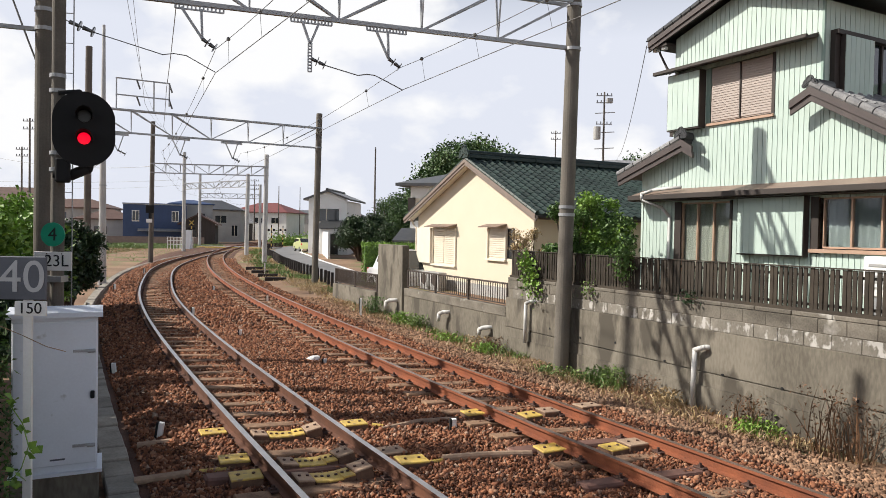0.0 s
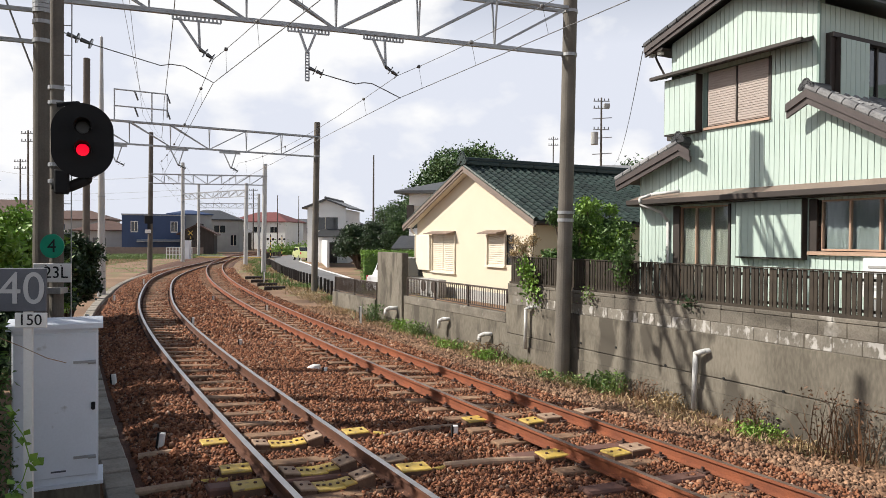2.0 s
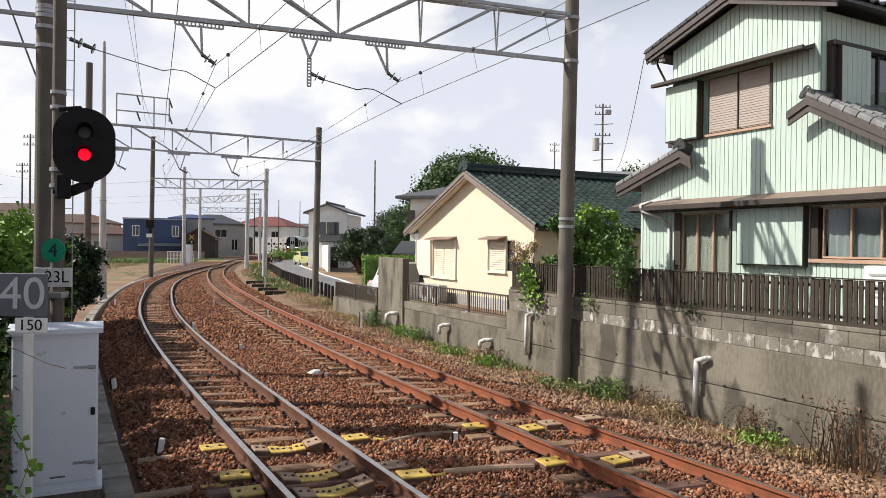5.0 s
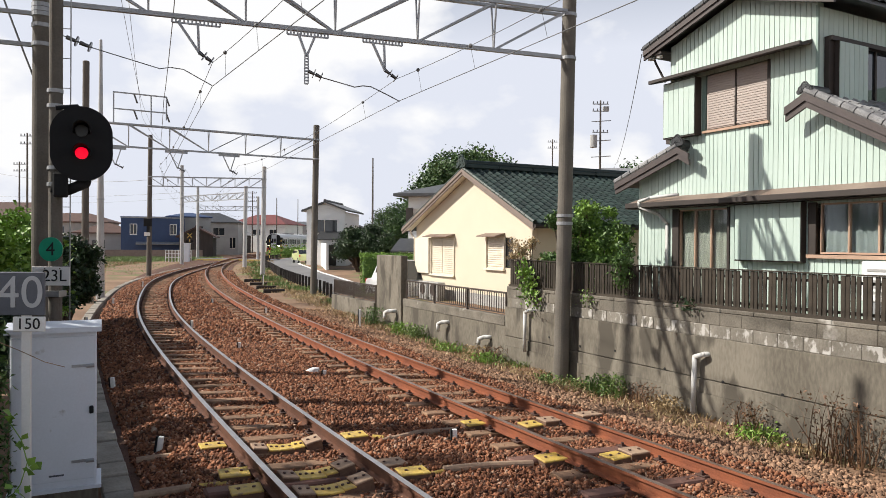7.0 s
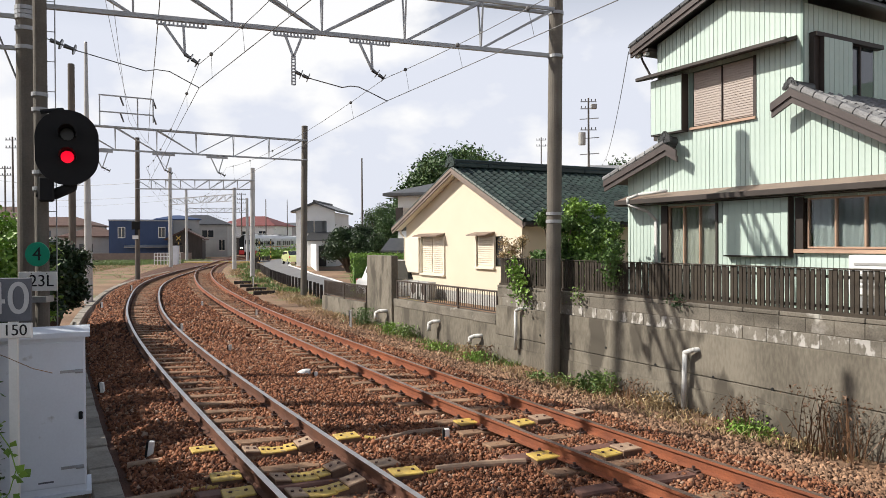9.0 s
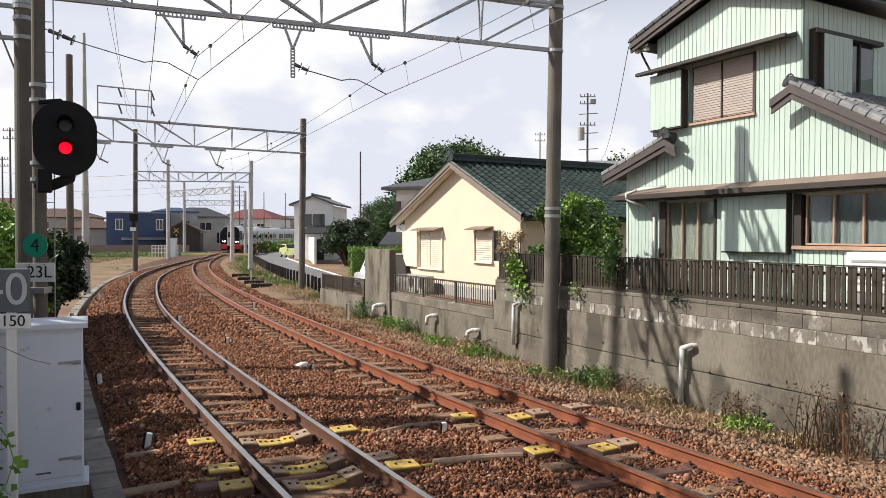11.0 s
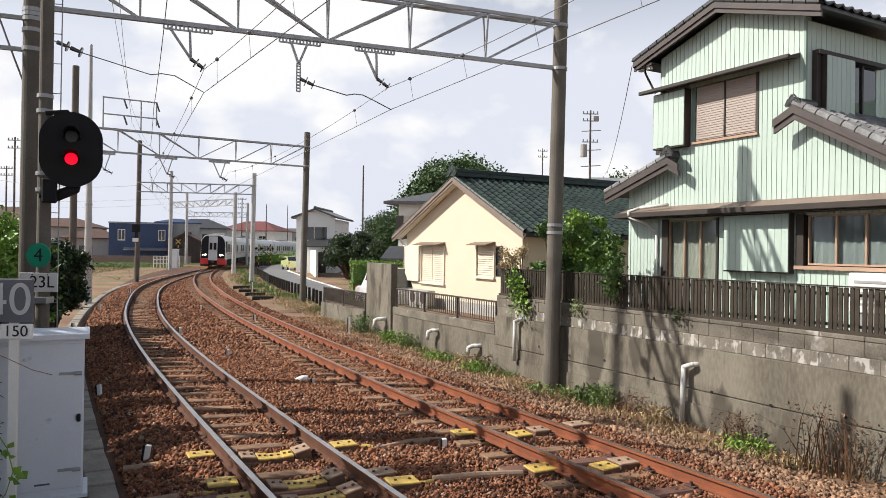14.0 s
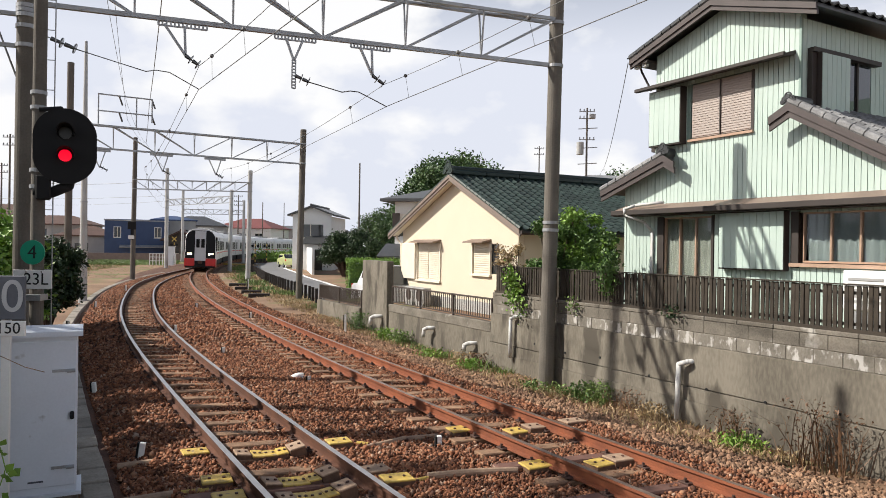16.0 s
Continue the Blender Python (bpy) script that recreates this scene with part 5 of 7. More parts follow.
# ground floor: sashes, curtains, canopy
w1 = sash(house, HX + 0.03, 9.96, 11.24, 0.95, 3.2, 3, COPPER, [PANE])
drape(w1, HX + 0.085, 9.98, 11.22, 1.0, 3.18, CURTAIN)
part("jamb", boxm(HX - 0.04, HX + 0.1, 11.24, 11.42, 0.95, 3.22), BROWN, house, "dark brown window jamb")
part("jamb", boxm(HX - 0.04, HX + 0.1, 9.9, 9.95, 0.95, 3.22), BROWN, house)
w2 = sash(house, HX + 0.03, 5.9, 7.96, 2.3, 3.2, 4, COPPER, [PANE])
drape(w2, HX + 0.085, 5.95, 7.92, 2.3, 3.18, LACE)
w3 = sash(house, HX + 0.03, 3.6, 5.2, 2.3, 3.2, 3, COPPER, [PANE])
drape(w3, HX + 0.085, 3.62, 5.18, 2.3, 3.18, LACE)
part("jamb", boxm(HX - 0.05, HX + 0.08, 8.02, 8.17, 2.2, 3.22), BROWN, house, "dark brown window jamb")
part("sill", boxm(HX - 0.1, HX + 0.02, 5.85, 8.17, 2.22, 2.285), COPPER, house, "bronze window sill")
b3 = part("shutter_box", boxm(HX - 0.16, HX - 0.018, 8.22, 9.66, 2.13, 3.24), BROWN, house, "mint faced shutter box with dark edges")
for k in range(10):
    part("siding_board", boxm(HX - 0.176, HX - 0.16, 8.235 + k * 0.1415, 8.235 + k * 0.1415 + 0.135, 2.16, 3.23), MINT, b3)
# dark slab painted as the shade of the unlit room
part("dark_backing", boxm(HX + 0.6, HX + 0.7, 2.6, 12.2, 0.7, 3.3), DARKWOOD, house, "dark backing board behind the curtains, in place of the room's shade")
bm = bmesh.new()
prism(bm, [(0, 0), (0, 0.06), (0.45, 0.21), (0.45, 0.13)], 2.4, 12.4)
for v in bm.verts:
    v.co = Vector((HX - 0.45 + v.co.y, v.co.x, 3.31 + v.co.z))
part("canopy", bm, TANROOF, house, "faded brown sheet canopy along the ground floor")
part("canopy_gutter", boxm(HX - 0.51, HX - 0.435, 2.4, 12.42, 3.262, 3.375, bevel=0.012), BROWN, house)
part("canopy_soffit", boxm(HX - 0.43, HX - 0.02, 2.4, 12.45, 3.245, 3.3), BROWN, house)
part("downpipe", bent([(HX - 0.3, 11.0, 3.52), (HX - 0.42, 11.7, 3.48), (HX - 0.52, 11.95, 3.4), (HX - 0.5, 11.95, 3.28), (HX - 0.2, 11.65, 3.1), (HX - 0.06, 11.55, 2.9), (HX - 0.06, 11.55, 0.9)], 0.035, 8), PVC, house, "pale plastic downpipe", smooth=True)
# roofs: two main slopes, two side slopes
BX = 11.49
bm = bmesh.new()
roof_slab(bm, (9.8, 7.52), (12.05, 6.81), BX, 19.6, 0.07)
roof_slab(bm, (9.8, 7.52), (7.55, 6.81), BX, 19.6, 0.07)
part("roof", bm, TILE, house, "dark grey tiled gable roof")
bm = bmesh.new()
roof_slab(bm, (11.0, 4.53), (12.95, 3.87), BX, 19.4, 0.07)
roof_slab(bm, (8.1, 5.14), (4.6, 3.15), BX, 19.4, 0.07)
part("roof", bm, TILE, house, "dark grey tiled lean-to roof")
tiles(house, (9.8, 7.53), (7.5, 6.8), BX, 18, 0.27, 0.25, TILE, TILE, 120)
tiles(house, (9.8, 7.53), (12.1, 6.8), BX, 15, 0.27, 0.25, TILE, TILE, 60)
tiles(house, (8.04, 5.14), (4.6, 3.17), BX, 17, 0.27, 0.25, TILEPALE, TILEPALE, 240)
tiles(house, (11.05, 4.53), (13.0, 3.87), BX, 15, 0.27, 0.25, TILEPALE, TILEPALE, 90)
barge(house, [(12.05, 6.8), (9.8, 7.51), (7.55, 6.8)], BX - 0.02, 0.2, 0.05, BROWNRED)
barge(house, [(12.95, 3.88), (11.0, 4.53), (10.7, 4.36)], BX - 0.02, 0.25, 0.05, BROWNRED)
barge(house, [(8.45, 4.95), (8.05, 5.15), (4.6, 3.17)], BX - 0.02, 0.26, 0.05, BROWNRED)
for p, q in (((12.95, 3.9), (11.0, 4.56)), ((8.05, 5.18), (4.6, 3.2)), ((12.05, 6.84), (9.8, 7.55)), ((9.8, 7.55), (7.55, 6.84))):
    n = int(math.hypot(p[0] - q[0], p[1] - q[1]) / 0.26)
    me = None
    for k in range(n):
        a = Vector((0, *p)).lerp(Vector((0, *q)), k / n)
        b = Vector((0, *p)).lerp(Vector((0, *q)), (k + 0.92) / n)
        bm = bmesh.new()
        tube(bm, (BX + 0.03, a.y, a.z + 0.02), (BX + 0.03, b.y, b.z + 0.02), 0.075, n=10)
        part("verge_tile", bm, TILE if p[1] > 5.5 else TILEPALE, house)
ridge_end(house, BX - 0.02, 11.0, 4.63, 0.65, TILE)
ridge_end(house, BX - 0.02, 8.05, 5.2, 0.55, TILE)
part("ridge_cap", tubem((BX + 0.05, 8.0, 5.19), (BX + 0.5, 8.0, 5.19), 0.09, n=10), TILE, house)
part("ridge_cap", tubem((BX + 0.05, 11.05, 4.6), (19, 11.05, 4.6), 0.11, n=10), TILE, house)
part("ridge_cap", tubem((BX, 9.8, 7.58), (19.6, 9.8, 7.58), 0.12, n=10), TILE, house)
part("soffit", boxm(BX + 0.05, 19, 11.55, 11.98, 6.66, 6.72), BROWN, house)
for y0 in (11.7, 11.95):
    part("rafter_end", boxm(BX + 0.1, BX + 0.2, y0 - 0.05, y0 + 0.05, 6.6, 6.72), WHITE, house)
part("gutter_pipe", bent([(HX - 0.1, 11.98, 6.72), (HX - 0.05, 11.95, 6.55), (HX + 0.05, 11.75, 6.1)], 0.025, 8), BROWN, house)
# air conditioner below the window
ac = thing("air_conditioner", "white outdoor air conditioner unit beside the house", "appliance", STREET)
part("casing", boxm(HX - 0.45, HX - 0.12, 6.2, 6.95, 1.55, 2.2, bevel=0.02), WHITE, ac)
part("stand", boxm(HX - 0.42, HX - 0.15, 6.25, 6.9, 0.74, 1.55), GALV, ac)
for k in range(5):
    part("louvre", boxm(HX - 0.462, HX - 0.45, 6.3, 6.85, 1.68 + k * 0.09, 1.72 + k * 0.09), GREYWALL, ac)

# ---- cream bungalow ----
CX, CB_ = 11.9, 11.55
bung = thing("house", "cream stucco bungalow with a green-grey tiled gable roof", "house", STREET)


def cream_top(y):
    return 4.76 - abs(y - 20.45) * (0.405 if y > 20.45 else 0.44)


CW = [(21.6, 23.3, 1.33, 2.62), (17.9, 19.4, 1.68, 2.62)]
bm = bmesh.new()
columns(bm, sorted({16.9, 24.62, 20.45, *[e for w in CW for e in w[:2]]}), CW, CX, CX + 0.18, 0.3, cream_top)
part("wall", bm, CREAM, bung, "cream stucco gable wall")
part("wall", boxm(CX + 0.185, 26, 16.9, 17.08, 0.3, 3.0), CREAM, bung)
part("wall", boxm(CX + 0.185, 26, 24.44, 24.62, 0.3, 2.85), CREAM, bung)
part("wall", boxm(25.8, 26, 17.09, 24.43, 0.3, 3.0), CREAM, bung)
part("plinth", boxm(CX - 0.03, CX + 0.1, 16.88, 24.64, 0.3, 0.78), GREYWALL, bung, "grey plinth")
for y0, y1, z0, z1, panes in ((21.6, 23.3, 1.33, 2.62, 2), (18.4, 19.4, 1.68, 2.62, 1)):
    s_ = part("storm_shutter", boxm(CX + 0.02, CX + 0.06, y0, y1, z0, z1), CREAMTRIM, bung, "closed cream louvred shutters")
    for k in range(panes):
        a = y0 + (y1 - y0) * k / panes + 0.04
        b = y0 + (y1 - y0) * (k + 1) / panes - 0.04
        me = mesh_of(boxm(CX - 0.005, CX + 0.02, a, b, 0.005, 0.06, bevel=0.006), CREAMTRIM, "louvre")
        z = z0 + 0.03
        while z < z1 - 0.07:
            place("louvre", me, s_, pose(0, 0, z))
            z += 0.07
    part("window_frame", boxm(CX - 0.05, CX + 0.03, y0 - 0.06, y0, z0 - 0.05, z1), CREAMTRIM, bung)
    part("window_frame", boxm(CX - 0.05, CX + 0.03, y1, y1 + 0.06, z0 - 0.05, z1), CREAMTRIM, bung)
    part("window_sill", boxm(CX - 0.09, CX + 0.03, y0 - 0.08, y1 + 0.08, z0 - 0.09, z0 - 0.03), CREAMTRIM, bung)
    bm = bmesh.new()
    prism(bm, [(0, 0), (0, 0.03), (0.35, 0.12), (0.35, 0.06)], y0 - 0.05, y1 + 0.12)
    for v in bm.verts:
        v.co = Vector((CX - 0.35 + v.co.y, v.co.x, z1 + 0.02 + v.co.z))
    part("window_hood", bm, TANROOF, bung, "small metal window hood")
part("pane", boxm(CX + 0.05, CX + 0.07, 17.92, 18.38, 1.7, 2.6), GLASS, bung, "dark open half of the window")
part("shutter_box", boxm(CX - 0.12, CX - 0.002, 23.36, 24.5, 1.3, 2.62, bevel=0.01), CREAMTRIM, bung)
bm = bmesh.new()
roof_slab(bm, (20.45, 4.9), (25.2, 2.98), CB_, 27, 0.08)
roof_slab(bm, (20.45, 4.9), (16.35, 3.02), CB_, 27, 0.08)
part("roof", bm, TILEGREEN, bung)
bm = bmesh.new()
roof_slab(bm, (20.45, 4.8), (25.1, 2.92), CB_ + 0.05, CX, 0.03)
roof_slab(bm, (20.45, 4.8), (16.45, 2.96), CB_ + 0.05, CX, 0.03)
part("soffit", bm, CREAMTRIM, bung, "tan soffit boards")
barge(bung, [(25.2, 2.98), (20.45, 4.9), (16.35, 3.02)], CB_ - 0.03, 0.2, 0.05, BARGE)
tiles(bung, (20.45, 4.9), (16.3, 2.99), CB_ + 0.02, 27, 0.3, 0.27, TILEGREEN, TILEGREENI, 290)
for s in range(11):
    part("ridge_tile", boxm(CB_ + s * 1.4, CB_ + s * 1.4 + 1.385, 20.33, 20.57, 4.93, 5.08, bevel=0.03), TILEGREEN, bung)
part("ridge_cap", tubem((CB_, 20.45, 5.12), (27, 20.45, 5.12), 0.09, n=10), TILEGREEN, bung)
ridge_end(bung, CB_ - 0.04, 20.45, 5.08, 1.15, TILEGREEN)
n = 18
for p, q in (((25.2, 3.01), (20.45, 4.93)), ((16.35, 3.05), (20.45, 4.93))):
    for k in range(n):
        a, b = Vector((0, *p)).lerp(Vector((0, *q)), k / n), Vector((0, *p)).lerp(Vector((0, *q)), (k + 0.93) / n)
        part("verge_tile", tubem((CB_ + 0.05, a.y, a.z), (CB_ + 0.05, b.y, b.z), 0.07, n=8), TILEGREEN, bung)
part("gutter", tubem((CB_, 16.3, 2.93), (26.9, 16.3, 2.93), 0.06, n=8), BROWN, bung)
part("downpipe", bent([(CX - 0.1, 25.0, 2.92), (CX - 0.08, 24.9, 2.75), (CX - 0.06, 24.66, 2.6), (CX - 0.06, 24.66, 0.5)], 0.035, 8), CREAMTRIM, bung)
for y0 in (22.05, 22.85):
    ac2 = thing("air_conditioner", "grey-brown outdoor air conditioner unit beside the cream wall", "appliance", STREET)
    part("casing", boxm(CX - 0.6, CX - 0.28, y0 - 0.36, y0 + 0.36, 0.5, 1.05, bevel=0.02), GREYWALL, ac2)
    part("grille", tubem((CX - 0.605, y0, 0.78), (CX - 0.6, y0, 0.78), 0.2, n=20), RAILBAR, ac2)
    part("feet", boxm(CX - 0.58, CX - 0.3, y0 - 0.3, y0 + 0.3, 0.42, 0.5), GREYWALL, ac2)


# ---- houses further off ----
def plain_house(name, label, m, w, d, eave, rise, wall_m, roof_m, over=0.5, openings=(), hip=False, glass=GLASS):
    """A house with a gable or hipped roof, its front towards -y, the gable on the front."""
    h = thing(name, label, "house", m)
    bm = bmesh.new()
    edges = sorted({-w / 2, w / 2, 0.0, *[e for o in openings for e in o[:2]]})
    top = (lambda u: eave + 0.001) if hip else (lambda u: eave + rise * (1 - abs(u) / (w / 2 + over)))
    columns(bm, edges, openings, 0, 0.2, -0.3, top)
    bmesh.ops.transform(bm, matrix=Matrix.Rotation(radians(90), 4, "Z") @ Matrix.Scale(-1, 4, (0, 1, 0)), verts=bm.verts[:])
    bmesh.ops.recalc_face_normals(bm, faces=bm.faces[:])
    part("wall", bm, wall_m, h)
    bm = bmesh.new()
    box(bm, -w / 2, -w / 2 + 0.2, 0.21, d, -0.3, eave)
    part("wall", bm, wall_m, h)
    bm = bmesh.new()
    box(bm, w / 2 - 0.2, w / 2, 0.21, d, -0.3, eave)
    part("wall", bm, wall_m, h)
    part("wall", boxm(-w / 2 + 0.2, w / 2 - 0.2, d - 0.2, d, -0.3, eave), wall_m, h)
    bm = bmesh.new()
    t = 0.18
    if hip:
        r = min(w, d) / 2 * 0.98
        ov = over
        lo = [(-w / 2 - ov, -ov), (w / 2 + ov, -ov), (w / 2 + ov, d + ov), (-w / 2 - ov, d + ov)]
        hi = [(-w / 2 + r, d / 2), (w / 2 - r, d / 2)] if w >= d else [(0, r), (0, d - r)]
        L = [bm.verts.new((x, y, eave)) for x, y in lo]
        U = [bm.verts.new((x, y, eave + t)) for x, y in lo]
        H = [bm.verts.new((x, y, eave + rise)) for x, y in hi]
        bm.faces.new(L[::-1])
        for i in range(4):
            j = (i + 1) % 4
            bm.faces.new((L[i], L[j], U[j], U[i]))
        if w >= d:
            for f in ((U[0], U[1], H[1], H[0]), (U[1], U[2], H[1]), (U[2], U[3], H[0], H[1]), (U[3], U[0], H[0])):
                bm.faces.new(f)
        else:
            for f in ((U[0], U[1], H[0]), (U[1], U[2], H[1], H[0]), (U[2], U[3], H[1]), (U[3], U[0], H[0], H[1])):
                bm.faces.new(f)
    else:
        for s in (-1, 1):
            v = [(0, eave + rise + t), (s * (w / 2 + over), eave + t), (s * (w / 2 + over), eave), (0, eave + rise)]
            a = [bm.verts.new((x, -over, z)) for x, z in v]
            b = [bm.verts.new((x, d + over, z)) for x, z in v]
            bm.faces.new(a)
            bm.faces.new(b[::-1])
            for i in range(4):
                j = (i + 1) % 4
                bm.faces.new((a[i], b[i], b[j], a[j]))
        tube(bm, (0, -over, eave + rise + t + 0.05), (0, d + over, eave + rise + t + 0.05), 0.14, n=8)
    bmesh.ops.recalc_face_normals(bm, faces=bm.faces[:])
    part("roof", bm, roof_m, h)
    for o in openings:
        win = part("window", boxm(o[0], o[1], 0.06, 0.12, o[2], o[2] + 0.07), CREAMTRIM, h)
        part("pane", boxm(o[0], o[1], 0.1, 0.12, o[2] + 0.07, o[3]), glass, win)
        part("stile", boxm((o[0] + o[1]) / 2 - 0.04, (o[0] + o[1]) / 2 + 0.04, 0.05, 0.1, o[2] + 0.07, o[3]), CREAMTRIM, win)
    return h


# two-storey house behind the bungalow
h2 = plain_house("house", "white two-storey house with a dark tiled roof and brown shutters", pose(2.75, 46, 0, 0, 0, -16), 10.6, 9, 5.5, 1.7, PLASTER, TILE, 0.8, [(-5.0, -3.2, 3.2, 4.7), (-2.6, -1.0, 3.2, 4.7), (-5.2, -2.5, 0.4, 1.9)], hip=True, glass=CURTAIN)
part("shutter", boxm(-5.45, -4.95, -0.06, -0.005, 3.15, 4.75), BROWN, h2, "dark brown shutter panel")
part("shutter", boxm(-3.2, -2.65, -0.06, -0.005, 3.15, 4.75), BROWN, h2, "dark brown shutter panel")
part("lean_to", boxm(-5.6, -1.5, -1.4, -0.01, -0.2, 1.75), DARKWOOD, h2)
bm = bmesh.new()
prism(bm, [(-1.8, 1.8), (0, 2.6), (0, 2.7), (-1.8, 1.9)], -5.9, -1.0)
part("lean_to_roof", bm, TILE, h2)
# tall white house beyond the lane
wh = plain_house("house", "narrow white two-storey house with a black gable roof", pose(-12.3, 74, 0, 0, 0, -5), 4.1, 7, 5.55, 0.95, PLASTER, TILE, 0.45, [(-1.5, 1.2, 3.3, 4.7)])
bm = bmesh.new()
prism(bm, [(-2.2, 2.6), (0, 3.4), (0, 3.5), (-2.2, 2.7)], -0.6, 3.4)
part("lean_to_roof", bm, TILE, wh)
part("lean_to", boxm(-0.3, 2.6, -1.9, -0.01, -0.2, 2.6), PLASTER, wh)
part("doorway", boxm(0.6, 1.6, -1.93, -1.9, 0, 2.1), DARKWOOD, wh)
ob = tagged(part("yard_wall", boxm(-0.1, 0.1, 0, 13, -0.1, 2.3), PLASTER), "white plastered yard wall beside the forecourt", "wall", kind="structure")
ob.matrix_world = pose(-9.9, 60.5, 0, 0, 0, 12)
# distant houses along the far side of the bend
navy = plain_house("house", "navy blue two-storey house with a flat-pitched roof", pose(-47.2, 115, 0, 0, 0, 22), 9.6, 8, 6.1, 0.35, NAVY, NAVY, 0.1, [(-3.4, -2.5, 3.4, 5.0), (2.6, 3.5, 3.4, 5.0)], hip=True)
plain_house("house", "grey house with a brown tiled roof", pose(-56, 117, 0, 0, 0, 20), 9, 8, 3.5, 1.8, GREYWALL, RUSTROOF, 0.6, [(-2, 0, 1, 2.4)], hip=True)
plain_house("house", "low house with a brown tiled roof", pose(-66, 125, 0, 0, 0, 10), 12, 8, 5.5, 1.8, GREYWALL, RUSTROOF, 0.6, [(-3, -1, 3.4, 4.8)], hip=True)
plain_house("house", "grey two-storey house with a blue-grey roof", pose(-44, 132, 0, 0, 0, 10), 11, 8, 5.8, 2.0, GREYWALL, TILE, 0.6, [(1, 3, 3.4, 4.8), (4, 5, 1, 3), (-4, -2, 3.4, 4.8)], hip=True)
plain_house("house", "dark wooden house with a grey tiled roof", pose(-46.5, 150, 0, 0, 0, 4), 8.0, 8, 3.6, 2.2, DARKWOOD, TILEPALE, 0.8, [(-3, -1.5, 0.8, 2.2), (0.5, 2.5, 0.4, 2.3)])
plain_house("house", "white two-storey house with a red hipped roof", pose(-45.5, 172, 0, 0, 0, -14), 15, 10, 6.4, 2.6, PLASTER, REDROOF, 0.6, [(-6, -4, 3.8, 5.2), (-1, 1, 3.8, 5.2), (3.5, 5.5, 3.8, 5.2), (-6, -3, 0.8, 2.4)], hip=True)
plain_house("house", "grey apartment house with dark windows", pose(-36, 190, 0, 0, 0, -12), 22, 10, 6.6, 1.3, GREYWALL, TILE, 0.5, [(-9, -7, 3.8, 5.4), (-5, -3, 3.8, 5.4), (-1, 1, 3.8, 5.4), (3, 5, 3.8, 5.4), (7, 9, 3.8, 5.4)], hip=True)
plain_house("house", "beige house with a grey roof behind the crossing", pose(-58, 160, 0, 0, 0, 4), 14, 9, 5.6, 1.6, GREYWALL, TILEPALE, 0.5, [(-4, -2, 3.4, 4.8), (2, 4, 3.4, 4.8)], hip=True)
plain_house("house", "grey-roofed house beyond the hedges", pose(-80, 130, 0, 0, 0, 10), 16, 9, 6.5, 3.0, GREYWALL, RUSTROOF, 0.6, [(2, 4, 3.4, 4.8)], hip=True)
plain_house("house", "low grey-roofed house behind the trees", pose(1.0, 66, 0, 0, 0, 5), 8, 7, 3.6, 1.5, DARKWOOD, TILEPALE, 0.6, [(-2, 0, 1, 2.4)])
plain_house("house", "distant grey-roofed house below the hill", pose(25.5, 95, -0.1, 0, 0, 5), 14, 8, 11.6, 1.5, GREYWALL, TILEPALE, 0.6, [(-2, 0, 1, 2.4)], hip=True)
for u in (-2.95, 3.05):
    for a, b in ((-0.55, -0.45), (0.45, 0.55)):
        part("window_trim", boxm(u + a, u + b, -0.05, -0.004, 3.3, 5.1), WHITE, navy, "white window trim")
    for z in (3.3, 5.0):
        part("window_trim", boxm(u - 0.45, u + 0.45, -0.05, -0.004, z, z + 0.1), WHITE, navy)
part("roof_edge", boxm(-4.9, 4.9, -0.14, -0.1, 6.05, 6.2), GALV, navy, "pale metal roof edge")
bm = bmesh.new()
prism(bm, [(-1.3, 1.75), (-0.005, 2.1), (-0.005, 2.2), (-1.3, 1.85)], -2.6, 4.4)
part("porch_roof", bm, TILEPALE, navy, "slate-blue porch roof")
ob = tagged(part("garden_wall", boxm(-9, 8, -0.1, 0.1, -0.2, 1.0), BARGE), "long low brown wall in front of the houses", "wall", kind="structure")
ob.matrix_world = pose(-44.5, 106, 0, 0, 0, 12)
# upper storey and lean-to of the navy house, and sheds along the far side
ext = plain_house("house", "low navy blue wing with a slate-blue roof", pose(-43.5, 121, 0, 0, 0, 22), 7, 6, 6.4, 0.9, GREYWALL, NAVY, 0.3, [(1.0, 2.2, 3.6, 4.9)], hip=True)
plain_house("shed", "small weathered shed with a brown tiled roof", pose(-39.5, 113, 0, 0, 0, 12), 5.2, 5, 2.9, 1.6, DARKWOOD, RUSTROOF, 0.5, [(-1.5, -0.3, 0.9, 2.0)])
plain_house("house", "pale house with a grey hipped roof", pose(-27.5, 196, 0, 0, 0, 4), 12, 9, 6.0, 2.2, PLASTER, TILE, 0.5, [(-4, -2, 3.6, 5.0), (1, 3, 3.6, 5.0)], hip=True)


# ---- plants ----
def leaves(P, size, aspect=0.55, tilt=0.9):
    """Pointed leaves of two triangles at the points P, each bent along its rib."""
    k = len(P)
    d = rng.normal(0, 1, (k, 3))
    d[:, 2] *= tilt
    d /= np.linalg.norm(d, axis=1, keepdims=True)
    e = np.cross(d, rng.normal(0, 1, (k, 3)))
    e /= np.linalg.norm(e, axis=1, keepdims=True) + 1e-9
    n = np.cross(d, e)
    s = size * rng.uniform(0.6, 1.3, (k, 1))
    V = np.stack([P - d * s * 0.5, P + e * s * aspect * 0.5 + n * s * 0.12, P + d * s * 0.5, P - e * s * aspect * 0.5 + n * s * 0.12], 1)
    return V


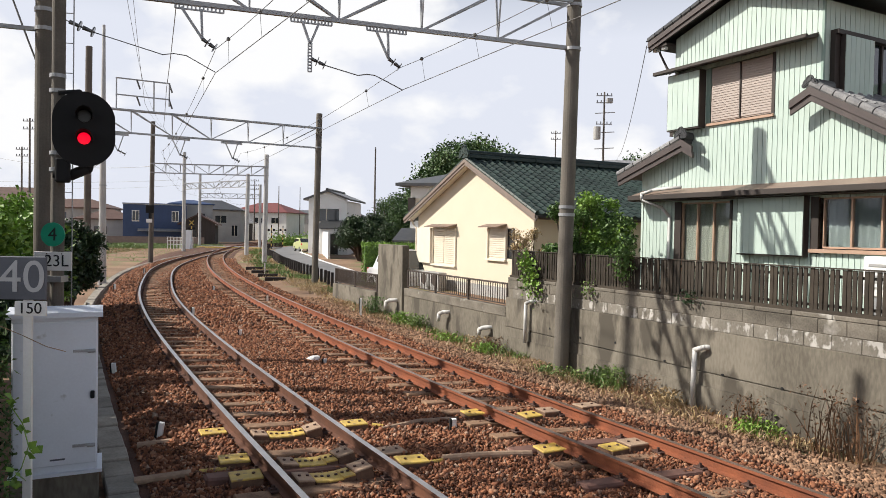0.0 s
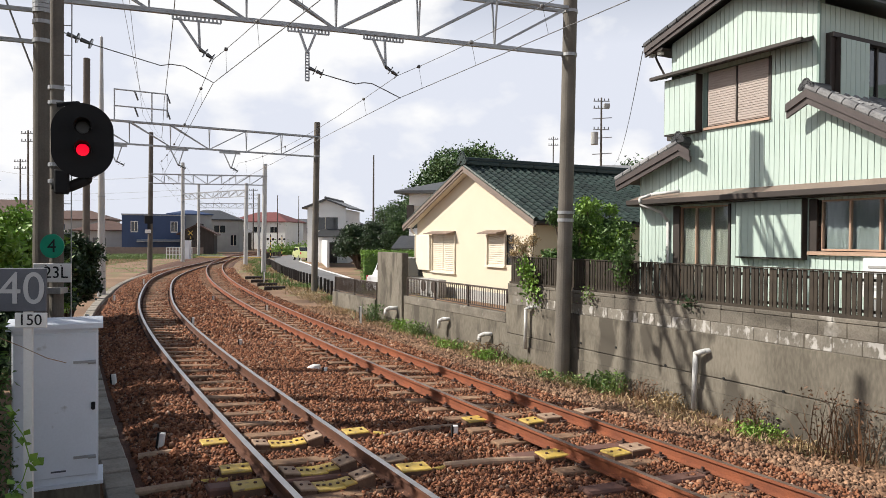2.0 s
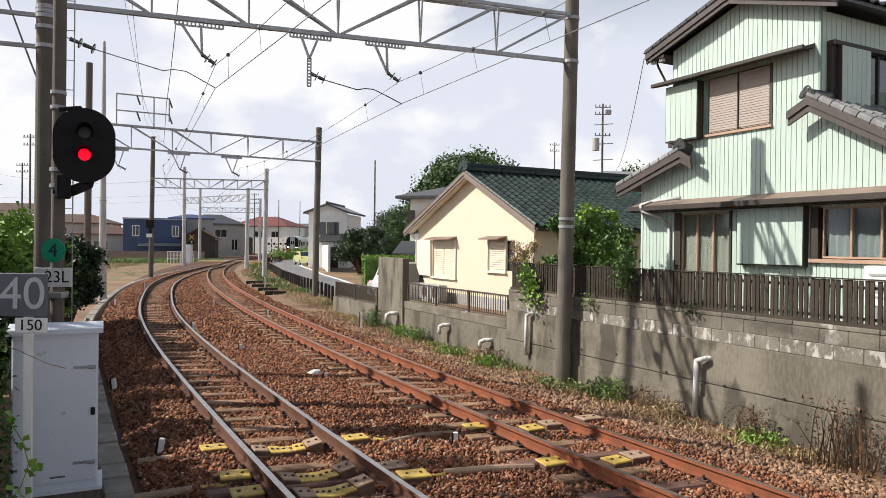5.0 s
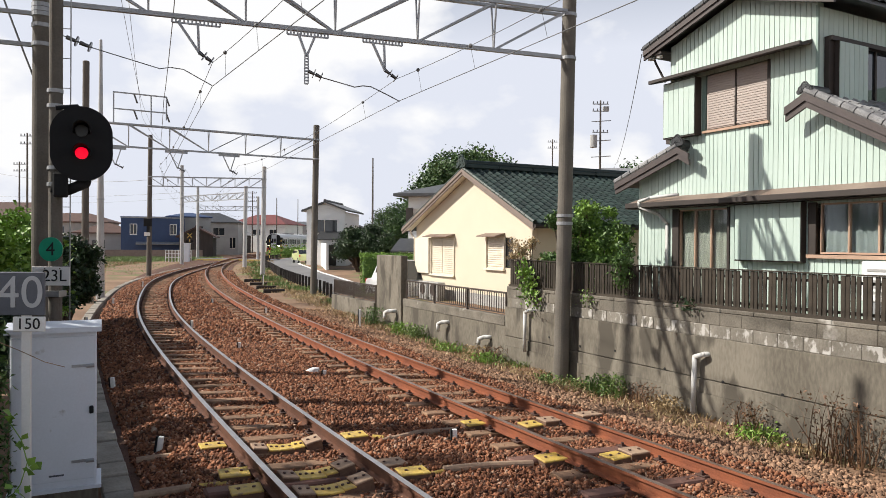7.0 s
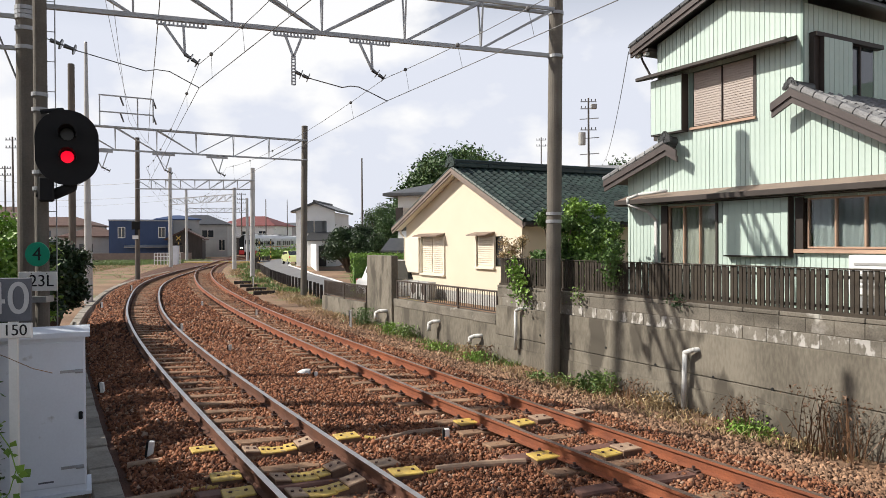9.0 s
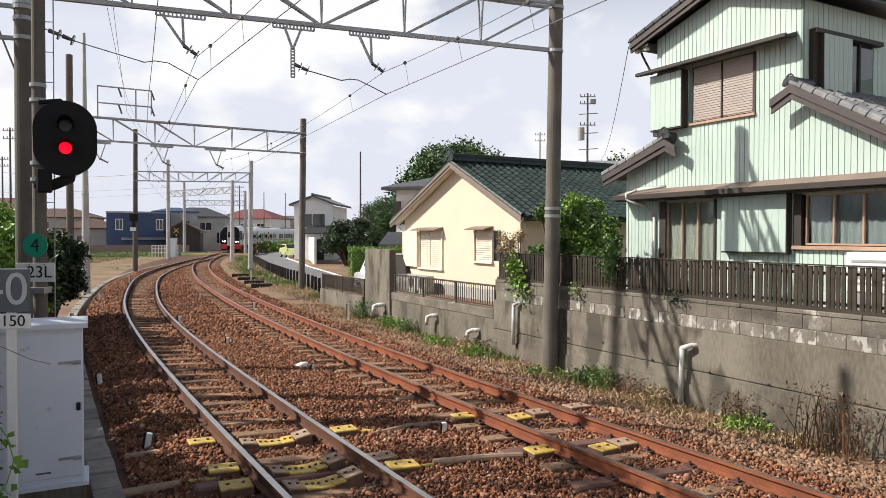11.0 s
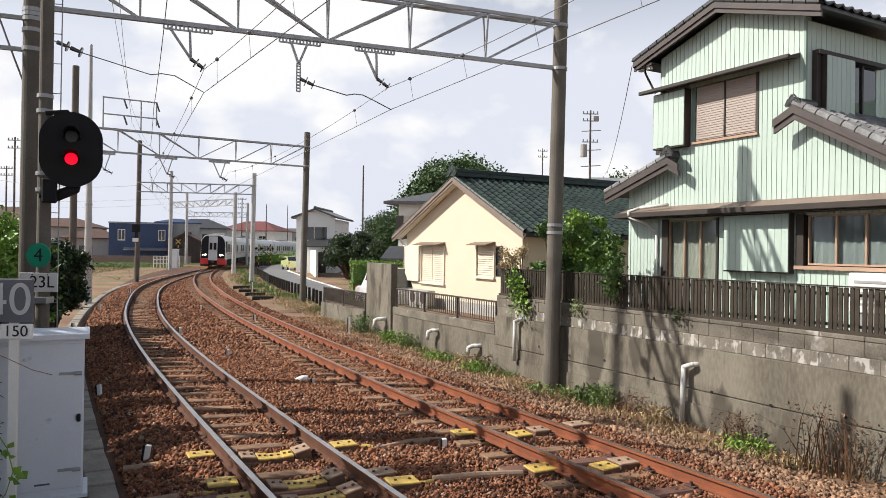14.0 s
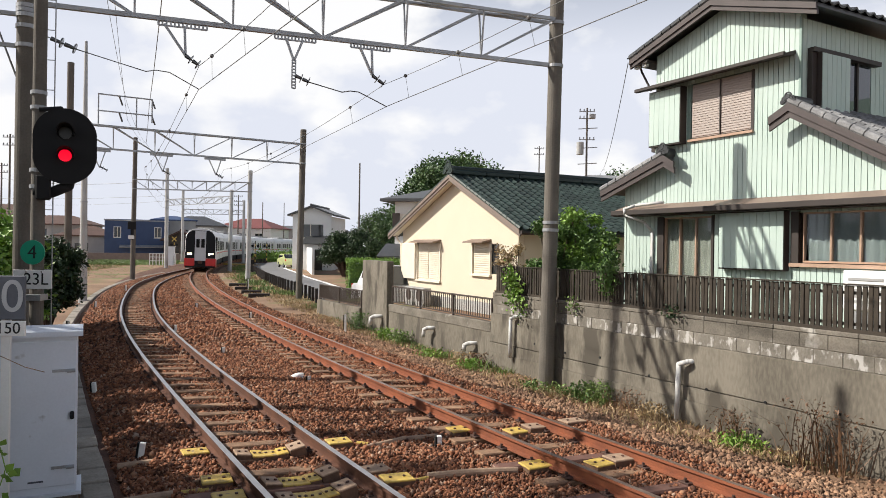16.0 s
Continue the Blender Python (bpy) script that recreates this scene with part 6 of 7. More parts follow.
def leaf_mesh(name, P, size, material, parent=None, aspect=0.55, tilt=0.9):
    V = leaves(np.asarray(P, float), size, aspect, tilt)
    k = len(V)
    T = np.array([(0, 1, 2), (0, 2, 3)])[None] + (np.arange(k) * 4)[:, None, None]
    me = bpy.data.meshes.new(name)
    me.vertices.add(k * 4)
    me.vertices.foreach_set("co", V.reshape(-1))
    me.loops.add(k * 6)
    me.loops.foreach_set("vertex_index", T.reshape(-1).astype(np.int32))
    me.polygons.add(k * 2)
    me.polygons.foreach_set("loop_start", np.arange(k * 2, dtype=np.int32) * 3)
    me.update(calc_edges=True)
    me.materials.append(material)
    ob = new(name, me)
    if parent is not None:
        ob.parent = parent
    return ob


def clump(c, r, n, shell=0.55):
    d = rng.normal(0, 1, (n, 3))
    d /= np.linalg.norm(d, axis=1, keepdims=True)
    rad = np.minimum(1.45, np.abs(rng.normal(shell + 0.15, 0.3, (n, 1))))
    return np.asarray(c) + d * rad * np.asarray(r)


def crown(blobs, per):
    pts = []
    for b in blobs:
        pts.append(clump(b[:3], b[3:6] if len(b) > 4 else (b[3],) * 3, per))
    return np.concatenate(pts)


def bush(name, label, base, spread, height, n_blobs, per, size, material, category="shrub", trunk=0.03):
    """Stems that fork from the base, with clumps of leaves at their ends."""
    t = thing(name, label, category, pose(*base))
    blobs, bm = [], bmesh.new()
    for i in range(n_blobs):
        a, r = rng.uniform(0, 6.28), spread * math.sqrt(rng.uniform(0, 1)) * 0.8
        h = height * rng.uniform(0.3, 0.88)
        c = (r * math.cos(a), r * math.sin(a), h)
        s = spread * rng.uniform(0.22, 0.42)
        blobs.append((*c, s, s, s * 0.85))
        mid = (c[0] * 0.4, c[1] * 0.4, h * 0.5)
        tube(bm, (c[0] * 0.05, c[1] * 0.05, -0.1), mid, trunk, trunk * 0.7, n=6)
        tube(bm, mid, c, trunk * 0.7, trunk * 0.25, n=6)
    part("trunk", bm, BARK, t)
    leaf_mesh("crown", crown(blobs, per), size, material, t)
    return t


def yard_pt(px, y, z=0.75):
    """A point of the street frame."""
    return tuple(STREET @ Vector((px, y, z)))


# shrubs between the two houses, and creepers over the fence
bush("shrub", "tall leafy green shrub behind the slat fence", yard_pt(9.75, 12.5), 0.6, 2.6, 34, 330, 0.08, LEAF)
bush("shrub", "leafy green shrub behind the slat fence", yard_pt(10.3, 12.0), 0.7, 2.4, 34, 330, 0.085, LEAF)
bush("shrub", "tall leafy green shrub behind the slat fence", yard_pt(10.3, 12.0), 0.65, 2.85, 34, 280, 0.08, LEAFLIME)
bush("shrub", "reddish-green shrub at the corner of the fence", yard_pt(9.5, 13.6), 0.5, 2.1, 14, 200, 0.05, DRY)
bush("shrub", "dark leafy shrub behind the slat fence", yard_pt(10.9, 12.6), 0.6, 2.3, 12, 220, 0.12, LEAFDARK)


def creeper(label, pts, spread, n, size, material):
    t = thing("creeper", label, "climbing plant", STREET)
    P = []
    for a, b in zip(pts[:-1], pts[1:]):
        k = rng.uniform(0, 1, (n, 1))
        P.append(np.asarray(a) * (1 - k) + np.asarray(b) * k + rng.normal(0, 1, (n, 3)) * np.array([0.07, spread, spread]))
    part("stem", bent([Vector(p) for p in pts], 0.012, 6), BARK, t)
    leaf_mesh("foliage", np.concatenate(P), size, material, t, 0.8)
    return t


creeper("green creeper hanging over the wall from the fence", [(WALL - 0.1, 12.75, 2.0), (WALL - 0.12, 12.6, 1.6), (WALL - 0.12, 12.4, 1.25)], 0.14, 260, 0.075, LEAFLIME)
creeper("green creeper climbing over the slat fence", [(WALL + 0.1, 9.85, 2.35), (WALL - 0.05, 9.75, 2.1), (WALL - 0.08, 9.7, 1.75)], 0.12, 300, 0.065, LEAF)
creeper("small weed rooted in the wall joint", [(WALL - 0.03, 10.7, 1.5), (WALL - 0.05, 10.62, 1.35)], 0.08, 70, 0.06, GRASS)
creeper("small weed rooted in the wall joint", [(WALL - 0.03, 8.05, 1.47), (WALL - 0.05, 8.3, 1.46)], 0.06, 60, 0.07, LEAFDARK)

# trees beside the lane
for x, y, h, sp, lb in ((-6.9, 58, 4.0, 2.0, "dense round dark green tree beside the lane"), (-5.2, 57, 3.2, 1.6, "dense dark green garden tree beside the lane"), (-3.0, 62, 5.0, 2.4, "leafy green tree behind the lane houses"), (-5.0, 70, 6.4, 2.6, "leafy green tree behind the lane houses")):
    bush("tree", lb, (x, y, 0), sp, h, 24, 620, 0.19, LEAFDARK if y < 60 else LEAFHILL, "tree", 0.1)
t = thing("hedge", "clipped bright green box hedge behind a fence", "hedge", pose(-2.5, 34.5, 0, 0, 0, 10))
k = 7000
P = np.stack([rng.uniform(-1.55, 1.55, k), rng.uniform(-0.5, 0.5, k), rng.uniform(0.1, 1.8, k)], 1)
face = rng.integers(0, 3, k)
P[face == 0, 1] = -0.5 + rng.normal(0, 0.04, (face == 0).sum())
P[face == 1, 2] = 1.8 + rng.normal(0, 0.06, (face == 1).sum())
leaf_mesh("foliage", P, 0.09, LEAFLIME, t)
part("inner_growth", boxm(-1.4, 1.4, -0.4, 0.35, -0.1, 1.65), LEAF, t)

# plants beyond the edging, the hedge by the cabinet, unseen bushes added for shade
for x, y, h, sp, m_, lb in ((-9.0, 14.6, 3.0, 1.1, LEAFLIME, "dense lime green leafy bush behind the signal"), (-10.3, 16.5, 3.4, 1.2, LEAFLIME, "lime green leafy bush behind the signal"), (-7.9, 12.3, 2.3, 0.8, LEAFLIME, "lime green leafy bush beside the pole"), (-5.5, 7.5, 2.4, 0.8, LEAFDARK, "dark green shrub behind the cabinet"), (-6.2, 9.6, 2.2, 0.7, LEAFDARK, "dark green shrub behind the signal post"), (-7.6, 8.2, 3.0, 1.0, LEAFDARK, "dense dark green shrub added out of view for shade"), (-11.0, 20.6, 2.85, 0.95, LEAFDARK, "dense dark green shrub beside the edging"), (-10.7, 19.4, 2.4, 0.8, LEAFDARK, "dense dark green shrub beside the edging"), (-9.4, 16.2, 2.6, 0.8, LEAFDARK, "dark green shrub behind the signal post"), (-8.7, 10.6, 4.0, 1.0, LEAF, "dense tall leafy bush added out of view for shade"), (-9.4, 12.4, 4.2, 1.1, LEAF, "dense tall leafy bush added out of view for shade"), (-7.7, 8.8, 4.0, 1.0, LEAF, "dense tall leafy bush added out of view for shade"), (-6.8, 6.6, 3.7, 1.0, LEAFDARK, "dense tall dark green shrub added out of view for shade"), (-6.4, 5.2, 3.5, 1.1, LEAFDARK, "dense tall dark green shrub added out of view for shade"), (-6.6, 3.4, 3.6, 1.2, LEAFDARK, "dense tall dark green shrub added out of view for shade"), (-12.0, 19.5, 3.0, 1.3, LEAFLIME, "dense lime green bush behind the signal"), (-10.4, 17.6, 2.85, 0.9, LEAFLIME, "dense lime green bush behind the signal")):
    thick = lb.startswith("dense")
    bush("shrub", lb, (x, y, -0.1), sp, h, 46 if thick else 20, 300 if thick else 260, 0.15, m_)
t = thing("hedge", "dense dark green conifer hedge beside the cabinet", "hedge", pose(-3.9, 5.0, 0))
k = 16000
P = np.stack([rng.uniform(-1.6, 0.3, k), rng.uniform(-0.9, 0.9, k), rng.uniform(0.0, 2.12, k)], 1)
out = rng.integers(0, 3, k)
P[out == 0, 0] = 0.3 + rng.normal(0, 0.03, (out == 0).sum())
P[out == 1, 1] = -0.9 + rng.normal(0, 0.04, (out == 1).sum())
P[out == 2, 2] = 2.12 + rng.normal(0, 0.05, (out == 2).sum())
P[:, 0] -= 0.12 * (P[:, 2] / 2.1) ** 2
leaf_mesh("foliage", P, 0.06, LEAF, t, 0.4)
# plain dark box inside the leaves, in place of the hedge's inner shade
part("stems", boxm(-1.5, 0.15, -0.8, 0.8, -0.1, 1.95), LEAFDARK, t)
tl = thing("creeper", "ivy tendril with pale green leaves in front of the cabinet", "climbing plant")
pts = [Vector(p) for p in ((-3.55, 5.2, 1.3), (-3.35, 5.1, 1.27), (-3.15, 5.08, 1.19), (-3.02, 5.06, 1.02), (-2.97, 5.05, 0.86), (-3.02, 5.05, 0.7), (-3.08, 5.05, 0.62))]
part("stem", bent(pts, 0.004, 6), LEAFLIME, tl)
for i, p in enumerate(pts[1:]):
    lf = leaf_mesh("leaf", np.repeat(np.array([p + Vector((0.02, -0.02, -0.02))]), 5, 0) + rng.normal(0, 0.022, (5, 3)), 0.07, LEAFLIME, tl, 0.9)
pts = [Vector(p) for p in ((-3.3, 5.1, 1.75), (-3.05, 5.08, 1.66), (-2.85, 5.06, 1.58), (-2.7, 5.04, 1.55))]
part("stem", bent(pts, 0.003, 6), DEADWEED, tl)


# low growth on the verge: kind stuff
def blades(name, P, h, material, label, lean=0.35, w=0.012):
    P = np.asarray(P, float)
    k = len(P)
    hh = h * rng.uniform(0.4, 1.25, (k, 1))
    a = rng.uniform(0, 6.28, k)
    side = np.stack([np.cos(a), np.sin(a), np.zeros(k)], 1) * w
    bend = np.concatenate([rng.normal(0, lean, (k, 2)), np.ones((k, 1))], 1)
    mid, tip = P + bend * hh * np.array([0.4, 0.4, 0.6]), P + bend * hh * np.array([1, 1, 0.95])
    V = np.stack([P - side, P + side, mid - side * 0.7, mid + side * 0.7, tip], 1)
    T = np.array([(0, 1, 3), (0, 3, 2), (2, 3, 4)])[None] + (np.arange(k) * 5)[:, None, None]
    me = bpy.data.meshes.new(name)
    me.vertices.add(k * 5)
    me.vertices.foreach_set("co", V.reshape(-1))
    me.loops.add(k * 9)
    me.loops.foreach_set("vertex_index", T.reshape(-1).astype(np.int32))
    me.polygons.add(k * 3)
    me.polygons.foreach_set("loop_start", np.arange(k * 3, dtype=np.int32) * 3)
    me.update(calc_edges=True)
    me.materials.append(material)
    return tagged(new(name, me), label, "grass", kind="stuff")


def on_verge(n, y0, y1, o0, o1, tufts=0, spread=0.2):
    ys = rng.uniform(y0, y1, tufts or n)
    os_ = rng.uniform(o0, o1, tufts or n)
    if tufts:
        idx = rng.integers(0, tufts, n)
        ys, os_ = ys[idx] + rng.normal(0, spread, n), os_[idx] + rng.normal(0, spread, n)
    X = np.array([right_x(float(y)) + o * 1.1 for y, o in zip(ys, os_)])
    Z = np.array([ground_z(x, y) for x, y in zip(X, ys)]) - 0.02
    return np.stack([X, ys, Z], 1)


blades("dry_grass", on_verge(15000, 9, 40, 2.4, 4.0, 420, 0.22), 0.13, DRY, "low straw-coloured dry grass on the verge", 0.7)
blades("dry_grass_far", on_verge(9000, 34, 90, 2.2, 4.2, 320, 0.3), 0.12, DRY, "straw-coloured dry grass along the bend", 0.6, 0.03)
blades("green_grass", on_verge(2000, 15, 30, 3.0, 3.7, 20, 0.16), 0.2, GRASS, "tufts of green grass at the foot of the wall", 0.4)
blades("green_grass_far", on_verge(2200, 30, 85, 2.7, 4.0, 22, 0.3), 0.28, GRASS, "green grass along the lane edge", 0.4, 0.03)


def weed(x, y, h, n, material, label, w=0.02, spread=0.14):
    P = np.stack([rng.normal(x, spread, n), rng.normal(y, spread, n), np.full(n, ground_z(x, y) - 0.04)], 1)
    t = thing("weed", label, "plant")
    ob = blades("stem_growth", P, h, material, label, 0.3, w * 0.4)
    for key in ("label", "category", "kind"):
        if key in ob:
            del ob[key]
    ob.parent = t
    ob["kind"] = "stuff"
    q = n * (5 if material is DEADWEED else 4)
    top = P[rng.integers(0, n, q)] + rng.normal(0, 1, (q, 3)) * np.array([spread * 0.6, spread * 0.6, 0]) + np.stack([np.zeros(q), np.zeros(q), rng.uniform(0.15, 1.0, q) * h], 1)
    leaf_mesh("foliage", top, (0.035 if material is DEADWEED else 0.06) + w, material, t, 0.4)


for px, py, h, n, m_, lb in ((8.5, 9.6, 0.42, 70, GRASS, "bushy green weed at the foot of the wall"), (8.45, 9.9, 0.36, 60, LEAF, "bushy green weed at the foot of the wall"), (8.4, 10.4, 0.25, 40, GRASS, "small green weed at the foot of the wall"), (8.5, 8.9, 0.4, 50, DEADWEED, "withered brown weed at the foot of the wall"), (8.5, 6.75, 0.5, 55, DEADWEED, "withered brown weed at the foot of the wall"), (8.3, 6.55, 0.25, 60, LEAFLIME, "small lime green weed at the foot of the wall"), (8.45, 5.55, 0.9, 46, DEADWEED, "tall withered brown weed at the foot of the wall"), (8.5, 5.15, 0.8, 40, DEADWEED, "tall withered brown weed at the foot of the wall"), (8.5, 13.6, 0.38, 70, DEADWEED, "brown fern-like weed at the foot of the wall"), (8.3, 14.1, 0.35, 50, DRY, "straw-coloured weed at the foot of the wall"), (8.1, 13.2, 0.3, 60, LEAFLIME, "lime green weed on the verge"), (8.5, 8.3, 0.3, 50, DRY, "straw-coloured weed at the foot of the wall"), (8.0, 10.8, 0.22, 50, GRASS, "small green weed on the verge"), (8.0, 15.0, 0.25, 60, LEAFLIME, "lime green weed on the verge"), (8.5, 17.6, 0.4, 90, GRASS, "green weed at the foot of the low wall"), (8.4, 18.3, 0.4, 90, LEAFLIME, "green weed at the foot of the low wall"), (8.4, 20.5, 0.6, 90, LEAF, "green weed at the foot of the pier")):
    p = STREET @ Vector((px, py, 0))
    weed(p.x, p.y, h, n, m_, lb)

# green banks and far grass
def patch(name, x0, x1, y0, y1, n, h, m_, label):
    P = np.stack([rng.uniform(x0, x1, n), rng.uniform(y0, y1, n), np.full(n, -0.16)], 1)
    blades(name, P, h, m_, label, 0.6, 0.03)


patch("far_grass", -46, -31, 84, 100, 12000, 0.4, GRASS, "rough green grass beyond the track")
patch("far_dry_grass", -40, -24, 50, 84, 16000, 0.1, DRY, "dry straw-coloured grass beyond the track")
patch("far_green_tufts", -42, -22, 52, 86, 3500, 0.16, GRASS, "low green weeds among the dry grass beyond the track")
P = crown([(-26.5 + i * 0.9, 112 + 2.0 * i, 0.4, 1.4, 2.0, 1.3) for i in range(8)], 500)
tagged(leaf_mesh("bank_growth", P, 0.4, LEAFLIME), "bright green overgrown bank beside the bend", "bank", kind="stuff")

# wooded hill
hv, hf = [], []
nx, ny = 30, 14
for j in range(ny + 1):
    for i in range(nx + 1):
        x, y = -30 + 90 * i / nx, 140 + 60 * j / ny
        e = math.sin(math.pi * j / ny)
        z = 16 * math.exp(-((x - 7) / 15) ** 2) * e + 10 * math.exp(-((x - 38) / 16) ** 2) * e - 0.3
        hv.append((x, y, z))
for j in range(ny):
    for i in range(nx):
        a = j * (nx + 1) + i
        hf.append((a, a + 1, a + nx + 2, a + nx + 1))
tagged(raw("hill", hv, hf, LEAFHILL, smooth=True), "wooded hill behind the houses", "hill", kind="structure")
blobs = []
for i in range(300):
    x, y = rng.uniform(-16, 47), rng.uniform(142, 172)
    env = 23.0 * math.exp(-((x - 4.5) / 14.5) ** 4) * (0.6 + 0.4 * smooth(-13, 3, x)) + 18.5 * math.exp(-((x - 25) / 3.4) ** 4) + 19.5 * math.exp(-((x - 40) / 5.0) ** 4)
    z = env * rng.uniform(0.5, 1.0) * (0.85 + 0.15 * (y - 142) / 30)
    r = rng.uniform(1.7, 3.0)
    if env > 3:
        blobs.append((x, y, z + 0.5, r * 1.2, r * 1.2, r * 0.9))
tagged(leaf_mesh("woodland", crown(blobs, 230), 0.8, LEAFHILL), "dense green woodland on the hill", "trees", kind="stuff")

# ---- far poles, crossing, cars ----
def utility(x, y, h, arms, label, r=0.16, gear=False):
    t = thing("utility_pole", label, "pole", pose(x, y, 0))
    part("shaft", tubem((0, 0, -0.3), (0, 0, h), r, r * 0.6, n=12), POLEDARK, t)
    for z in arms:
        part("crossarm", boxm(-0.9, 0.9, -0.05, 0.05, h - z - 0.05, h - z + 0.05), GALV, t)
        for u in (-0.8, -0.35, 0.35, 0.8):
            part("insulator", tubem((u, 0, h - z + 0.05), (u, 0, h - z + 0.3), 0.06, n=8), CERAMIC, t)
    if gear:
        part("transformer", tubem((-0.75, 0, h - 5.3), (-0.75, 0, h - 3.9), 0.4, n=14), GREYWALL, t, "grey pole transformer")
        part("gear_box", boxm(0.3, 0.9, -0.3, 0.3, h - 1.2, h - 0.7), GREYWALL, t)
        for z in (2.4, 4.6, 6.4):
            part("stay", tubem((-1.0, 0, h - z), (1.2, 0, h - z + 0.15), 0.05, n=6), GALV, t)


utility(17.7, 80, 18.6, (0.4, 1.2, 3.6), "tall utility pole with a transformer behind the houses", gear=True)
utility(20, 130, 21.5, (0.5, 1.6), "distant utility pole behind the hill houses")
utility(-6.2, 62, 9.8, (), "slim dark utility pole behind the lane houses", 0.1)
utility(-53, 90, 16.0, (0.4, 1.4), "distant utility pole behind the bushes")
utility(-63, 105, 14, (0.4, 1.4), "distant utility pole behind the bushes")
utility(-40.5, 150, 13, (0.4, 1.4, 2.2), "distant utility pole near the crossing")
utility(-33, 140, 11, (), "slim distant utility pole near the crossing", 0.13)
utility(-36, 175, 13, (), "slim distant utility pole near the crossing", 0.13)
t = thing("small_signal", "small black trackside signal on the catenary pole", "signal", pose(-20.15, 48.3, 0))
part("backboard", boxm(-0.28, 0.28, -0.16, -0.12, 3.4, 3.95, bevel=0.05), BLACK, t)
part("housing", boxm(-0.2, 0.2, -0.12, 0.1, 3.45, 3.9), BLACK, t)
part("plate", boxm(-0.2, 0.2, -0.22, -0.2, 2.75, 3.0), WHITE, t)
part("bracket", boxm(-0.05, 0.05, -0.2, 0.1, 2.7, 3.5), BLACK, t)


def crossing(x, y, m_rot):
    t = thing("crossing_signal", "yellow and black striped level crossing warning post", "signal", pose(x, y, 0, 0, 0, m_rot))
    for k in range(9):
        part("stripe", tubem((0, 0, k * 0.33), (0, 0, k * 0.33 + 0.33), 0.06, n=10), YELLOW if k % 2 else BLACK, t)
    for a in ((-45, 45) if x < -30 else ()):
        bm = bmesh.new()
        box(bm, -0.4, 0.4, -0.02, 0.02, -0.06, 0.06, Matrix.Translation((0, -0.08, 3.1)) @ Matrix.Rotation(radians(a), 4, "Y"))
        part("cross_board", bm, YELLOW, t)
    for u in (-0.32, 0.32):
        part("lamp", tubem((u, -0.05, 2.35), (u, -0.15, 2.35), 0.16, n=16), BLACK, t)


crossing(-33.0, 92, 10)
crossing(-21.6, 88, 10)
crossing(-22.7, 99, 10)
t = thing("barrier_fence", "white trackside safety fence near the crossing", "fence", pose(-31.5, 84, 0))
for k in range(9):
    part("post", boxm(-1.5 + k * 0.38 - 0.04, -1.5 + k * 0.38 + 0.04, -0.04, 0.04, -0.2, 1.3), WHITE, t)
for z in (0.4, 0.85, 1.25):
    part("rail", boxm(-1.55, 1.6, -0.03, 0.03, z, z + 0.07), WHITE, t)
t = thing("equipment_cabinet", "small white trackside cabinet near the crossing", "cabinet", pose(-30.2, 83, 0))
part("body", boxm(-0.4, 0.4, -0.3, 0.3, -0.2, 2.1, bevel=0.03), CABINET, t)
part("roof", boxm(-0.45, 0.45, -0.35, 0.35, 2.1, 2.16), CABINET, t)
t = thing("crossing_deck", "yellow-edged level crossing deck across the tracks", "crossing", pose(-26.5, 91, 0, 0, 0, -8))
part("deck", boxm(-7, 5, -2, 2, -0.1, 0.11), ASPHALT, t)
part("edge", boxm(-7, 5, -2.3, -2.004, -0.1, 0.13), YELLOW, t, "yellow edge beam")


def car(m, material, label, L=3.9, W=1.62, H=1.5):
    t = thing("car", label, "car", m)
    prof = [(0, 0.3), (0.02, 0.75), (0.12, 0.95), (0.75, 1.0), (1.35, H), (L - 0.75, H), (L - 0.15, 1.0), (L, 0.85), (L, 0.3)]
    bm = prismm(prof, -W / 2, W / 2)
    for v in bm.verts:
        if v.co.z > 1.05:
            v.co.x *= 0.84
    bmesh.ops.bevel(bm, geom=bm.edges[:], offset=0.05, segments=2, affect="EDGES")
    part("body", bm, material, t, smooth=False)
    bm = prismm([(0.76, 1.05), (1.28, H - 0.02), (1.34, H - 0.05), (0.84, 1.03)], -W * 0.38, W * 0.38)
    part("windscreen", bm, GLASS, t)
    bm = prismm([(L - 0.2, 1.03), (L - 0.74, H - 0.05), (L - 0.67, H - 0.02), (L - 0.12, 1.05)], -W * 0.38, W * 0.38)
    part("rear_window", bm, GLASS, t)
    for s in (-1, 1):
        bm = prismm([(1.05, 1.05), (1.45, H - 0.1), (L - 0.85, H - 0.1), (L - 0.4, 1.05)], s * W * 0.455 - 0.03, s * W * 0.455 + 0.03)
        part("side_window", bm, GLASS, t)
        for y in (0.72, L - 0.72):
            wheel = part("wheel", tubem((s * (W / 2 - 0.18), y, 0.3), (s * (W / 2 + 0.01), y, 0.3), 0.3, n=20), RUBBER, t)
            part("rim", tubem((s * (W / 2 + 0.01), y, 0.3), (s * (W / 2 + 0.02), y, 0.3), 0.19, n=16), GALV, wheel)
        part("tail_light", boxm(s * W * 0.44 - 0.06, s * W * 0.44 + 0.06, -0.02, 0.05, 0.75, 0.95), TRAINRED, t)
    return t


car(pose(-15.2, 78.5, 0, 0, 0, 24), CARLIME, "lime green hatchback parked beside the lane")
car(pose(-2.55, 29.6, 0, 0, 0, 205), CARWHITE, "white car parked behind the concrete pier", 3.4, 1.5, 1.75)

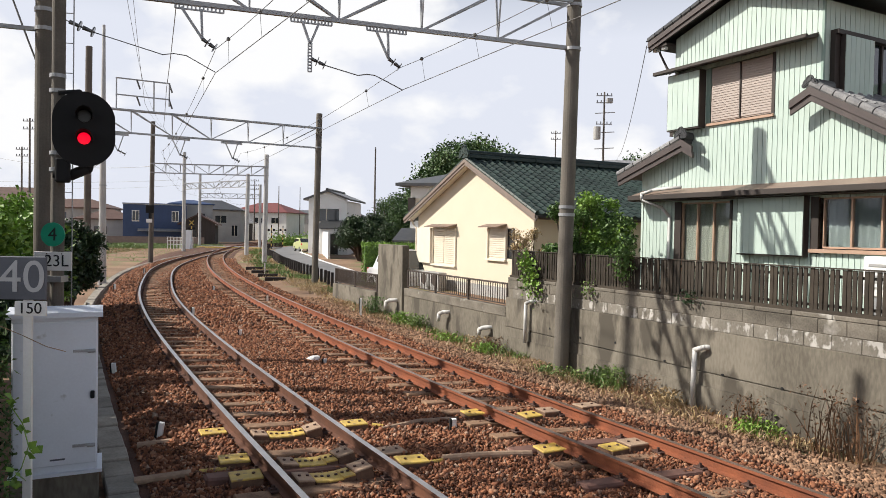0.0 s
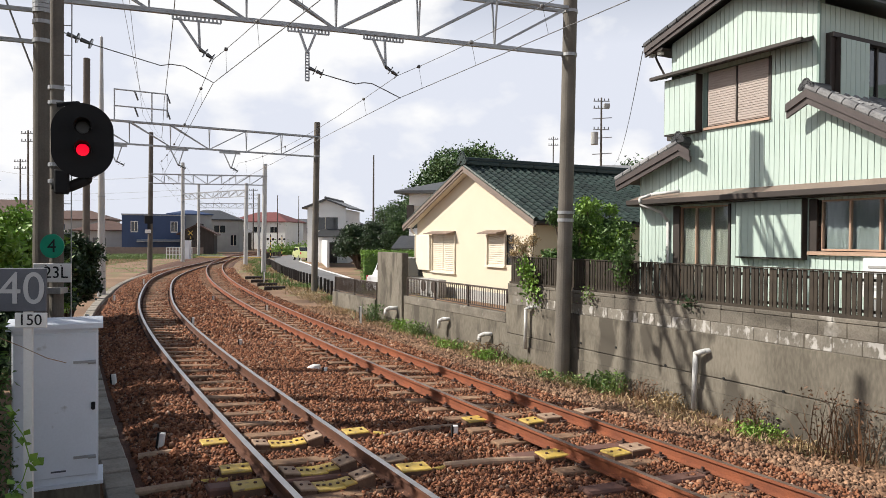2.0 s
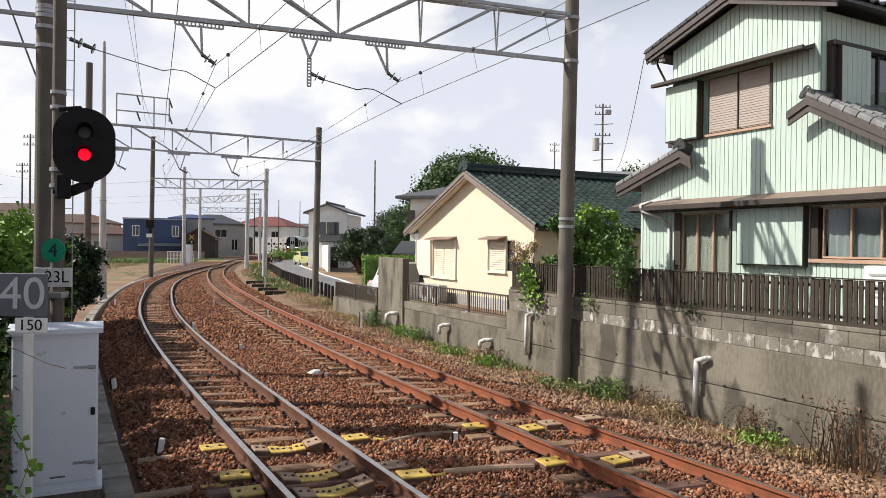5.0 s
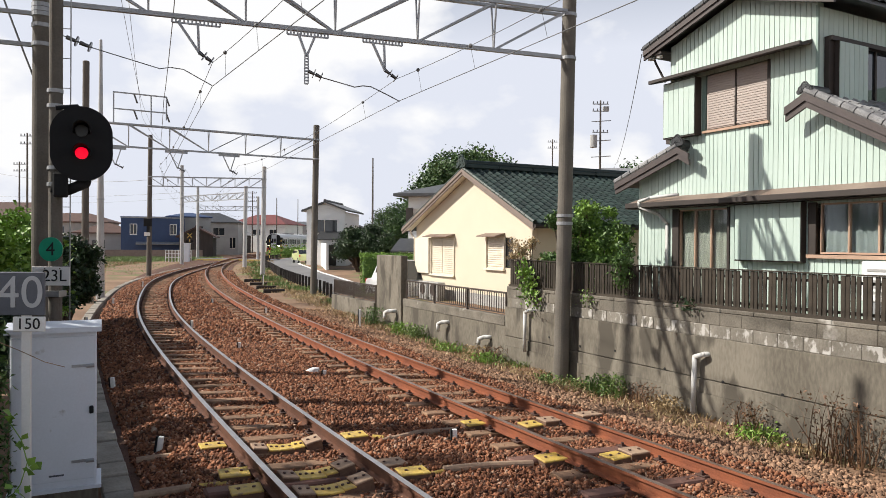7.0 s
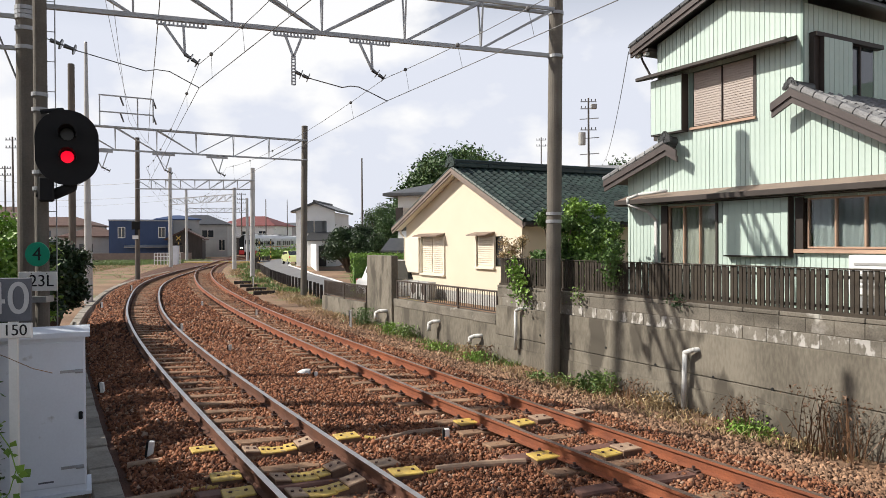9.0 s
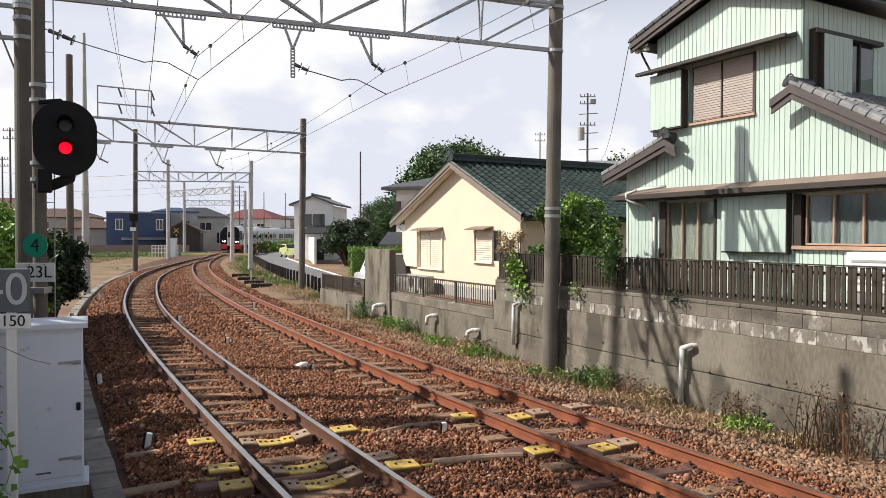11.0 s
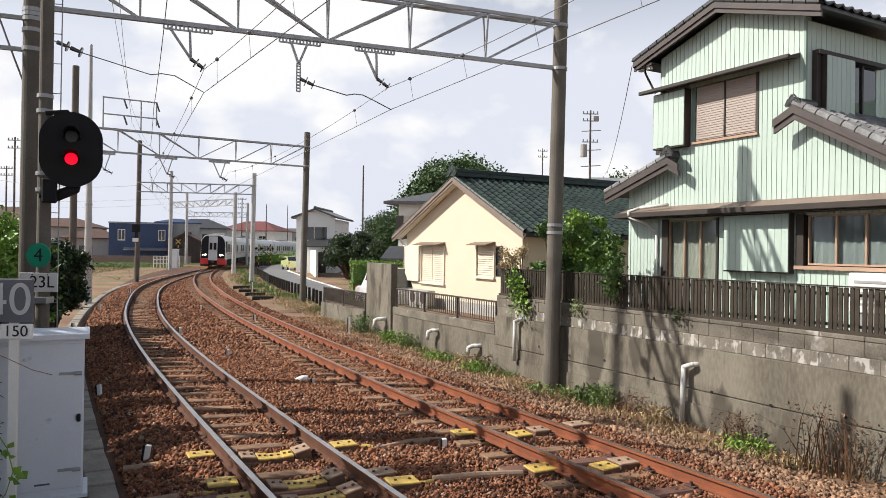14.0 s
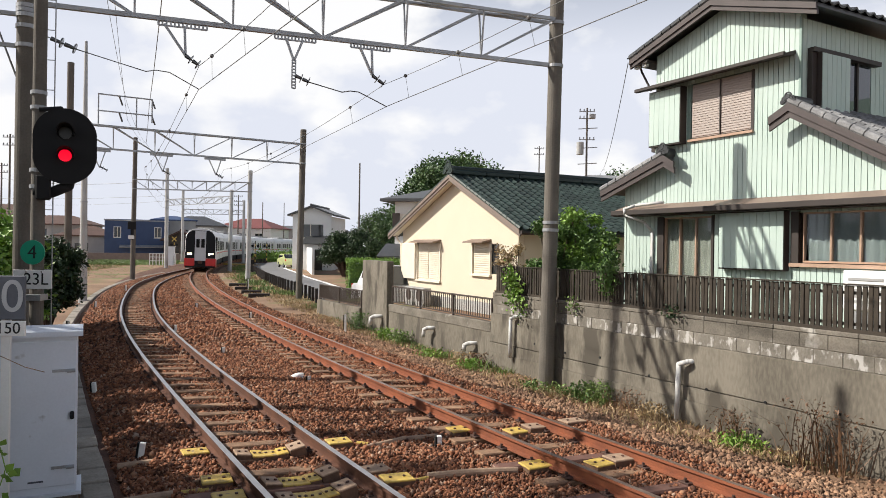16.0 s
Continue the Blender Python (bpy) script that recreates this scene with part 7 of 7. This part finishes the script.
# unseen tree beside the platform, added to shade the near ballast, and a tall pole that throws its shadow on the wall
tr = thing("tree", "unseen thin-leaved tree with spreading branches, added for shade beside the platform", "tree", pose(-7.7, 7.0, -0.1))
bm = bmesh.new()
tube(bm, (0, 0, 0), (0.15, 0, 4.7), 0.16, 0.11, n=10)
tips = []
for i in range(11):
    a, z0 = i * 2.4, 3.6 + 0.3 * (i % 4)
    b = Vector((0.15 + 1.1 * math.cos(a), 0.9 * math.sin(a), z0 + 1.6 + 0.3 * (i % 3)))
    tube(bm, (0.12, 0, z0), b, 0.07, 0.035, n=7)
    for k in (-1, 1):
        c = b + Vector((0.6 * math.cos(a + 0.6 * k), 0.5 * math.sin(a + 0.6 * k), 0.8 + 0.2 * k))
        tube(bm, b, c, 0.035, 0.012, n=6)
        tips.append((*c, 0.45, 0.4, 0.35))
part("trunk", bm, BARK, tr)
leaf_mesh("crown", crown(tips, 105), 0.15, LEAF, tr)
pole("utility_pole", -10.37, 13.4, 13.2, 0.15, 0.11, POLE, "tall concrete utility pole behind the shrubs", (9.0, 11.5))


# ---- train on the further track ----
ARC = [0.0]
AY = [y * 0.5 for y in range(60, 800)]
for a, b in zip(AY[:-1], AY[1:]):
    ARC.append(ARC[-1] + math.hypot(right_x(b) - right_x(a), b - a))


def at_arc(s):
    y = float(np.interp(s, ARC, AY))
    return Vector((right_x(y), y, RAIL_Z + CANT / 2))


def arc_of(y):
    return float(np.interp(y, AY, ARC))


CAR_L = 18.8


def train_car(lead):
    """A car body from y = 0 at its front to CAR_L at its back; z = 0 on the rails."""
    t = thing("train_car", "white and red leading train car with lit headlights" if lead else "white passenger train car with a row of dark windows", "train", group="cars of the train")
    w = 1.36
    half = [(-w, 0.95), (-w, 2.6), (-w + 0.05, 3.05), (-w + 0.35, 3.5), (-w + 0.8, 3.66), (0, 3.7)]
    prof = half + [(-x, z) for x, z in half[-2::-1]]
    bm = bmesh.new()
    rows = []
    stations = [(0.0, 0.9, 0.0), (0.45, 0.97, 0.0), (1.1, 1.0, 0.0), (CAR_L - 0.25, 1.0, 0.0)] if lead else [(0.25, 1, 0), (CAR_L - 0.25, 1, 0)]
    for y, k, _ in stations:
        rows.append([bm.verts.new((x * k, y + (0.12 * max(0, (z - 1.6) / 2.1) if lead and y < 1 else 0), 0.95 + (z - 0.95) * (0.94 + 0.06 * k if lead else 1))) for x, z in prof])
    for r0, r1 in zip(rows[:-1], rows[1:]):
        for i in range(len(prof) - 1):
            bm.faces.new((r0[i], r0[i + 1], r1[i + 1], r1[i]))
        bm.faces.new((r0[-1], r0[0], r1[0], r1[-1]))
    bm.faces.new(rows[0])
    bm.faces.new(rows[-1])
    bmesh.ops.recalc_face_normals(bm, faces=bm.faces[:])
    body = part("body", bm, TRAINWHITE, t)
    part("roof_unit", boxm(-0.7, 0.7, 6, 9.5, 3.68, 3.9, bevel=0.05), GREYWALL, t)
    part("roof_unit", boxm(-0.7, 0.7, 12, 14.5, 3.68, 3.88, bevel=0.05), GREYWALL, t)
    part("underframe", boxm(-1.15, 1.15, 2.0 if lead else 0.8, CAR_L - 0.8, 0.35, 0.94), BLACK, t)
    for s in (-1, 1):
        for k in range(9):
            y = 2.1 + k * 1.75
            if k in (2, 7):
                part("door", boxm(s * w - 0.012, s * w + 0.012, y - 0.1, y + 0.95, 1.0, 2.95), TRAINSILVER, t)
                part("door_window", boxm(s * w - 0.018, s * w + 0.018, y + 0.15, y + 0.7, 1.75, 2.6), BLACKGLASS, t)
            else:
                part("window", boxm(s * w - 0.015, s * w + 0.015, y - 0.35, y + 0.95, 1.75, 2.65, bevel=0.01), BLACKGLASS, t)
        part("stripe", boxm(s * w - 0.01, s * w + 0.01, 1.4 if lead else 0.3, CAR_L - 0.3, 1.5, 1.6), TRAINRED, t, "red waist stripe")
        for y in (2.9, CAR_L - 2.9):
            b = part("bogie", boxm(s * 1.0 - 0.1, s * 1.0 + 0.1, y - 1.4, y + 1.4, 0.3, 0.7), BLACK, t)
            for d in (-1.05, 1.05):
                part("wheel", tubem((s * 0.5, y + d, 0.43), (s * 0.62, y + d, 0.43), 0.43, n=18), IRON, b)
    if lead:
        def mask(z0, z1, x0, x1, dy, name, m_, label=""):
            bm = bmesh.new()
            k0, k1 = (0.0, 0.0) if z1 < 3 else (0.0, 0.09)
            v = [bm.verts.new(p) for p in ((x0, k0 - dy, z0), (x1, k0 - dy, z0), (x1, k1 - dy, z1), (x0, k1 - dy, z1), (x0, k0 + 0.1, z0), (x1, k0 + 0.1, z0), (x1, k1 + 0.1, z1), (x0, k1 + 0.1, z1))]
            for f in ((0, 1, 2, 3), (7, 6, 5, 4), (0, 4, 5, 1), (1, 5, 6, 2), (2, 6, 7, 3), (3, 7, 4, 0)):
                bm.faces.new([v[i] for i in f])
            bmesh.ops.recalc_face_normals(bm, faces=bm.faces[:])
            return part(name, bm, m_, t, label)
        scr = bmesh.new()
        ring = [(-1.235, 1.5), (1.235, 1.5), (1.235, 2.65), (1.17, 3.05), (0.98, 3.34), (0.7, 3.5), (-0.7, 3.5), (-0.98, 3.34), (-1.17, 3.05), (-1.235, 2.65)]
        lean = [0.12 * max(0, (z - 1.6) / 2.1) for x, z in ring]
        fr_ = [scr.verts.new((x, k - 0.006, z)) for (x, z), k in zip(ring, lean)]
        bk_ = [scr.verts.new((x * 1.02, k + 0.3, z)) for (x, z), k in zip(ring, lean)]
        scr.faces.new(fr_)
        scr.faces.new(bk_[::-1])
        for i in range(len(ring)):
            j = (i + 1) % len(ring)
            scr.faces.new((fr_[i], bk_[i], bk_[j], fr_[j]))
        bmesh.ops.recalc_face_normals(scr, faces=scr.faces[:])
        part("windscreen", scr, BLACKGLASS, t, "black wrap-around windscreen with rounded top")
        for s in (-1, 1):
            part("corner_window", boxm(s * 1.3 - 0.06, s * 1.3 + 0.06, 0.35, 1.6, 1.7, 2.95, bevel=0.03), BLACKGLASS, t)
        door = mask(0.85, 3.45, -0.46, 0.46, 0.045, "front_door", TRAINSILVER, "silver front gangway door")
        for s in (-1, 1):
            mask(2.0, 2.75, s * 0.21 - 0.14, s * 0.21 + 0.14, 0.06, "door_window", BLACKGLASS)
            mask(1.06, 1.56, s * 0.86 - 0.39, s * 0.86 + 0.39, 0.03, "lamp_panel", BLACKGLASS)
            part("headlight", tubem((s * 0.78, -0.06, 1.44), (s * 0.78, -0.03, 1.44), 0.1, n=18), HEADLIGHT, t, "glowing headlight")
            part("headlight", tubem((s * 1.02, -0.06, 1.44), (s * 1.02, -0.03, 1.44), 0.075, n=18), HEADLIGHT, t, "glowing headlight")
            mask(0.4, 1.05, s * 0.88 - 0.42, s * 0.88 + 0.42, 0.04, "red_panel", TRAINRED, "red front panel")
            mask(0.22, 0.45, s * 0.85 - 0.4, s * 0.85 + 0.4, 0.0, "skirt", BLACK)
        mask(0.3, 0.85, -0.44, 0.44, 0.03, "coupler_bay", BLACK)
        part("coupler", boxm(-0.16, 0.16, -0.35, 0.1, 0.6, 0.86, bevel=0.03), IRON, t)
        part("nose_side", boxm(-1.3, -1.2, 0.05, 2.2, 0.3, 1.05), TRAINRED, t)
        part("nose_side", boxm(1.2, 1.3, 0.05, 2.2, 0.3, 1.05), TRAINRED, t)
    else:
        part("gangway", boxm(-0.5, 0.5, -0.24, 0.25, 1.0, 3.2), RUBBER, t)
    return t


TRAIN = [train_car(True), train_car(False)]
for i in range(4):
    TRAIN.append(copy_thing(TRAIN[1], Matrix.Identity(4)))

# where the train's nose is along the line of sight, second by second
NOSE = [(0.0, 181.0), (2.0, 166.5), (4.0, 151.5), (6.5, 132.8), (8.0, 121.5), (9.0, 114.0), (10.0, 106.8), (11.5, 95.8), (12.5, 88.2), (13.0, 84.2), (14.0, 77.0), (15.0, 69.8), (16.0, 62.3)]


def motions():
    for i, car_ in enumerate(TRAIN):
        rows = []
        for k in range(0, 33):
            t = k * 0.5
            s = arc_of(float(np.interp(t, [n[0] for n in NOSE], [n[1] for n in NOSE]))) + i * CAR_L
            a, b = at_arc(s + 2.9), at_arc(s + CAR_L - 2.9)
            d = (b - a).normalized()
            p = a - d * 2.9
            rows.append((t, pose(p.x, p.y, p.z, 0, 1.0, math.degrees(math.atan2(d.y, d.x)) - 90)))
        walk(car_, rows)


motions()
